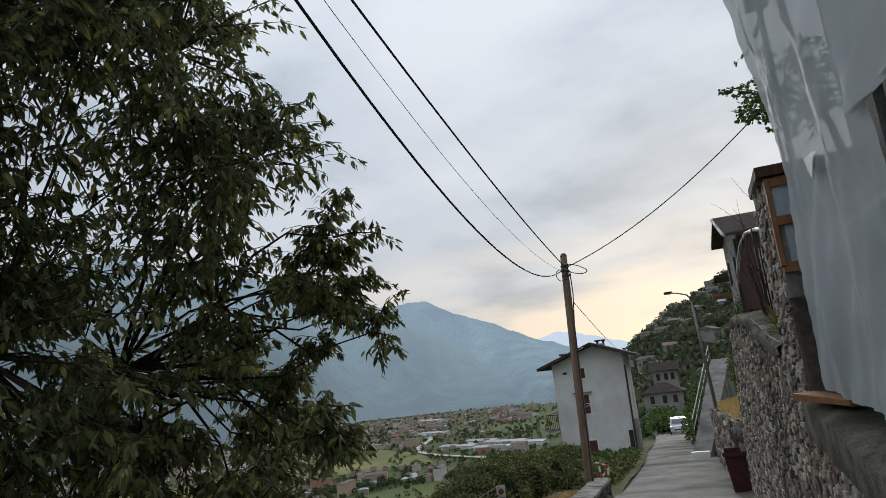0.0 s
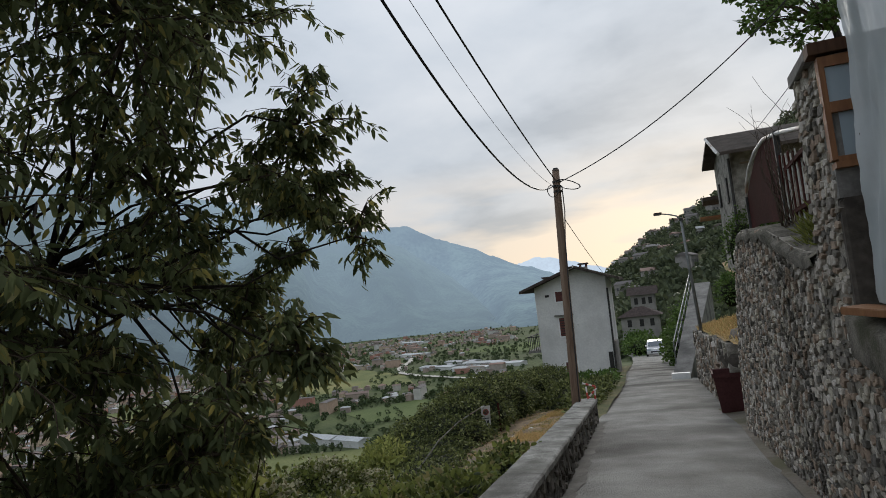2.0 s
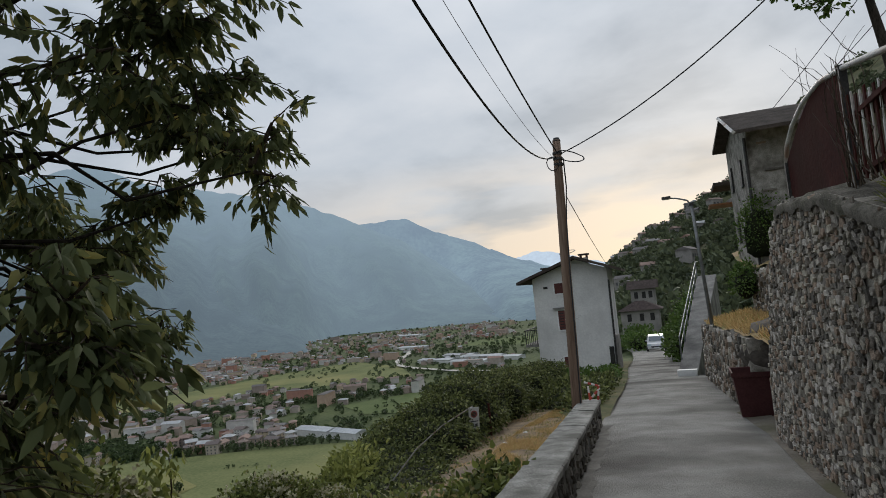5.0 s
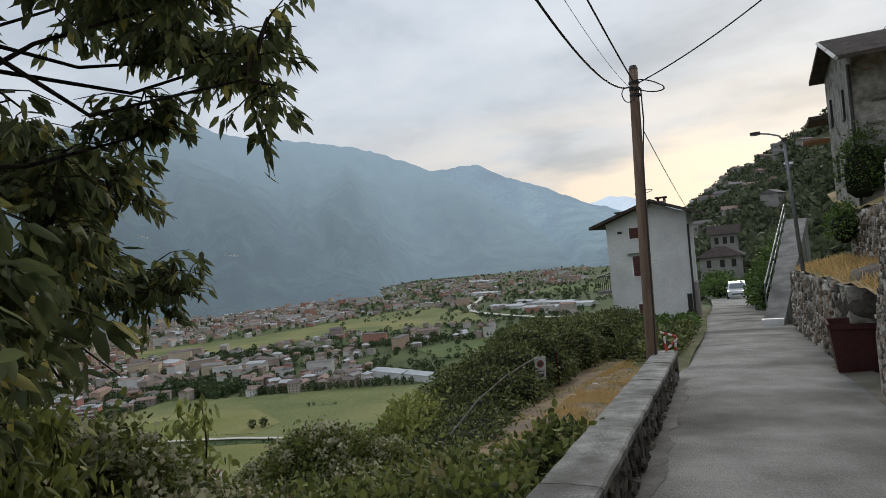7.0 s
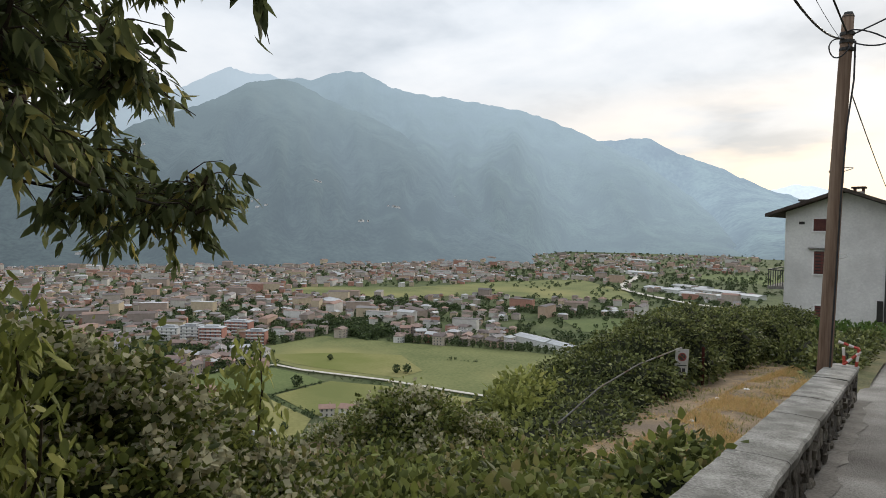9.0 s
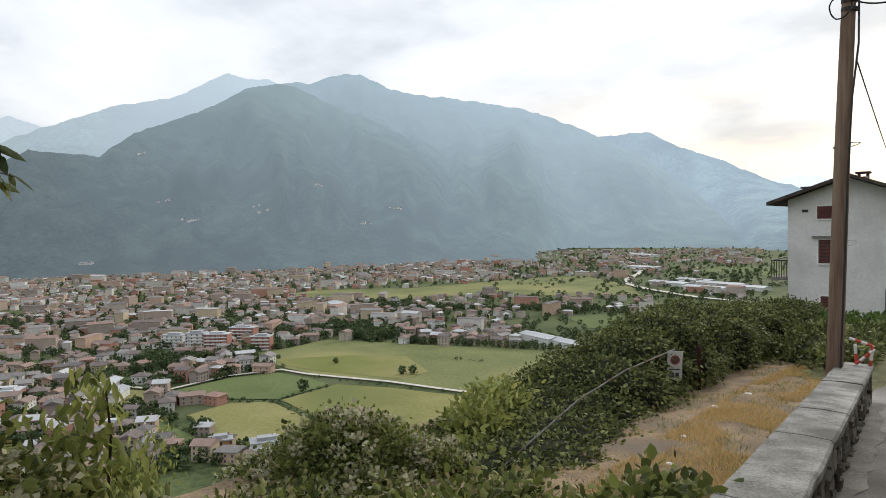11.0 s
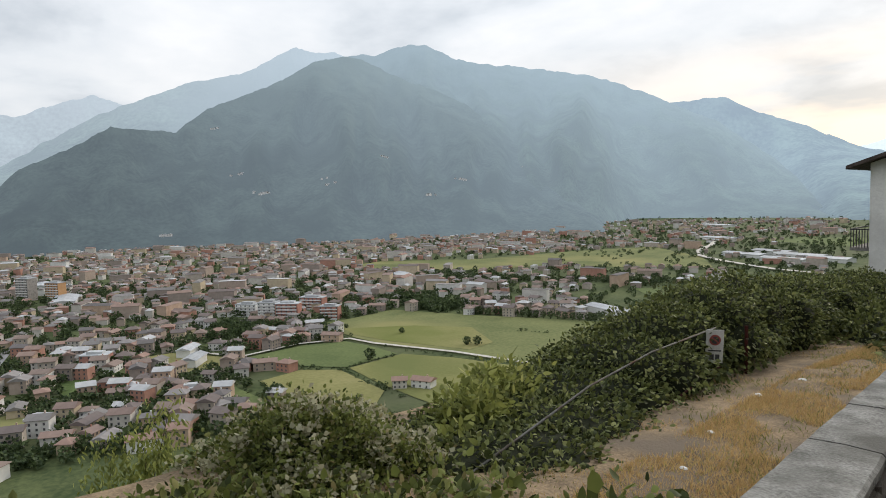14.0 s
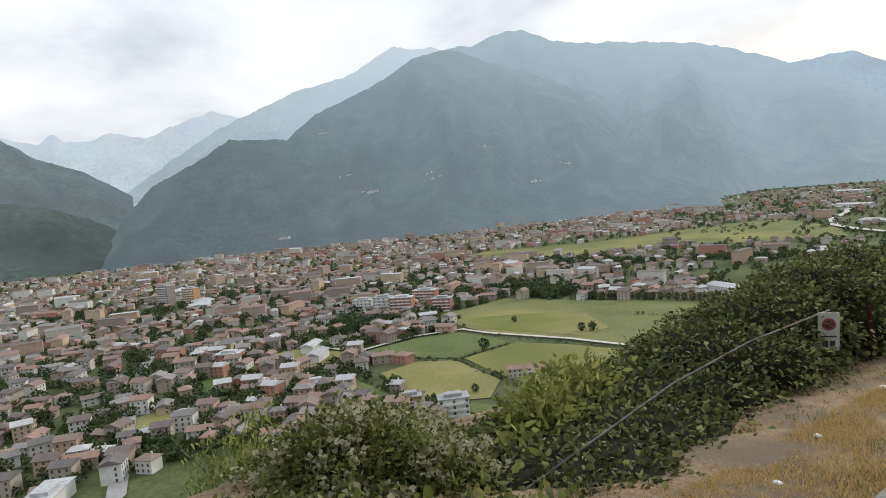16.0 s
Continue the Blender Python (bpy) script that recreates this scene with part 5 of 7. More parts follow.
wpart("window_frame", Build().box((1.39, 9.50, 2.55), (1.425, 9.6, 3.24)).box((1.425, 9.50, 3.17), (2.1, 9.6, 3.24)).box((1.425, 9.49, 2.86), (2.1, 9.6, 2.93)).box((1.425, 9.5, 2.51), (2.1, 9.6, 2.57)), M["wood_orange"], win)
wpart("pane", Build().box((1.43, 9.525, 2.93), (2.1, 9.545, 3.17)), M["glass_blue"], win)
wpart("pane", Build().box((1.47, 9.525, 2.57), (2.1, 9.545, 2.86)), M["glass_blue"], win)
wpart("mullion", Build().box((1.425, 9.53, 2.57), (1.47, 9.59, 2.86)), M["concrete"], win)
wpart("window_sill", Build().box((1.40, 9.46, 2.49), (2.1, 9.6, 2.53)), M["wood_orange"], win, "orange wooden sill")
wpart("apron", Build().box((1.40, 9.52, 2.30), (2.1, 9.62, 2.49)), M["concrete"], win, "bare concrete panel under the window")


def sheet(y0, y1, z0, z1, off, seed, hem=0.0, lean=0.0):
    """Hanging plastic sheet with soft vertical folds."""
    b = Build()
    nu, nv = 80, 100
    for i in range(nu + 1):
        u = i / nu
        for j in range(nv + 1):
            v = j / nv
            y = y0 + (y1 - y0) * u
            low = z0(y) if callable(z0) else z0
            z = low + (z1 - low) * v
            fold = 0.045 * math.sin(y * 7.0 + 1.5 * noise.noise((z * 0.5, seed, 0)) + seed) * (0.4 + 0.6 * v)
            fold += 0.12 * noise.noise((y * 0.9, z * 0.5, seed)) + 0.05 * noise.noise((y * 2.6 + z * 0.9, z * 0.8, seed + 2)) + 0.03 * noise.noise((y * 6 + z * 2, z * 3, seed)) + 0.012 * noise.noise((y * 17 - z * 6, z * 9, seed))
            x = wall_x(y) + off + fold - hem * (1 - v) ** 8 - (lean * (z - 1.75) if lean else 0)
            y += 0.05 * noise.noise((z * 0.8, seed + 3, 0)) * (1 if u in (0, 1) else 0.5)
            b.v.append((x, y, z))
    for i in range(nu):
        for j in range(nv):
            k = i * (nv + 1) + j
            b.f.append((k, k + nv + 1, k + nv + 2, k + 1))
    return b


scaf = empty("scaffolding", (1.55, 9.2, 1.5), "steel scaffold wrapped in grey translucent plastic sheeting", "scaffold")
wpart("plastic_sheet", sheet(7.2, 9.3, lambda y: 1.62 - 0.05 * (9.3 - y), 8.5, 0.15, 1, 0.08, 0.053), M["sheet"], scaf, "grey translucent plastic sheet with folds", True)
wpart("plastic_sheet", sheet(-3.0, 7.32, 2.98, 8.5, 0.12, 9), M["sheet"], scaf, "", True)
wpart("plastic_sheet", sheet(-3.0, 7.45, 1.35, 2.36, 0.14, 12), M["sheet"], scaf, "", True)
wpart("rolled_hem", Build().tube([(wall_x(y) + 0.1 + 0.03 * math.sin(y * 3), y, 2.98 + 0.04 * math.sin(y * 2)) for y in [i * 0.4 - 3 for i in range(27)]], 0.018, n=8), M["sheet"], scaf, "rolled up edge of the sheet", True)
for yy in (9.28, 7.3, 4.6, 2.0):
    wpart("standard_tube", Build().tube([(wall_x(yy) + 0.19, yy, 1.5), (wall_x(yy) + 0.19, yy, 8.5)], 0.024, n=10), M["metal_grey"], scaf, "", True)
for zz in (2.62, 4.6, 6.6):
    wpart("ledger_tube", Build().tube([(wall_x(-3) + 0.24, -3, zz), (wall_x(9.9) + 0.24, 9.9, zz)], 0.024, n=10), M["metal_grey"], scaf, "", True)
    wpart("coupler", Build().box((wall_x(9.28) + 0.10, 9.22, zz - 0.05), (wall_x(9.28) + 0.26, 9.34, zz + 0.05), None, 0.015), M["metal_dark"], scaf, "dark steel coupler")
plank = thing("timber_board", Build().box((-0.03, -0.28, 0), (0.16, 0.28, 0.045), pose(1.42, 9.05, 1.55, 4, 0, 30), 0.006), M["wood_orange"], "short sawn timber board lying on the ledge", "board")
thing("sheet_tear", Build().poly([(wall_x(8.2) + 0.06, 8.05, 3.02), (wall_x(8.2) + 0.06, 8.4, 3.07), (wall_x(8.2) + 0.055, 8.33, 2.98), (wall_x(8.2) + 0.05, 8.22, 2.90)]).poly([(wall_x(8.2) + 0.075, 8.22, 2.90), (wall_x(8.2) + 0.075, 8.33, 2.98), (wall_x(8.2) + 0.075, 8.4, 3.07), (wall_x(8.2) + 0.075, 8.05, 3.02)]), M["white_paint"], "small white patch stuck on the plastic sheet", "patch")

# ---------- gate and picket fence on top of the wall ----------
def gate_x(y):
    return wall_x(y) + 0.27


gate = empty("gate", (gate_x(14), 14, 2.4), "rust brown sheet steel gate with a curved white pipe frame", "gate")
b = Build()
n = 14
prof = [(15.0 - 2.5 * i / n) for i in range(n + 1)]
for y in prof:
    u = (15.0 - y) / 2.5
    top = 2.95 + 0.47 * math.sin(min(u * 1.35, 1) * math.pi / 2) - 0.12 * max(u - 0.6, 0)
    for dx in (0, 0.012):
        b.v += [(gate_x(y) + dx, y, wall_top(min(y, 14.6)) + 0.06), (gate_x(y) + dx, y, top)]
for i in range(n):
    k = 4 * i
    b.f += [(k, k + 4, k + 5, k + 1), (k + 2, k + 3, k + 7, k + 6), (k + 1, k + 5, k + 7, k + 3)]
wpart("panel", b, M["rust"], gate)
arch = [(gate_x(15.02), 15.02, 2.5), (gate_x(15.02), 15.02, 2.95), (gate_x(14.9), 14.9, 3.13), (gate_x(14.5), 14.5, 3.29), (gate_x(13.9), 13.9, 3.40), (gate_x(13.2), 13.2, 3.42), (gate_x(12.4), 12.4, 3.32), (gate_x(11.2), 11.2, 3.11), (gate_x(10.6), 10.6, 3.02)]
wpart("arched_pipe", Build().tube(arch, 0.025, n=8), M["pipe_white"], gate, "curved pipe with peeling white paint", True)
for yy in (14.98, 12.5):
    wpart("gate_post", Build().box((gate_x(yy) - 0.03, yy - 0.03, 2.2), (gate_x(yy) + 0.03, yy + 0.03, 3.36 if yy < 13 else 2.95)), M["metal_dark"], gate)
fence = empty("picket_fence", (gate_x(11.5), 11.5, 2.2), "metal picket fence with rusty and whitish bars", "fence")
wpart("rail", Build().box((gate_x(12.4) - 0.01, 10.4, 2.42), (gate_x(10.4) + 0.02, 12.45, 2.46)), M["rust"], fence)
wpart("rail", Build().box((gate_x(12.4) - 0.01, 10.4, 2.88), (gate_x(10.4) + 0.02, 12.45, 2.92)), M["rust"], fence)
for i in range(19):
    y = 12.4 - i * 0.105
    top = 3.08 - (12.4 - y) * 0.12
    wpart("picket", Build().box((gate_x(y) - 0.025, y - (0.013 if i % 2 else 0.03), 2.18 + 0.1 * (y - 10.4)), (gate_x(y) - 0.012, y + (0.013 if i % 2 else 0.03), top + 0.02 * math.sin(i * 2.1)), None, 0.004), M["pipe_white"] if i % 2 else M["rust"], fence)
# thin dead vine by the gate
b = Build()
rnd = random.Random(3)
for i in range(16):
    p = Vector((gate_x(12) - 0.1, 11.2 + rnd.random() * 1.4, 2.3))
    path = [tuple(p)]
    for _ in range(5):
        p = p + Vector((rnd.uniform(-0.05, 0.03), rnd.uniform(-0.15, 0.25), rnd.uniform(0.05, 0.3)))
        path.append(tuple(p))
    b.tube(path, 0.006, 0.002, 4, False)
thing("dead_vine", b, M["twig"], "thin bare climbing twigs along the fence", "vine")

# ---------- terraces beyond the wall ----------
def low_x(y):
    return lerp_table(y, [(16.5, 1.15), (19.6, 0.95), (20.0, 0.88), (22, 0.75), (28.5, 0.42), (31.5, 0.32)])


low_wall = thing("wall_low", slab_between([19.6 + 0.6 * i for i in range(20)], lambda y: low_x(y) + 0.03, lambda y: low_x(y) + 0.5, lambda y: road_z(y) - 0.4, lambda y: lerp_table(y, [(19, 0.5), (21, 0.45), (25, 0.28), (31, 0.0)])), M["mortar"],
                 "low rubble stone wall below the terrace", "wall", kind="structure")
masonry_jobs.append((low_wall, list(courses(19.7, 30.8, lambda y: road_z(y), lambda y: lerp_table(y, [(19, 0.5), (21, 0.45), (25, 0.28), (31, 0.0)]), 0.2, 21)), lambda u, z: ((low_x(u) + 0.02, u, z), (-0.04, 1), (-1, -0.04)), 0.04, M["stone_piece"], M["stone"], lambda u, z: u < 27))
strip("terrace_lower", [17.2 + 0.6 * i for i in range(24)], lambda y: low_x(y) + 0.1, lambda y: low_x(y) + 3.2, lambda x, y: lerp_table(y, [(17, 0.55), (21, 0.47), (25, 0.30), (31, 0.02)]) + 0.22 * (x - low_x(y)), 10, M["terrace_grass"], "dry yellow grass terrace above the low wall", "terrace", 0.06)
upper = thing("wall_upper_terrace", slab_between([17.5 + 0.6 * i for i in range(17)], lambda y: low_x(y) + 0.75 + 0.02 * y, lambda y: low_x(y) + 1.6 + 0.02 * y, lambda y: 0.2, lambda y: lerp_table(y, [(17, 2.1), (24, 1.75), (28, 1.5)])), M["mortar"], "dry stone terrace wall higher up the slope", "wall", kind="structure")
masonry_jobs.append((upper, list(courses(17.6, 27.0, lambda y: 0.55, lambda y: lerp_table(y, [(17, 2.1), (24, 1.75), (28, 1.5)]), 0.2, 33)), lambda u, z: ((low_x(u) + 0.75 + 0.02 * u, u, z), (-0.02, 1), (-1, -0.02)), 0.05, M["stone_piece"], M["stone"], lambda u, z: u > 19))
strip("terrace_upper", [17.2 + 0.6 * i for i in range(30)], lambda y: low_x(y) + 0.8 + 0.02 * y, lambda y: low_x(y) + 8, lambda x, y: lerp_table(y, [(17, 2.12), (24, 1.78), (28, 1.7), (34, 2.3)]) + 0.33 * (x - low_x(y) - 1.2), 12, M["terrace_grass"], "dry grass slope above the upper terrace wall", "terrace", 0.08)


def boulder(name, c, s, seed, label):
    b = Build().ball((0, 0, 0), 1, 18)
    pts = []
    for v in b.v:
        v = Vector(v)
        k = 1 + 0.35 * noise.noise(v * 1.3 + Vector((seed, 0, 0))) + 0.12 * noise.noise(v * 4 + Vector((seed, 0, 0)))
        pts.append((c[0] + v.x * k * s[0], c[1] + v.y * k * s[1], c[2] + v.z * k * s[2]))
    b.v = pts
    return thing(name, b, M["rock"], label, "rock", smooth=True)


boulder("rock_outcrop", (1.78, 17.4, 0.1), (0.5, 1.4, 1.15), 2, "dark rock outcrop behind the planter")
boulder("rock_outcrop", (1.6, 20.2, 0.25), (0.7, 0.9, 0.55), 5, "overhanging dark rock above the planter")
boulder("boulder", (1.22, 15.75, -0.40), (0.18, 0.5, 0.5), 9, "grey boulder at the foot of the wall end")
boulder("boulder", (1.26, 16.4, -0.5), (0.16, 0.3, 0.4), 13, "grey boulder leaning on the wall end")

# planter box
planter = empty("planter_box", (1.0, 19.35, road_z(19.35)), "maroon tapered plastic planter box beside the rock", "planter")
z0, z1 = road_z(19.35) + 0.01, -0.03
b = Build()
for z, e in ((z0, 0.0), (z1 - 0.09, 0.075), (z1 - 0.085, 0.10), (z1, 0.105), (z1 - 0.01, 0.07), (z0 + 0.45, 0.04)):
    b.v += [(0.71 - e, 19.05 - e, z), (1.36 + e, 19.05 - e, z), (1.36 + e, 19.6 + e, z), (0.71 - e, 19.6 + e, z)]
for r in range(5):
    for j in range(4):
        b.f.append((r * 4 + j, r * 4 + (j + 1) % 4, r * 4 + 4 + (j + 1) % 4, r * 4 + 4 + j))
b.f.append((3, 2, 1, 0)); b.f.append((20, 21, 22, 23))
wpart("tub", b, M["planter"], planter)
wpart("soil", Build().box((0.70, 19.04, z0 + 0.46), (1.30, 19.6, z1 - 0.10)), M["mortar_dark"], planter, "dark dry soil")

# street lamp
lamp = empty("street_lamp", (0.6, 26.5, 0.25), "grey steel street lamp with a curved arm and flat head", "street lamp")
wpart("pole", Build().tube([(0.60, 26.5, 0.15), (0.50, 26.5, 2.5), (0.45, 26.5, 3.8)], 0.055, 0.04, 10), M["metal_grey"], lamp, "", True)
wpart("arm", Build().tube([(0.45, 26.5, 3.72), (0.35, 26.5, 3.86), (0.1, 26.5, 3.95), (-0.15, 26.5, 4.0)], 0.025, 0.02, 8), M["metal_grey"], lamp, "", True)
wpart("lamp_head", Build().box((-0.33, 26.41, 3.97), (-0.08, 26.59, 4.04), None, 0.02), M["metal_dark"], lamp, "flat dark lamp head")
wpart("diffuser", Build().box((-0.30, 26.44, 3.955), (-0.12, 26.56, 3.968)), M["white_paint"], lamp)
wpart("bracket", Build().box((0.40, 26.44, 3.70), (0.52, 26.56, 3.78), None, 0.01), M["metal_dark"], lamp)

# ramp with handrail and a white block
b = Build()
for i in range(13):
    y = 31.6 + i * 1.1
    z = -1.75 + 0.255 * (y - 31.6)
    xl, xr = -0.6 + 0.092 * (y - 31.6), 0.05 + 0.115 * (y - 31.6)
    b.v += [(xl, y, z), (xr, y, z), (xr + 0.02, y, -4), (xl - 0.02, y, -4)]
for i in range(12):
    k = 4 * i
    for j in range(4):
        b.f.append((k + j, k + (j + 1) % 4, k + 4 + (j + 1) % 4, k + 4 + j))
b.f.append((0, 1, 2, 3))
thing("ramp", b, M["concrete"], "steep pale concrete ramp climbing to a house", "ramp", kind="structure")
thing("kerb_block", Build().box((-0.62, 31.5, road_z(31.7) - 0.1), (0.05, 31.75, road_z(31.7) + 0.22), None, 0.02), M["white_paint"], "white painted block at the foot of the ramp", "block")
rail = empty("handrail", (-0.5, 32, -1.6), "thin steel handrail along the ramp", "handrail")
def ramp_at(y, side, up):
    return (-0.6 + 0.092 * (y - 31.6) + side, y, -1.75 + 0.255 * (y - 31.6) + up)
wpart("top_rail", Build().tube([ramp_at(33, 0.03, 0.85), ramp_at(44.5, 0.03, 0.85)], 0.028, n=8), M["metal_grey"], rail)
wpart("mid_rail", Build().tube([ramp_at(33, 0.03, 0.45), ramp_at(44.5, 0.03, 0.45)], 0.02, n=8), M["metal_grey"], rail)
for i in range(7):
    y = 33 + i * 1.9
    wpart("post", Build().tube([ramp_at(y, 0.03, -0.05), ramp_at(y, 0.03, 0.85)], 0.025, n=8), M["metal_grey"], rail)


# ---------- houses by the lane ----------
def gable_house(root, corners, depth_way, z0, eave, ridge, over, wall_m, roof_m):
    """Walls and roof from the near gable's left and right corner; depth_way leads away from it."""
    (xl, yl), (xr, yr) = corners
    dx, dy = depth_way
    b = Build()
    b.v = [(xl, yl, z0), (xr, yr, z0), (xr + dx, yr + dy, z0), (xl + dx, yl + dy, z0), (xl, yl, eave[0]), (xr, yr, eave[1]), (xr + dx, yr + dy, eave[1]), (xl + dx, yl + dy, eave[0])]
    u = ridge[0]
    rx, ry = xl + (xr - xl) * u, yl + (yr - yl) * u
    b.v += [(rx, ry, ridge[1]), (rx + dx, ry + dy, ridge[1])]
    b.f = [(0, 1, 5, 8, 4), (1, 2, 6, 5), (2, 3, 7, 9, 6), (3, 0, 4, 7)]
    wpart("wall", b, wall_m, root)
    L = math.hypot(dx, dy)
    ex, ey = dx / L * over, dy / L * over
    sx, sy = (xr - xl), (yr - yl)
    W = math.hypot(sx, sy)
    sx, sy = sx / W, sy / W
    for side, (cx, cy, ez) in ((-1, (xl, yl, eave[0])), (1, (xr, yr, eave[1]))):
        run = math.hypot(cx - rx, cy - ry)
        slope = (ridge[1] - ez) / run
        ox, oy, oz = cx + sx * side * over, cy + sy * side * over, ez - slope * over
        t = 0.14
        b = Build()
        for k in (0, 1):
            qx, qy = (-ex, -ey) if k == 0 else (dx + ex, dy + ey)
            b.v += [(ox + qx, oy + qy, oz + 0.03), (rx + qx, ry + qy, ridge[1] + 0.03), (rx + qx, ry + qy, ridge[1] + 0.03 + t), (ox + qx, oy + qy, oz + 0.03 + t)]
        b.f = [(0, 1, 2, 3), (7, 6, 5, 4), (0, 4, 5, 1), (3, 2, 6, 7), (0, 3, 7, 4)]
        wpart("roof", b, roof_m, root, "dark slate roof slope with wide eaves")


white = empty("white_house", (-5.5, 41, road_z(40.5)), "white plastered three storey house with red shutters below the lane", "house")
gable_house(white, ((-7.45, 40.5), (-3.62, 40.5)), (-0.25, 5.0), -4.2, (2.27, 2.50), (0.6, 3.08), 0.72, M["render_white"], M["roof_dark"])


def opening(root, x0, x1, z0, z1, y, shutter=True, name="window"):
    f = wpart(name, Build().box((x0 - 0.07, y - 0.05, z0 - 0.06), (x1 + 0.07, y + 0.02, z0)).box((x0 - 0.07, y - 0.04, z1), (x1 + 0.07, y + 0.02, z1 + 0.06)).box((x0 - 0.07, y - 0.03, z0), (x0, y + 0.02, z1)).box((x1, y - 0.03, z0), (x1 + 0.07, y + 0.02, z1)), M["white_paint"], root)
    if shutter:
        n = 7
        b = Build().box((x0, y - 0.03, z0), (x0 + 0.05, y - 0.012, z1)).box((x1 - 0.05, y - 0.03, z0), (x1, y - 0.012, z1)).box(((x0 + x1) / 2 - 0.03, y - 0.03, z0), ((x0 + x1) / 2 + 0.03, y - 0.012, z1))
        for i in range(n):
            z = z0 + (z1 - z0) * (i + 0.5) / n
            part("slat", Build().box((x0 + 0.05, y - 0.026, z - 0.05), (x1 - 0.05, y - 0.012, z + 0.04)), M["red_paint"], f)
        part("shutter_frame", b, M["red_paint"], f, "closed red-brown louvred shutter")
        g = part("pane", Build().box((x0, y - 0.008, z0), (x1, y - 0.003, z1)), M["pane_dark"], f)
    else:
        g = part("pane", Build().box((x0, y - 0.012, z0), (x1, y - 0.004, z1)), M["glass"], f)
    return f


opening(white, -6.33, -5.72, 1.44, 1.96, 40.5)
opening(white, -6.28, -5.68, -0.42, 0.56, 40.5)
wpart("awning", Build().box((-6.5, 40.3, 0.66), (-5.5, 40.52, 0.72)), M["concrete"], white, "small concrete canopy over the shutter")
opening(white, -6.2, -5.6, -2.7, -1.80, 40.5)
wpart("door", Build().box((-3.92, 40.46, -2.5), (-3.70, 40.52, -1.42)), M["pane_dark"], white, "dark narrow door")
wpart("vent", Build().box((-6.9, 40.47, 1.72), (-6.68, 40.52, 1.84)), M["pane_dark"], white)
wpart("buttress", Build().box((-3.68, 40.7, -4), (-3.45, 41.6, -0.9), None, 0.03), M["render_grey"], white, "sloping grey corner buttress")
wpart("downpipe", Build().tube([(-3.58, 40.44, 1.9), (-3.62, 40.44, -2.4)], 0.05, n=8), M["metal_dark"], white)
for cx, cy, cz in ((-6.95, 42.0, 2.2), (-4.95, 42.5, 2.75)):
    ch = wpart("chimney", Build().box((cx - 0.2, cy - 0.2, cz - 0.3), (cx + 0.2, cy + 0.2, cz + 0.45)), M["render_grey"], white, "plastered chimney with a small slab cap")
    part("chimney_cap", Build().box((cx - 0.27, cy - 0.27, cz + 0.58), (cx + 0.27, cy + 0.27, cz + 0.66)), M["roof_dark"], ch)
    for ox in (-0.16, 0.16):
        part("cap_post", Build().box((cx + ox - 0.04, cy - 0.18, cz + 0.45), (cx + ox + 0.04, cy + 0.18, cz + 0.58)), M["red_paint"], ch)
bal = wpart("balcony", Build().box((-8.3, 41.2, -1.25), (-7.4, 44.0, -1.12)), M["concrete"], white)
for i in range(9):
    part("baluster", Build().box((-8.28 + i * 0.1, 41.2, -1.12), (-8.25 + i * 0.1, 41.23, -0.38)), M["metal_dark"], bal)
part("balcony_rail", Build().box((-8.3, 41.19, -0.40), (-7.4, 41.25, -0.35)).box((-8.3, 41.2, -0.40), (-8.25, 44.0, -0.35)), M["metal_dark"], bal)

# stone house above the terraces
stone = empty("stone_house", (3.5, 29, 2.5), "tall grey stone house with deep eaves above the terraces", "house")
b = Build()
nx, ny, fx, fy = 2.1, 26.7, 1.86, 31.2
b.v = [(nx, ny, 1.6), (nx + 7, ny - 0.3, 1.6), (fx + 7, fy, 1.6), (fx, fy, 1.6), (nx, ny, 5.62), (nx + 7, ny - 0.3, 5.62), (fx + 7, fy, 5.9), (fx, fy, 5.9), (1.97, 28.9, 6.35), (8.97, 28.9, 6.35)]
b.f = [(0, 1, 5, 4), (1, 2, 6, 9, 5), (2, 3, 7, 6), (3, 0, 4, 8, 7)]
wpart("wall", b, M["old_stone"], stone)
b = Build()
b.v = [(1.74, 25.75, 5.40), (9.5, 25.45, 5.40), (9.5, 28.7, 6.42), (1.58, 28.3, 6.38), (1.45, 31.6, 5.86), (9.5, 32.0, 5.86)]
b.v += [(x, y, z + 0.10) for x, y, z in b.v]
b.f = [(0, 1, 2, 3), (3, 2, 5, 4), (7, 6, 9, 8), (8, 9, 10, 11), (0, 3, 9, 6), (3, 4, 10, 9), (0, 6, 7, 1)]
wpart("roof", b, M["roof_dark"], stone, "dark roof with deep overhanging eaves")
wpart("barge_board", Build().tube([(1.72, 25.72, 5.44), (1.56, 28.28, 6.42)], 0.06, n=4), M["pipe_white"], stone, "pale barge board")
for yy, zz in ((28.2, 4.6), (30.4, 4.7), (28.4, 3.1), (30.2, 3.0)):
    xx = nx + (fx - nx) * (yy - ny) / 4.5
    wpart("window", Build().box((xx - 0.05, yy - 0.25, zz - 0.4), (xx + 0.02, yy + 0.25, zz + 0.4)), M["pane_dark"], stone)
wpart("downpipe", Build().tube([(nx - 0.06, ny - 0.06, 5.4), (nx - 0.06, ny - 0.06, 1.8)], 0.045, n=8), M["metal_dark"], stone)
wpart("lean_to_roof", Build().box((1.35, 31.6, 4.75), (2.2, 33.6, 4.87), pose(0, 0, 0, 0, 0, 0)), M["roof_dark"], stone)
wpart("awning", Build().box((1.2, 33.2, 4.2), (2.1, 34.5, 4.28)), M["wood_orange"], stone, "orange canvas awning")
wq = []
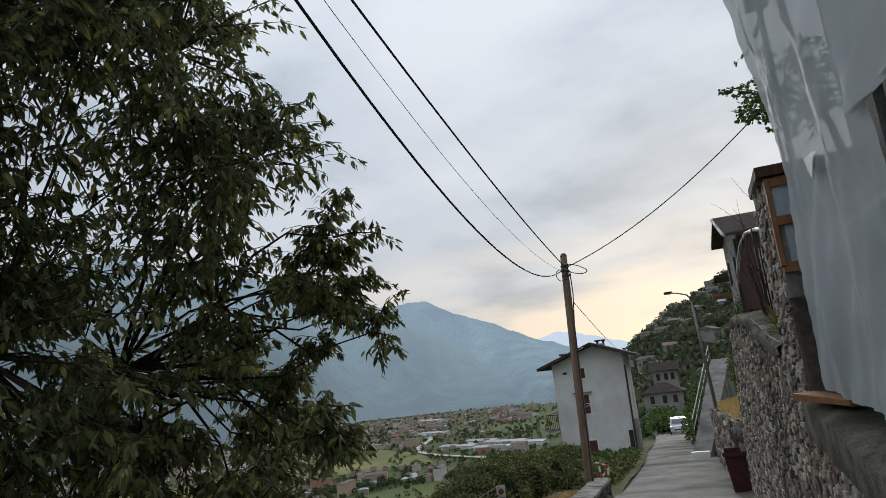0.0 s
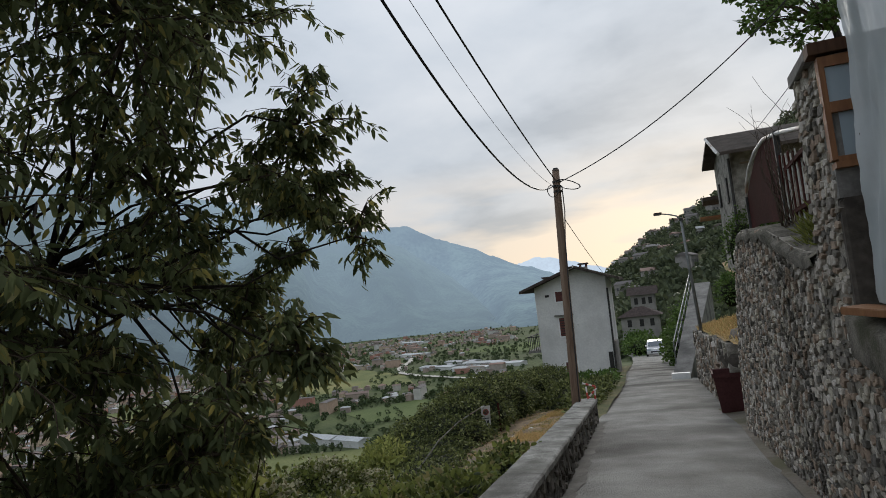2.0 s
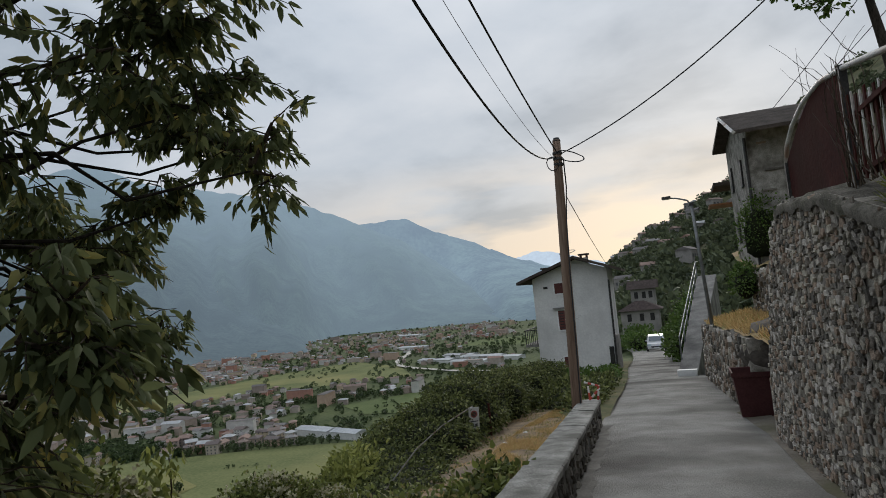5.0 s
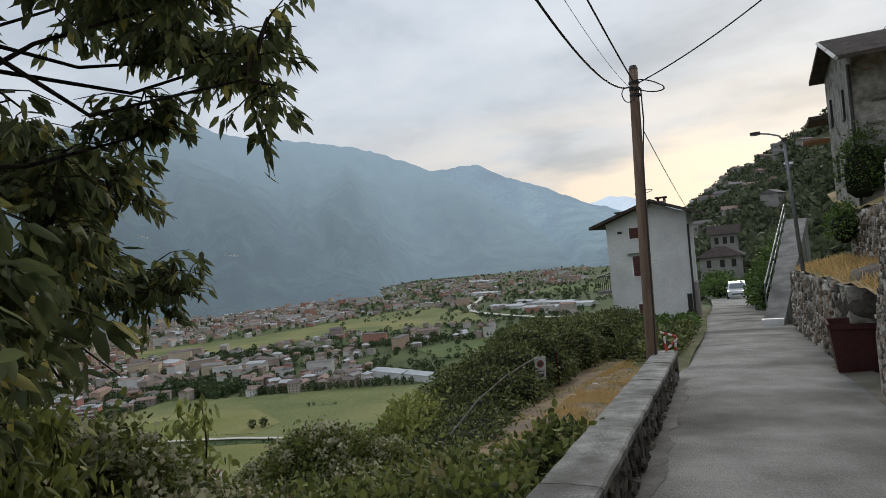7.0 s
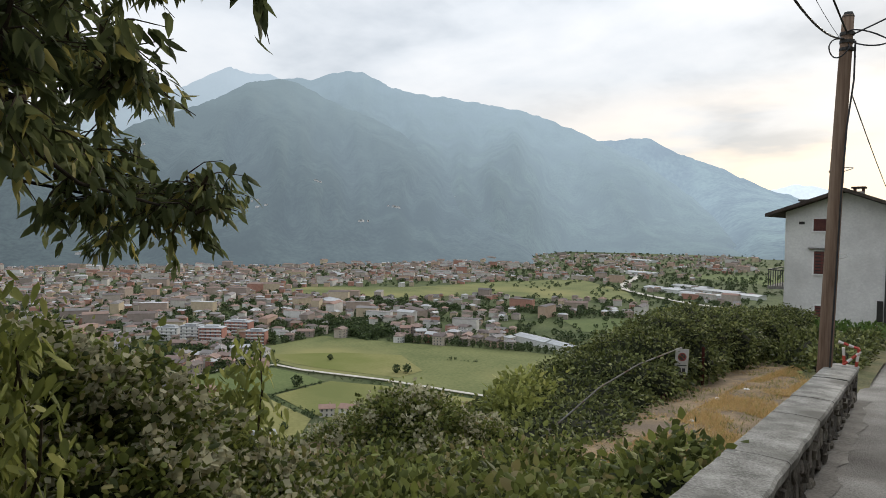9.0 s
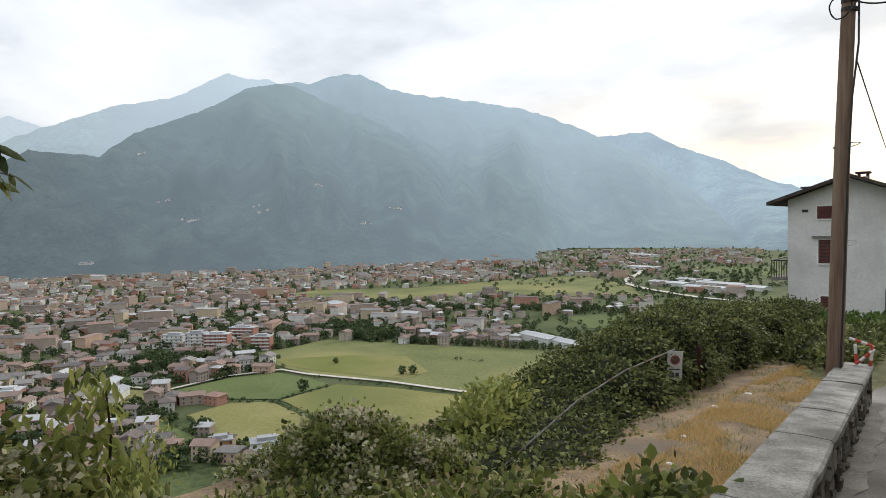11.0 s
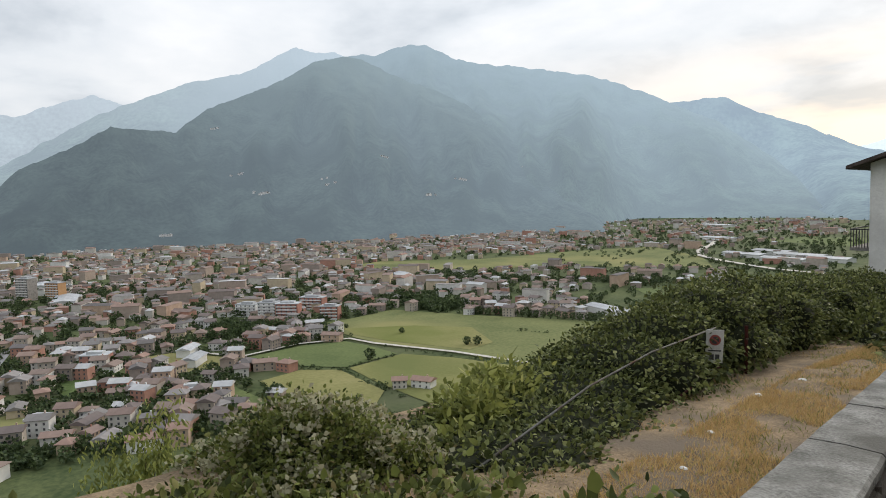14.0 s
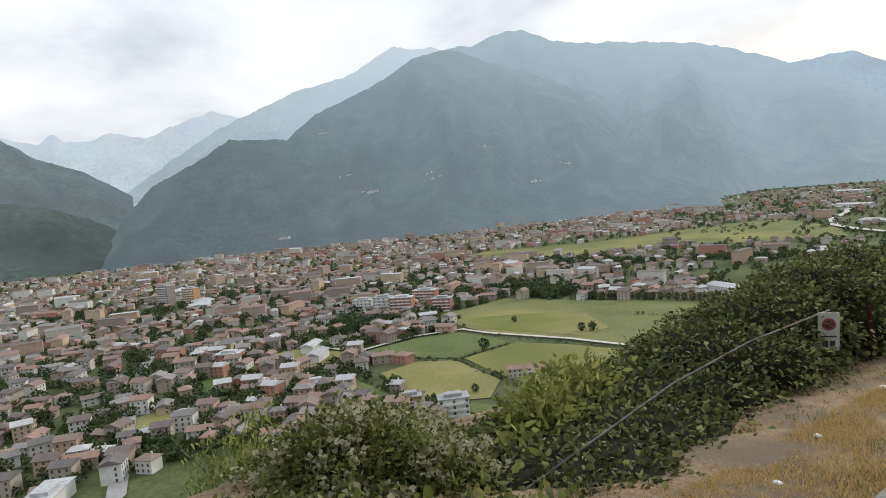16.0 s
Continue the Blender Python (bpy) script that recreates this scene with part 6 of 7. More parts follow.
for i in range(46):
    wq.append((i % 8 * 0.8 + 2.3 + random.random() * 0.3, 1.9 + (i // 8) * 0.62 + random.random() * 0.2))
b = Build()
for x, z in wq:
    b.box((x, 26.64 - 0.043 * (x - 2.1), z), (x + 0.25 + 0.35 * random.random(), 26.75, z + 0.05))
wpart("stone_course", b, M["stone"], stone, "rough stones showing through the plaster")

# two houses further down the lane
for hx, hy, w, h, zz, lab in ((-5.9, 95, 2.3, 3.7, -5.7, "grey house with a pyramid roof beyond the bend"), (-5.9, 105, 1.6, 6.4, -5.9, "narrow pale house with a gabled roof")):
    root = empty("lane_house", (hx, hy, zz), lab, "house", "houses beyond the bend")
    wall, wf, roof, rf = house_shape(w, 2, h, 0.42, h < 5, 0.5)
    b = Build(); b.v, b.f = list(wall), list(wf)
    part("wall", b, M["render_grey"], root)
    b = Build(); b.v, b.f = list(roof), list(rf)
    part("roof", b, M["roof_dark"], root)
    for u in (-0.55, 0.1, 0.65):
        for z in ((2.3,) if h < 5 else (2.3, 5.0)):
            part("window", Build().box((u * w - 0.25, -2.06, z), (u * w + 0.25, -1.95, z + 0.9)), M["pane_dark"], root)

# low hedge wall and bank on the valley side beyond the parapet
strip("bank", [18.6 + 0.8 * i for i in range(40)], lambda y: lerp_table(y, LANE_L) - 5, lambda y: lerp_table(y, LANE_L) + 0.05, lambda x, y: road_z(y) - 0.10 + 0.12 * min((y - 18.6) / 2.5, 1) - 0.16 * max(lerp_table(y, LANE_L) - 0.7 - x, 0), 10, M["bank_grass"], "grassy bank on the valley side of the lane", "bank", 0.06)


# ---------- car ----------
def car(at, turn):
    root = empty("car", at, "white hatchback car coming up the lane", "car")
    root.rotation_euler = (0, 0, radians(turn))
    w = 0.80
    side = [(-1.95, 0.35), (-2.0, 0.62), (-1.9, 0.82), (-1.05, 0.95), (-0.45, 1.42), (0.9, 1.48), (1.6, 1.36), (1.95, 0.9), (2.0, 0.4)]
    b = Build()
    for x, k in ((-w, 0.0), (w, 0.0)):
        for y, z in side:
            tuck = 0.14 * max(z - 0.9, 0) / 0.5
            b.v.append((x * (1 - tuck), y, z))
    n = len(side)
    b.f = [tuple(range(n)), tuple(n + i for i in reversed(range(n)))] + [(i, n + i, n + i + 1, i + 1) for i in range(n - 1)] + [(n - 1, 2 * n - 1, n, 0)]
    body = part("body", b, M["car_white"], root)
    part("windscreen", Build().poly([(-0.66, -1.05, 1.0), (0.66, -1.05, 1.0), (0.58, -0.56, 1.38), (-0.58, -0.56, 1.38)]), M["glass"], root)
    for s in (-1, 1):
        part("side_window", Build().box((s * 0.80 - 0.02, -0.6, 1.0), (s * 0.80 + 0.03, 1.4, 1.34)), M["glass"], root)
        part("headlight", Build().box((s * 0.62 - 0.17, -2.0, 0.66), (s * 0.62 + 0.17, -1.9, 0.80), None, 0.02), M["glass_blue"], root)
        part("mirror", Build().box((s * 0.86 - 0.08, -0.75, 0.98), (s * 0.86 + 0.08, -0.63, 1.10), None, 0.02), M["car_white"], root)
        for y in (-1.25, 1.25):
            wheel = part("wheel", Build().tube([(s * 0.72, y, 0.31), (s * 0.88, y, 0.31)], 0.31, n=18), M["rubber"], root)
            part("rim", Build().tube([(s * 0.875, y, 0.31), (s * 0.90, y, 0.31)], 0.19, n=14), M["metal_grey"], wheel)
    part("grille", Build().box((-0.45, -2.03, 0.48), (0.45, -1.96, 0.62)), M["ink"], root)
    part("number_plate", Build().box((-0.26, -2.05, 0.40), (0.26, -2.02, 0.50)), M["white_paint"], root)
    return root


car((-3.35, 73, road_z(73) + 0.02), 3)

# ---------- utility pole and cables ----------
pole = empty("utility_pole", (-1.98, 18.0, road_z(18) - 0.1), "weathered wooden utility pole leaning slightly, with coiled cables", "utility pole")
wpart("pole_shaft", Build().tube([(-2.0, 18.0, -1.1), (-1.95, 18, -0.2), (-1.88, 18, 2.2), (-1.83, 18, 3.6), (-1.80, 18, 4.36)], 0.098, 0.070, 14), M["wood_pole"], pole, "", True)
wpart("pole_cap", Build().tube([(-1.80, 18, 4.34), (-1.80, 18, 4.40)], 0.075, 0.05, 12), M["metal_dark"], pole)
for z in (4.12, 4.02, 3.92):
    wpart("clamp", Build().tube([(-1.808, 18, z - 0.02), (-1.807, 18, z + 0.02)], 0.088, n=12), M["metal_dark"], pole, "dark steel clamp band")
def ring(c, r, tall, lean, seed):
    rnd = random.Random(seed)
    return [(c[0] + r * math.cos(t) * (1 + 0.1 * rnd.random()), c[1] + 0.05 * math.sin(2 * t), c[2] + tall * math.sin(t) + lean * math.cos(t)) for t in [2 * math.pi * i / 22 for i in range(23)]]
wpart("cable_coil", Build().tube(ring((-1.58, 17.95, 4.02), 0.22, 0.09, -0.08, 1), 0.010, n=6), M["cable"], pole, "loop of spare black cable")
wpart("cable_coil", Build().tube(ring((-1.88, 17.9, 3.93), 0.11, 0.12, 0, 4), 0.009, n=6), M["cable"], pole, "loop of spare black cable")
wpart("riser_cable", Build().tube([(-1.70, 17.92, 4.0), (-1.70, 17.9, 3.5), (-1.76, 17.88, 2.9), (-1.80, 17.87, 2.0), (-1.84, 17.86, 0.6), (-1.88, 17.86, -0.6)], 0.012, n=6), M["cable"], pole)
for z in (2.35, 1.2):
    wpart("wire_tie", Build().tube(ring((-1.88 + 0.02 * z, 18, z), 0.13, 0.03, 0.02, int(z * 10)), 0.006, n=5), M["pipe_white"], pole)


def wire(name, a, b_, sag, r, label):
    pts = []
    for i in range(41):
        u = i / 40
        p = Vector(a).lerp(Vector(b_), u)
        pts.append((p.x, p.y, p.z - 4 * sag * u * (1 - u)))
    thing(name, Build().tube(pts, r, n=6, cap=False), M["cable"], label, "cable")


wire("overhead_cable", (-1.84, 17.95, 4.06), (-0.645, -0.25, 7.45), 1.93, 0.0115, "thick black overhead cable sagging from the pole")
wire("overhead_cable", (-1.80, 17.95, 4.12), (-0.877, -0.45, 6.383), 0.41, 0.0115, "thick black overhead cable running back along the lane")
wire("overhead_cable", (-1.76, 18.0, 4.1), (4.5, 14.7, 7.74), 0.61, 0.010, "black overhead cable crossing the lane to the hillside")
wire("thin_wire", (-1.74, 18.0, 3.35), (-3.25, 40.6, 2.05), 0.12, 0.008, "thin wire from the pole to the white house")
wire("thin_wire", (-1.85, 17.95, 4.02), (-0.85, -0.3, 7.05), 1.1, 0.0032, "thin grey wire beside the thick cable")
wire("thin_wire", (3.2, 29, 6.6), (7.2, 16, 10.5), 0.2, 0.01, "thin wire above the stone house roof")
wire("thin_wire", (4.0, 29, 6.6), (8.2, 16, 10.3), 0.2, 0.01, "thin wire above the stone house roof")

# striped plastic barrier tape at the pole's foot
tape = empty("barrier_tape", (-1.75, 18.3, -0.2), "tattered red and white barrier tape tied by the pole", "tape")
for i, (a, c) in enumerate((((-1.86, 18.4, 0.02), (-1.62, 18.45, -0.06)), ((-1.62, 18.45, -0.06), (-1.66, 18.45, -0.42)), ((-1.80, 18.42, -0.06), (-1.78, 18.44, -0.5)), ((-1.80, 18.42, -0.3), (-1.60, 18.45, -0.1)))):
    a, c = Vector(a), Vector(c)
    for j in range(4):
        p, q = a.lerp(c, j / 4), a.lerp(c, (j + 1) / 4)
        wpart("stripe", Build().tube([tuple(p), tuple(q)], 0.022, 0.018, 5), M["tape_red"] if (i + j) % 2 else M["tape_white"], tape)


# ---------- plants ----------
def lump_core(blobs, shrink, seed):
    """Lumpy balls joined inside a bush, coloured near black as the shade between leaves."""
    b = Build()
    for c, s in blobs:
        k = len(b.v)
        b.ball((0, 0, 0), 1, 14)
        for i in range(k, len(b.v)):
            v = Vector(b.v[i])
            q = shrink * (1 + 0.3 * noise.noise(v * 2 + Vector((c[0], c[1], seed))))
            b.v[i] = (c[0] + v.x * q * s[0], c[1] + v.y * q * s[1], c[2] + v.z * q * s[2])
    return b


def bush(name, blobs, count, size, leaf, shape, faces, label, category, seed, droop=0.0, core=True, flowers=0, spread=0.18, shrink=0.76):
    """A leafy mass over several rounded lumps."""
    r = np.random.default_rng(seed)
    c0 = Vector(blobs[0][0])
    root = empty(name, c0, label, category)
    vol = np.array([s[0] * s[1] + s[0] * s[2] + s[1] * s[2] for _, s in blobs])
    who = r.choice(len(blobs), count, p=vol / vol.sum())
    cs, ss = np.array([c for c, _ in blobs])[who], np.array([s for _, s in blobs])[who]
    d = r.normal(size=(count, 3)); d /= np.linalg.norm(d, axis=1, keepdims=True)
    d[:, 2] = np.where(d[:, 2] < -0.5, -d[:, 2], d[:, 2])
    lump = np.array([1 + 0.25 * noise.noise((a[0] * 2 + e[0], a[1] * 2 + e[1], a[2] * 2 + seed)) for a, e in zip(d, cs)])
    p = cs + d * ss * (lump * (1 + spread * r.normal(size=count)))[:, None]
    way = d + r.normal(size=(count, 3)) * 0.7 + np.array([0, 0, -droop])
    v = leaves(p, way, size * (0.6 + 0.8 * r.random(count)), shape, r, 0.9)
    wpart("leaves", cloud_mesh("leaves", v, faces, count, leaf), leaf, root)
    # added solid core whose dark colour paints the shade deep among the leaves
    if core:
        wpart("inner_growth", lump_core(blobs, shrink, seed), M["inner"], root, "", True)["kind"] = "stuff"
    if flowers:
        who = r.choice(len(blobs), flowers, p=vol / vol.sum())
        cs, ss = np.array([c for c, _ in blobs])[who], np.array([s for _, s in blobs])[who]
        d = r.normal(size=(flowers, 3)); d[:, 2] = np.abs(d[:, 2]) + 0.2
        d /= np.linalg.norm(d, axis=1, keepdims=True)
        c = cs + d * ss * 1.16
        n = 22
        q = np.repeat(c, n, 0) + r.normal(size=(flowers * n, 3)) * 0.034
        w = r.normal(size=(flowers * n, 3)) + np.repeat(d, n, 0) * 0.5
        v = leaves(q, w, 0.030 + 0.022 * r.random(flowers * n), TUFT, r)
        wpart("seed_fluff", cloud_mesh("seed_fluff", v, TUFT_F, flowers * n, M["flower"]), M["flower"], root, "fluffy cream seed heads")["kind"] = "stuff"
    return root


# the long ivy and laurel hedge behind the verge
hedge_line = [(-3.55, 13.6), (-3.9, 14.6), (-4.15, 15.6), (-4.3, 16.6), (-4.4, 17.6), (-4.4, 18.6), (-4.45, 19.8), (-4.45, 21.0), (-4.5, 22.4), (-4.6, 23.8), (-4.6, 25.4), (-4.7, 27.0), (-4.8, 28.8)]
hedge_top = [(13.6, -0.30), (14.6, -0.33), (15.6, -0.30), (16.5, -0.12), (17.6, 0.12), (19.2, 0.30), (21, 0.05), (23.4, -0.15), (26.5, -0.42), (29, -0.6)]
blobs = []
for i, (x, y) in enumerate(hedge_line):
    top = lerp_table(y, hedge_top) - 0.12
    base = road_z(y) - 0.3
    h = (top - base) / 2
    blobs.append(((x, y, base + h * 0.95), (0.75 + 0.1 * (i % 2), 0.85, h * 1.02)))
    blobs.append(((x - 0.7, y + 0.3, base + h * 0.3), (0.75, 0.9, h * 0.9)))
bush("hedge", blobs, 105000, 0.050, M["leaf_ivy"], BROAD, BROAD_F, "long dense ivy and laurel hedge behind the dry verge", "hedge", 3, 0.5, True, 0, 0.07, 0.9)
bush("hedge", [((-3.3, 30.5, -1.85), (0.6, 1.4, 0.35)), ((-3.3, 33.0, -2.05), (0.5, 1.6, 0.35)), ((-4.2, 31.5, -1.95), (1.0, 1.8, 0.45)), ((-3.7, 36.0, -2.3), (0.5, 1.8, 0.35)), ((-5.5, 33.5, -2.2), (1.2, 2.0, 0.5))], 5000, 0.12, M["leaf_shrub"], BROAD, BROAD_F, "clipped green hedge in front of the white house", "hedge", 8)
bush("hedge", [((-2.55, 22.6, -1.05), (0.45, 1.6, 0.34)), ((-2.75, 25.2, -1.28), (0.45, 1.6, 0.34)), ((-2.85, 28.0, -1.5), (0.45, 1.6, 0.32)), ((-3.4, 24.0, -1.2), (0.6, 2.2, 0.4))], 6500, 0.08, M["leaf_ivy"], BROAD, BROAD_F, "low dark hedge at the lane's edge", "hedge", 12)
bush("bramble_patch", [((-1.95, 9.4, -0.1), (0.5, 0.9, 0.30)), ((-2.1, 11.0, -0.25), (0.6, 0.95, 0.32)), ((-1.95, 12.2, -0.42), (0.4, 0.5, 0.26)), ((-3.0, 10.4, -0.38), (0.7, 1.0, 0.40)), ((-2.9, 12.0, -0.58), (0.70, 0.95, 0.38)), ((-3.9, 11.4, -0.72), (0.8, 0.95, 0.42)), ((-2.4, 10.2, -0.22), (0.6, 0.9, 0.34)), ((-2.0, 7.8, 0.05), (0.5, 0.9, 0.3)), ((-3.1, 8.6, -0.1), (0.7, 1.0, 0.4)), ((-1.72, 10.2, 0.0), (0.36, 0.8, 0.32)), ((-1.75, 11.8, -0.12), (0.36, 0.8, 0.32))],
     34000, 0.062, M["leaf_bramble"], BROAD, BROAD_F, "green brambles and ivy spilling over the parapet", "brambles", 17, 0.1, True, 0, 0.16)
bush("seed_head_bush", [((-4.5, 12.5, -0.56), (0.6, 0.55, 0.46)), ((-4.1, 12.9, -0.78), (0.5, 0.6, 0.42)), ((-5.0, 13.1, -0.85), (0.6, 0.6, 0.46)), ((-5.2, 12.4, -0.88), (0.5, 0.5, 0.42)), ((-3.9, 12.1, -0.75), (0.45, 0.45, 0.4)), ((-4.5, 11.7, -0.9), (0.5, 0.5, 0.4))], 42000, 0.037, M["leaf_bramble"], BROAD, BROAD_F, "climbing clematis with fluffy cream seed heads", "bush", 23, 0.2, True, 300, 0.14)
bush("seed_head_bush", [((-3.95, 9.0, 0.5), (0.52, 0.45, 0.5)), ((-3.7, 9.4, 0.38), (0.46, 0.4, 0.46)), ((-3.75, 9.75, 0.08), (0.42, 0.4, 0.4)), ((-3.3, 9.2, 0.1), (0.5, 0.5, 0.45)), ((-4.6, 9.3, 0.3), (0.6, 0.5, 0.55)), ((-3.6, 10.2, -0.22), (0.42, 0.42, 0.36)), ((-3.8, 8.4, 0.3), (0.6, 0.6, 0.65)), ((-3.1, 9.9, -0.3), (0.5, 0.5, 0.4))], 32000, 0.046, M["leaf_bramble"], BROAD, BROAD_F, "tangled bush with brownish fluffy seed heads under the tree", "bush", 29, 0.3, True, 380, 0.16)
bush("shrub", [((-4.4, 14.2, -0.74), (0.34, 0.36, 0.36)), ((-4.7, 14.9, -0.72), (0.36, 0.42, 0.36)), ((-4.05, 13.6, -0.9), (0.34, 0.36, 0.34))], 4200, 0.08, M["leaf_light"], LANCE * np.array([1.4, 1, 1]), LANCE_F, "light green feathery shrub in front of the hedge", "shrub", 31, 0.2, False, 0, 0.24)
bush("roadside_shrub", [((-0.2, 46, -2.4), (0.9, 1.6, 1.4)), ((-0.9, 52, -2.6), (0.8, 2.0, 1.3)), ((0.4, 50, -1.6), (1.2, 2.0, 1.9))], 5000, 0.18, M["leaf_shrub"], BROAD, BROAD_F, "bright green shrubs beside the lane at the bend", "shrub", 37)
bush("roadside_shrub", [((-5.2, 80, -4.9), (1.6, 3.0, 0.9)), ((-6.0, 88, -5.2), (1.6, 3.0, 1.4)), ((-3.0, 92, -6.3), (1.6, 3.0, 1.3))], 4000, 0.25, M["leaf_shrub"], BROAD, BROAD_F, "green garden shrubs below the grey house", "shrub", 41)
bush("wall_ivy", [((1.55, 26.0, 1.35), (0.35, 0.9, 0.5)), ((2.1, 26.6, 2.7), (0.5, 0.35, 0.9)), ((3.0, 26.5, 2.6), (0.7, 0.4, 0.8))], 3500, 0.07, M["leaf_shrub"], BROAD, BROAD_F, "green creeper on the terrace wall and house corner", "creeper", 43)
bush("grass_clump", [((1.62, 11.2, 2.12), (0.16, 0.3, 0.16))], 500, 0.16, M["green_grass"], BLADE, BLADE_F, "tuft of green grass by the fence", "grass", 47, -1.2, False)


def sapling(at, height, lean, count, seed, label, leaf, spread=0.22, size=1.0):
    """Thin stems with hanging narrow leaves."""
    r = np.random.default_rng(seed)
    root = empty("sapling", at, label, "sapling")
    stems, pts, ways = Build(), [], []
    for k in range(5):
        tip = Vector((lean[0] + r.normal() * spread, lean[1] + r.normal() * spread, height * (0.65 + 0.35 * r.random())))
        path = [Vector((0, 0, 0)).lerp(tip, u) + Vector((0.06 * math.sin(u * 5 + k), 0.06 * math.cos(u * 4 + k), 0)) for u in (0, 0.3, 0.6, 0.85, 1)]
        stems.tube([tuple(p) for p in path], 0.016, 0.004, 6)
        for i in range(count // 5):
            u = 0.3 + 0.72 * r.random() ** 0.8
            p = Vector((0, 0, 0)).lerp(tip, u) + Vector(r.normal(size=3) * spread * 0.7 * (1.15 - 0.5 * u))
            pts.append(tuple(p)); ways.append((r.normal() * 0.6, r.normal() * 0.6, -0.75))
    part("stem", stems, M["twig"], root)
    v = leaves(pts, ways, size * (0.075 + 0.04 * r.random(len(pts))), LANCE * np.array([1.1, 1, 1]), r, 0.6)
    part("leaves", cloud_mesh("leaves", v, LANCE_F, len(pts), leaf), leaf, root)
    return root


sapling((-3.88, 10.35, -1.0), 1.86, (0.0, 0.0), 1500, 5, "young light green sapling with hanging leaves", M["leaf_light"], 0.17)
sapling((-3.05, 8.6, -0.4), 2.0, (0.0, 0.05), 800, 9, "young light green sapling under the large tree", M["leaf_light"], 0.16)
sapling((-10.9, 13.2, -5.6), 3.9, (-0.1, 0.1), 3200, 11, "young bright green tree lower on the slope", M["leaf_light"], 0.42, 1.2)


CROWN = [((-1.95, 8.7, 2.75), (0.3, 0.2, 0.22), 5), ((-2.35, 8.75, 2.3), (0.22, 0.15, 0.16), 3), ((-1.8, 8.85, 2.45), (0.2, 0.15, 0.15), 3), ((-2.55, 8.5, 1.95), (0.3, 0.2, 0.2), 6), ((-1.55, 7.62, 1.70), (0.22, 0.2, 0.2), 7), ((-2.42, 9.15, 2.72), (0.30, 0.18, 0.14), 6), ((-2.25, 9.35, 2.74), (0.18, 0.15, 0.12), 3), ((-2.6, 8.8, 2.95), (0.32, 0.2, 0.2), 4), ((-2.05, 8.7, 3.28), (0.40, 0.26, 0.36), 9), ((-2.2, 8.5, 2.95), (0.35, 0.2, 0.2), 5),
         ((-3.36, 9.3, 1.68), (0.36, 0.15, 0.14), 6), ((-3.02, 9.45, 1.62), (0.26, 0.12, 0.12), 4), ((-3.3, 8.95, 1.76), (0.32, 0.2, 0.14), 4), ((-3.66, 9.1, 2.36), (0.34, 0.18, 0.2), 5), ((-3.4, 9.3, 2.22), (0.22, 0.12, 0.14), 4), ((-3.45, 8.85, 2.5), (0.32, 0.22, 0.2), 5), ((-2.75, 8.95, 2.14), (0.2, 0.15, 0.15), 3),
         ((-2.4, 8.25, 3.95), (0.50, 0.45, 0.80), 22), ((-2.6, 7.9, 2.75), (0.75, 0.5, 0.95), 20), ((-2.9, 7.9, 4.9), (0.8, 0.7, 1.0), 30), ((-2.7, 7.1, 4.9), (0.95, 0.9, 1.4), 46), ((-2.3, 7.4, 3.6), (0.6, 0.6, 0.8), 22), ((-2.3, 8.0, 1.55), (0.36, 0.26, 0.3), 8), ((-2.9, 7.45, 1.9), (0.65, 0.4, 0.6), 21),
         ((-3.0, 6.4, 2.4), (1.0, 0.9, 2.0), 80), ((-2.6, 7.1, 0.9), (0.7, 0.5, 0.75), 24), ((-2.1, 7.45, 1.25), (0.45, 0.3, 0.28), 13), ((-2.9, 7.6, 0.8), (0.8, 0.5, 0.6), 20), ((-3.6, 7.6, 2.6), (1.0, 0.7, 1.8), 24), ((-2.8, 6.0, 4.8), (1.0, 1.0, 1.4), 85), ((-3.2, 6.3, 0.3), (1.0, 0.8, 0.9), 85), ((-3.0, 5.4, 2.2), (0.8, 0.7, 1.8), 90)]


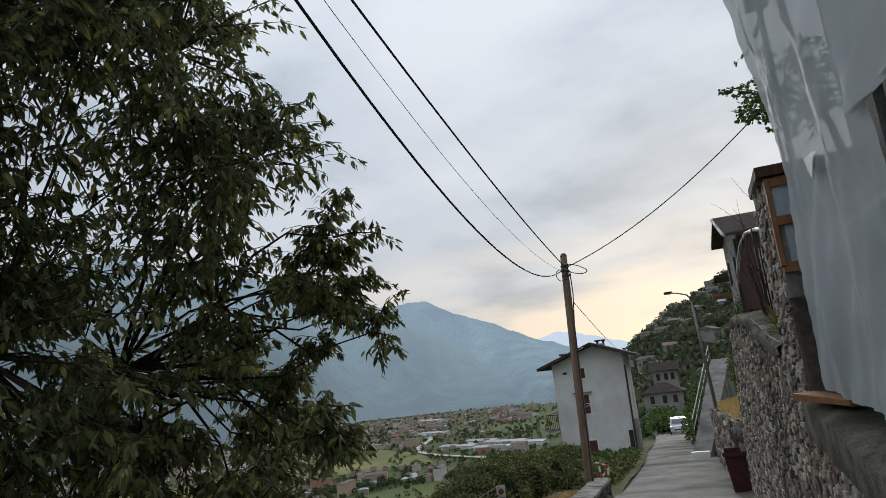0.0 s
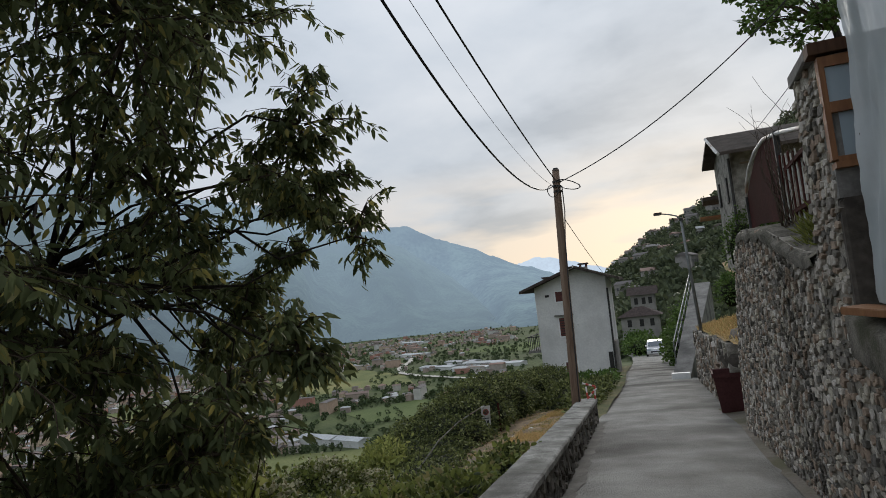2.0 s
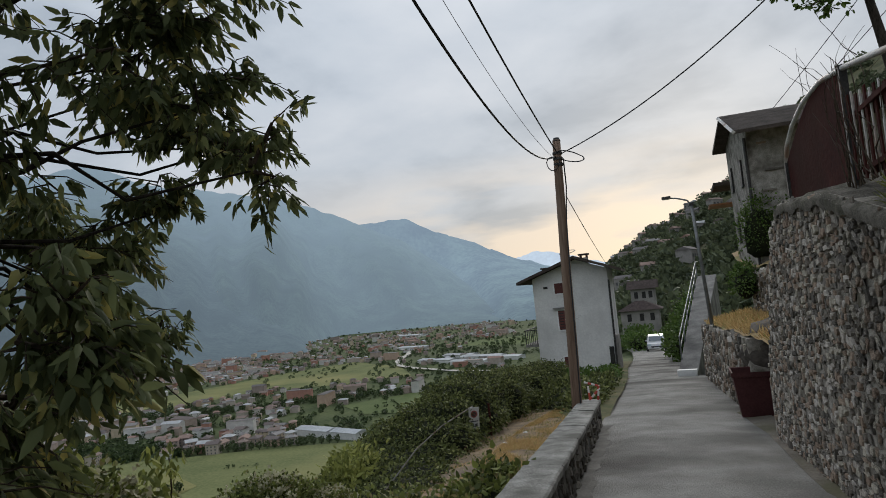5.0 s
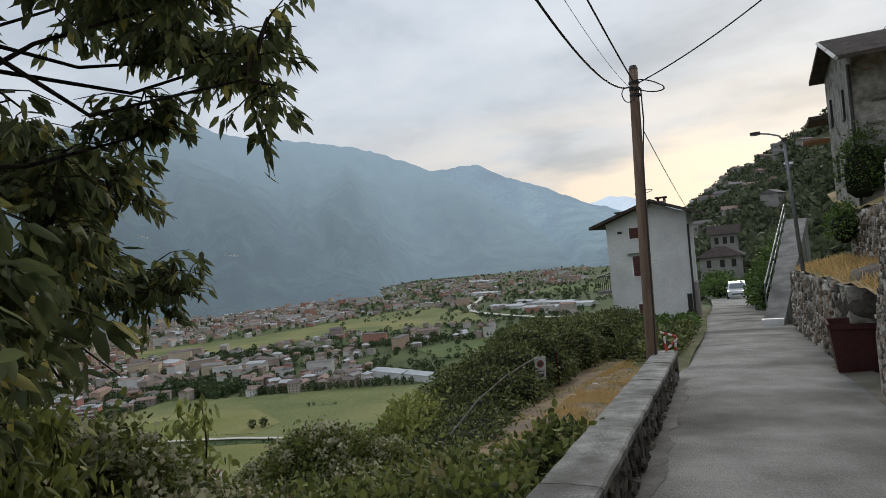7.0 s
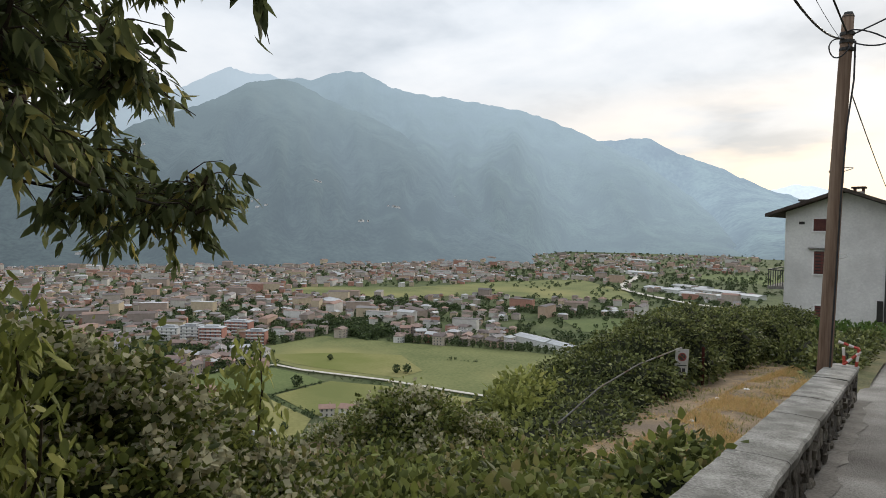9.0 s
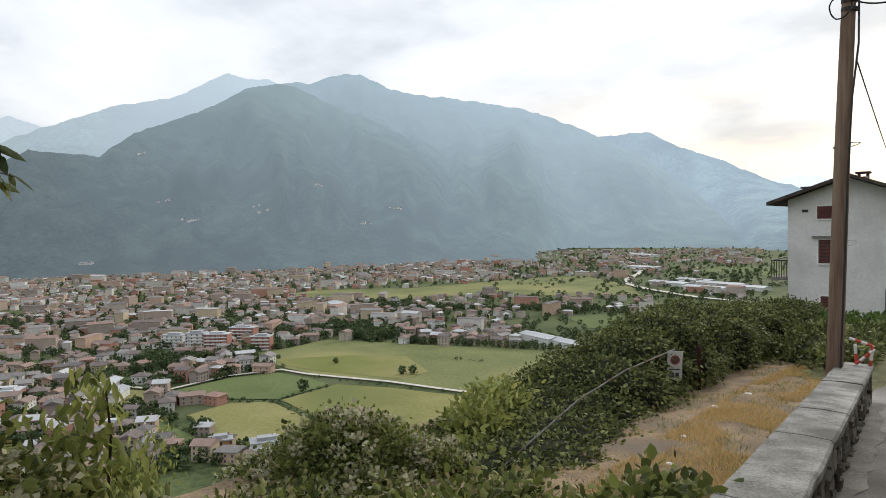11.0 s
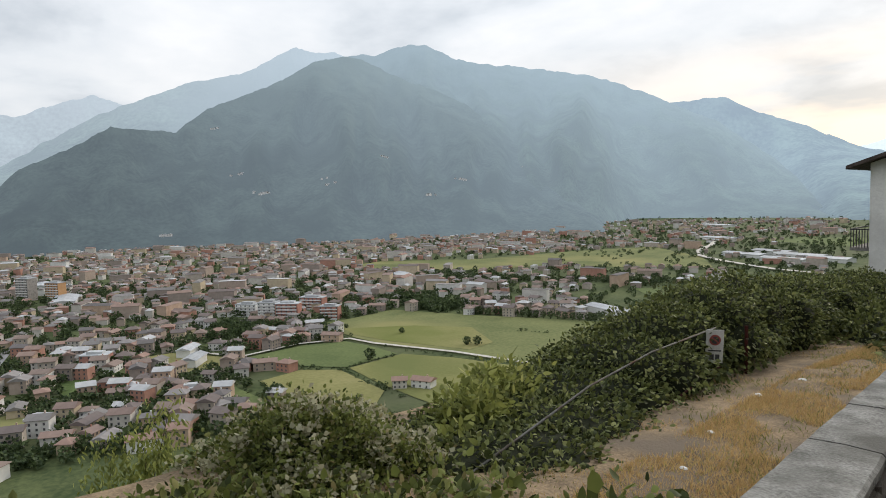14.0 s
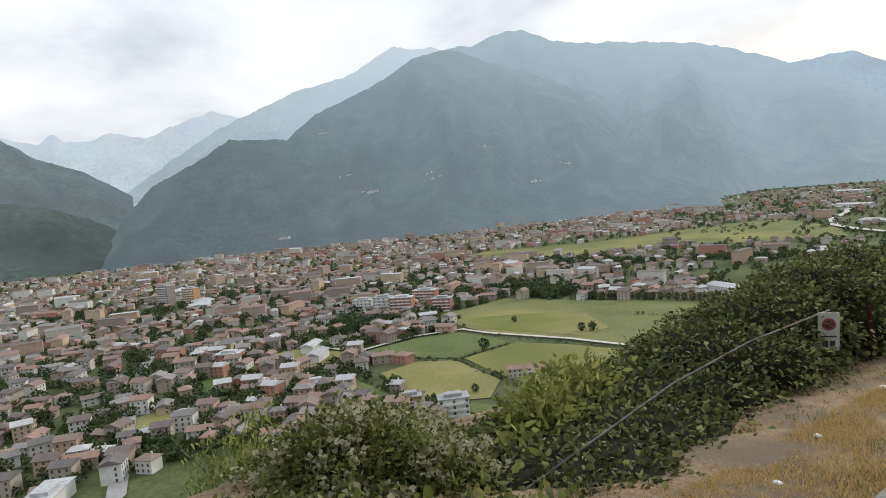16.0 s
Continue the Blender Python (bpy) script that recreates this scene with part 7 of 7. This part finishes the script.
def big_tree():
    """Cherry-like tree leaning over the parapet: trunk, limbs, branches, twig sprays and hanging leaves."""
    r = np.random.default_rng(21)
    root = empty("tree", (-4.0, 6.2, -1.4), "large dark leafy tree with hanging narrow leaves beside the parapet", "tree")
    fork = Vector((-3.7, 6.4, 0.9))
    wpart("trunk", Build().tube([(-4.05, 6.1, -2.0), (-3.95, 6.2, -0.6), tuple(fork)], 0.19, 0.14, 12), M["bark"], root, "", True)
    node = Vector((-3.1, 7.45, 2.3))
    wpart("limb", Build().tube([tuple(fork), (-3.6, 6.7, 1.45), (-3.3, 7.0, 1.85), tuple(node)], 0.06, 0.035, 10), M["bark"], root, "", True)
    pts, ways = [], []
    for (c, s, n) in CROWN:
        c, s = np.array(c), np.array(s)
        hub = Vector(c)
        start = node if c[1] > 7.3 else fork
        mid = start.lerp(hub, 0.5) + Vector((0, 0, 0.12)) + Vector(r.normal(size=3) * 0.1)
        wpart("limb", Build().tube([tuple(start), tuple(start.lerp(mid, 0.5) + Vector(r.normal(size=3) * 0.10)), tuple(mid), tuple(mid.lerp(hub, 0.5) + Vector(r.normal(size=3) * 0.10)), tuple(hub)], 0.017, 0.005, 8), M["bark"], root, "", True)
        tw = Build()
        for k in range(n):
            d = r.normal(size=3); d /= np.linalg.norm(d)
            end = Vector(c + d * s * (0.4 + 0.65 * r.random()) * (1.3 if n >= 20 else 1.0))
            m1 = hub.lerp(end, 0.55) + Vector(r.normal(size=3) * 0.07) + Vector((0, 0, 0.06))
            branch = [hub.lerp(m1, 0.15), m1, end]
            tw.tube([tuple(q) for q in branch], 0.012, 0.004, 5, False)
            for t in range(8):
                u = 0.3 + 0.7 * t / 7
                st = branch[0].lerp(branch[1], u * 2) if u < 0.5 else branch[1].lerp(branch[2], u * 2 - 1)
                d2 = Vector(r.normal(size=3)); d2.z *= 0.4
                d2 = (d2.normalized() + Vector(d) * 0.5).normalized()
                tip = st + d2 * (0.12 + 0.17 * r.random()) * (1.35 if n >= 20 else 1.0) + Vector((0, 0, -0.05))
                tw.tube([tuple(st), tuple(st.lerp(tip, 0.5) + Vector((0, 0, 0.025))), tuple(tip)], 0.004, 0.0015, 4, False)
                for g in range(13):
                    w = r.random()
                    pts.append(tuple(st.lerp(tip, w) + Vector(r.normal(size=3) * 0.012)))
                    ways.append((d2.x * 0.5 + r.normal() * 0.4, d2.y * 0.5 + r.normal() * 0.4, -0.65 + r.normal() * 0.35))
        wpart("twig_spray", tw, M["twig"], root)
    n = len(pts)
    v = leaves(pts, ways, 0.062 + 0.04 * r.random(n), LANCE * np.array([1.05, 1, 1]), r, 0.7)
    wpart("crown", cloud_mesh("crown", v, LANCE_F, n, M["leaf_tree"]), M["leaf_tree"], root, "drooping narrow dark green leaves")


big_tree()


def high_tree():
    """Tree high on the slope behind the stone house."""
    r = np.random.default_rng(33)
    root = empty("tree", (5.6, 24.6, 3.4), "leafy tree on the slope above the stone house", "tree")
    top = Vector((4.9, 24.4, 8.0))
    wpart("trunk", Build().tube([(5.6, 24.6, 2.4), (5.3, 24.5, 5.5), tuple(top)], 0.2, 0.09, 10), M["bark"], root, "", True)
    pts, ways = [], []
    for k in range(26):
        d = Vector(r.normal(size=3)); d.normalize()
        e = Vector((4.05 + d.x * 1.45, 24.2 + d.y * 1.2, 9.2 + d.z * 1.5))
        knee = top.lerp(e, 0.5) + Vector((0, 0, 0.25))
        tw = Build()
        tw.tube([tuple(top), tuple(knee), tuple(e)], 0.035, 0.008, 5, False)
        for q in range(9):
            st = knee.lerp(e, 0.15 + 0.85 * r.random())
            w = Vector(r.normal(size=3)); w.z *= 0.5; w.normalize()
            tip = st + w * (0.25 + 0.4 * r.random())
            tw.tube([tuple(st), tuple(tip)], 0.008, 0.003, 4, False)
            for g in range(8):
                pts.append(tuple(st.lerp(tip, 0.2 + 0.8 * r.random()) + Vector(r.normal(size=3) * 0.04))); ways.append(tuple(r.normal(size=3) * 0.6 + np.array(w) + np.array([0, 0, -0.4])))
        wpart("branch", tw, M["twig"], root)
    v = leaves(pts, ways, 0.11 + 0.07 * r.random(len(pts)), BROAD, r)
    wpart("crown", cloud_mesh("crown", v, BROAD_F, len(pts), M["leaf_shrub"]), M["leaf_shrub"], root, "small dark green leaves in open sprays")
    # bare twiggy shrub below it
    b = Build()
    for k in range(14):
        p = Vector((1.75 + r.normal() * 0.1, 14.0 + r.normal() * 0.3, 3.2 + 0.5 * r.random()))
        path = [tuple(p)]
        w = Vector((r.normal() * 0.25 - 0.1, r.normal() * 0.25, 0.5))
        for _ in range(5):
            w = w + Vector(r.normal(size=3) * 0.14)
            p = p + w * 0.17
            path.append(tuple(p))
        b.tube(path, 0.005, 0.0015, 4, False)
    thing("bare_shrub", b, M["twig"], "bare twiggy shrub behind the gate", "shrub")


high_tree()


def grass(name, n, where, size, m, label, seed):
    r = np.random.default_rng(seed)
    pts, ways = [], []
    while len(pts) < n:
        p = where(r)
        if p is None:
            continue
        pts.append(p); ways.append((r.normal() * 0.8, r.normal() * 0.8, 1))
    v = leaves(pts, ways, size * (0.5 + r.random(n)), BLADE * np.array([1.6, 1, 1]), r)
    tagged(new(name, cloud_mesh(name, v, BLADE_F, n, m)), label, "grass", kind="stuff")


def verge_spot(r, lo, hi, clump, least=0.02):
    y = 9 + r.random() * 16
    x = parapet_x(min(y, 19)) - 0.36 - lo - (hi - lo) * r.random()
    if noise.noise((x * 1.6, y * 1.1, clump)) < least:
        return None
    return (x, y, road_z(y) - 0.07 - 0.10 * max(parapet_x(min(y, 19)) - 1.6 - x, 0))


grass("dry_grass", 70000, lambda r: verge_spot(r, 0.0, 1.15, 1, -0.16), 0.045, M["dry_grass"], "dry straw coloured grass along the verge", 3)
grass("dry_grass_thin", 12000, lambda r: verge_spot(r, 0.5, 2.3, 4), 0.035, M["dry_grass"], "thin dry grass scattered over the verge", 5)
grass("green_grass", 6000, lambda r: verge_spot(r, 0.0, 2.0, 9), 0.05, M["green_grass"], "green grass tufts in the dry verge", 7)
grass("terrace_grass_blades", 5000, lambda r: (lambda y, u: (low_x(y) + 0.15 + 1.2 * u, y, lerp_table(y, [(17, 0.55), (21, 0.47), (25, 0.30), (31, 0.02)]) + 0.22 * (0.05 + 1.2 * u)))(17.3 + 13 * r.random(), r.random()), 0.16, M["dry_grass"], "dry yellow grass on the terrace", 11)

# ---------- small things on the verge ----------
sign = empty("notice_sign", (-3.80, 17.75, -0.6), "faded no parking notice sign hung on the hedge railing", "sign")
def sign_at(b):
    return [tuple(pose(-3.64, 17.34, -0.35, 3, 2, 38) @ Vector(v)) for v in b.v]
def sign_part(name, b, m, label=""):
    b.v = sign_at(b)
    return wpart(name, b, m, sign, label)
sign_part("plate", Build().box((-0.095, -0.006, -0.19), (0.095, 0.006, 0.19), None, 0.003), M["sign_white"])
disc = [(0.062 * math.cos(2 * math.pi * i / 24), -0.011, 0.075 + 0.062 * math.sin(2 * math.pi * i / 24)) for i in range(24)]
sign_part("red_disc", Build().poly(disc[::-1]), M["sign_red"], "faded red ring")
disc = [(0.042 * math.cos(2 * math.pi * i / 24), -0.014, 0.075 + 0.042 * math.sin(2 * math.pi * i / 24)) for i in range(24)]
sign_part("blue_disc", Build().poly(disc[::-1]), M["ink"], "dark faded centre")
sign_part("slash", Build().box((-0.05, -0.019, -0.007), (0.05, -0.015, 0.007), pose(0, 0, 0.075, 0, 40, 0)), M["sign_red"])
sign_part("text_bar", Build().box((-0.07, -0.011, -0.055), (0.07, -0.008, -0.04)), M["ink"])
sign_part("pictogram", Build().box((-0.055, -0.011, -0.15), (-0.005, -0.008, -0.09)), M["ink"])
sign_part("pictogram", Build().box((0.01, -0.011, -0.15), (0.055, -0.008, -0.09)), M["ink"])
railing = empty("hedge_railing", (-4.0, 15.4, -0.8), "rusty tubular railing half swallowed by the hedge", "railing")
wpart("top_rail", Build().tube([(-3.42, 12.6, -0.50), (-3.76, 15.0, -0.31), (-3.80, 16.2, -0.23), (-3.70, 17.5, -0.17)], 0.010, n=8), M["rail_old"], railing, "dull weathered top rail", True)
wpart("lower_rail", Build().tube([(-3.25, 12.8, -0.75), (-3.42, 15.2, -0.68), (-3.6, 17.4, -0.58)], 0.012, n=8), M["rust"], railing, "", True)
for yy, xx in ((12.6, -3.35), (15.0, -3.60), (18.2, -3.62)):
    wpart("post", Build().tube([(xx, yy, -1.3), (xx, yy, -0.25 if yy > 15 else -0.5)], 0.022, n=8), M["rust"], railing)
for i, (x, y) in enumerate(((-2.75, 15.2), (-3.0, 16.9), (-2.95, 18.1), (-2.5, 14.2))):
    b = Build().ball((0, 0, 0), 0.022 + 0.008 * (i % 3), 8, (1.4, 1, 0.6))
    b.v = [(x + v[0] * (1 + 0.3 * noise.noise(Vector(v) * 30)), y + v[1], road_z(y) - 0.06 + v[2] + 0.01) for v in b.v]
    thing("pale_stone", b, M["white_paint"], "small pale stone lying on the dry verge", "stone", "loose stones on the verge")

# ---------- stones of the walls ----------
for job in masonry_jobs:
    masonry(*job)
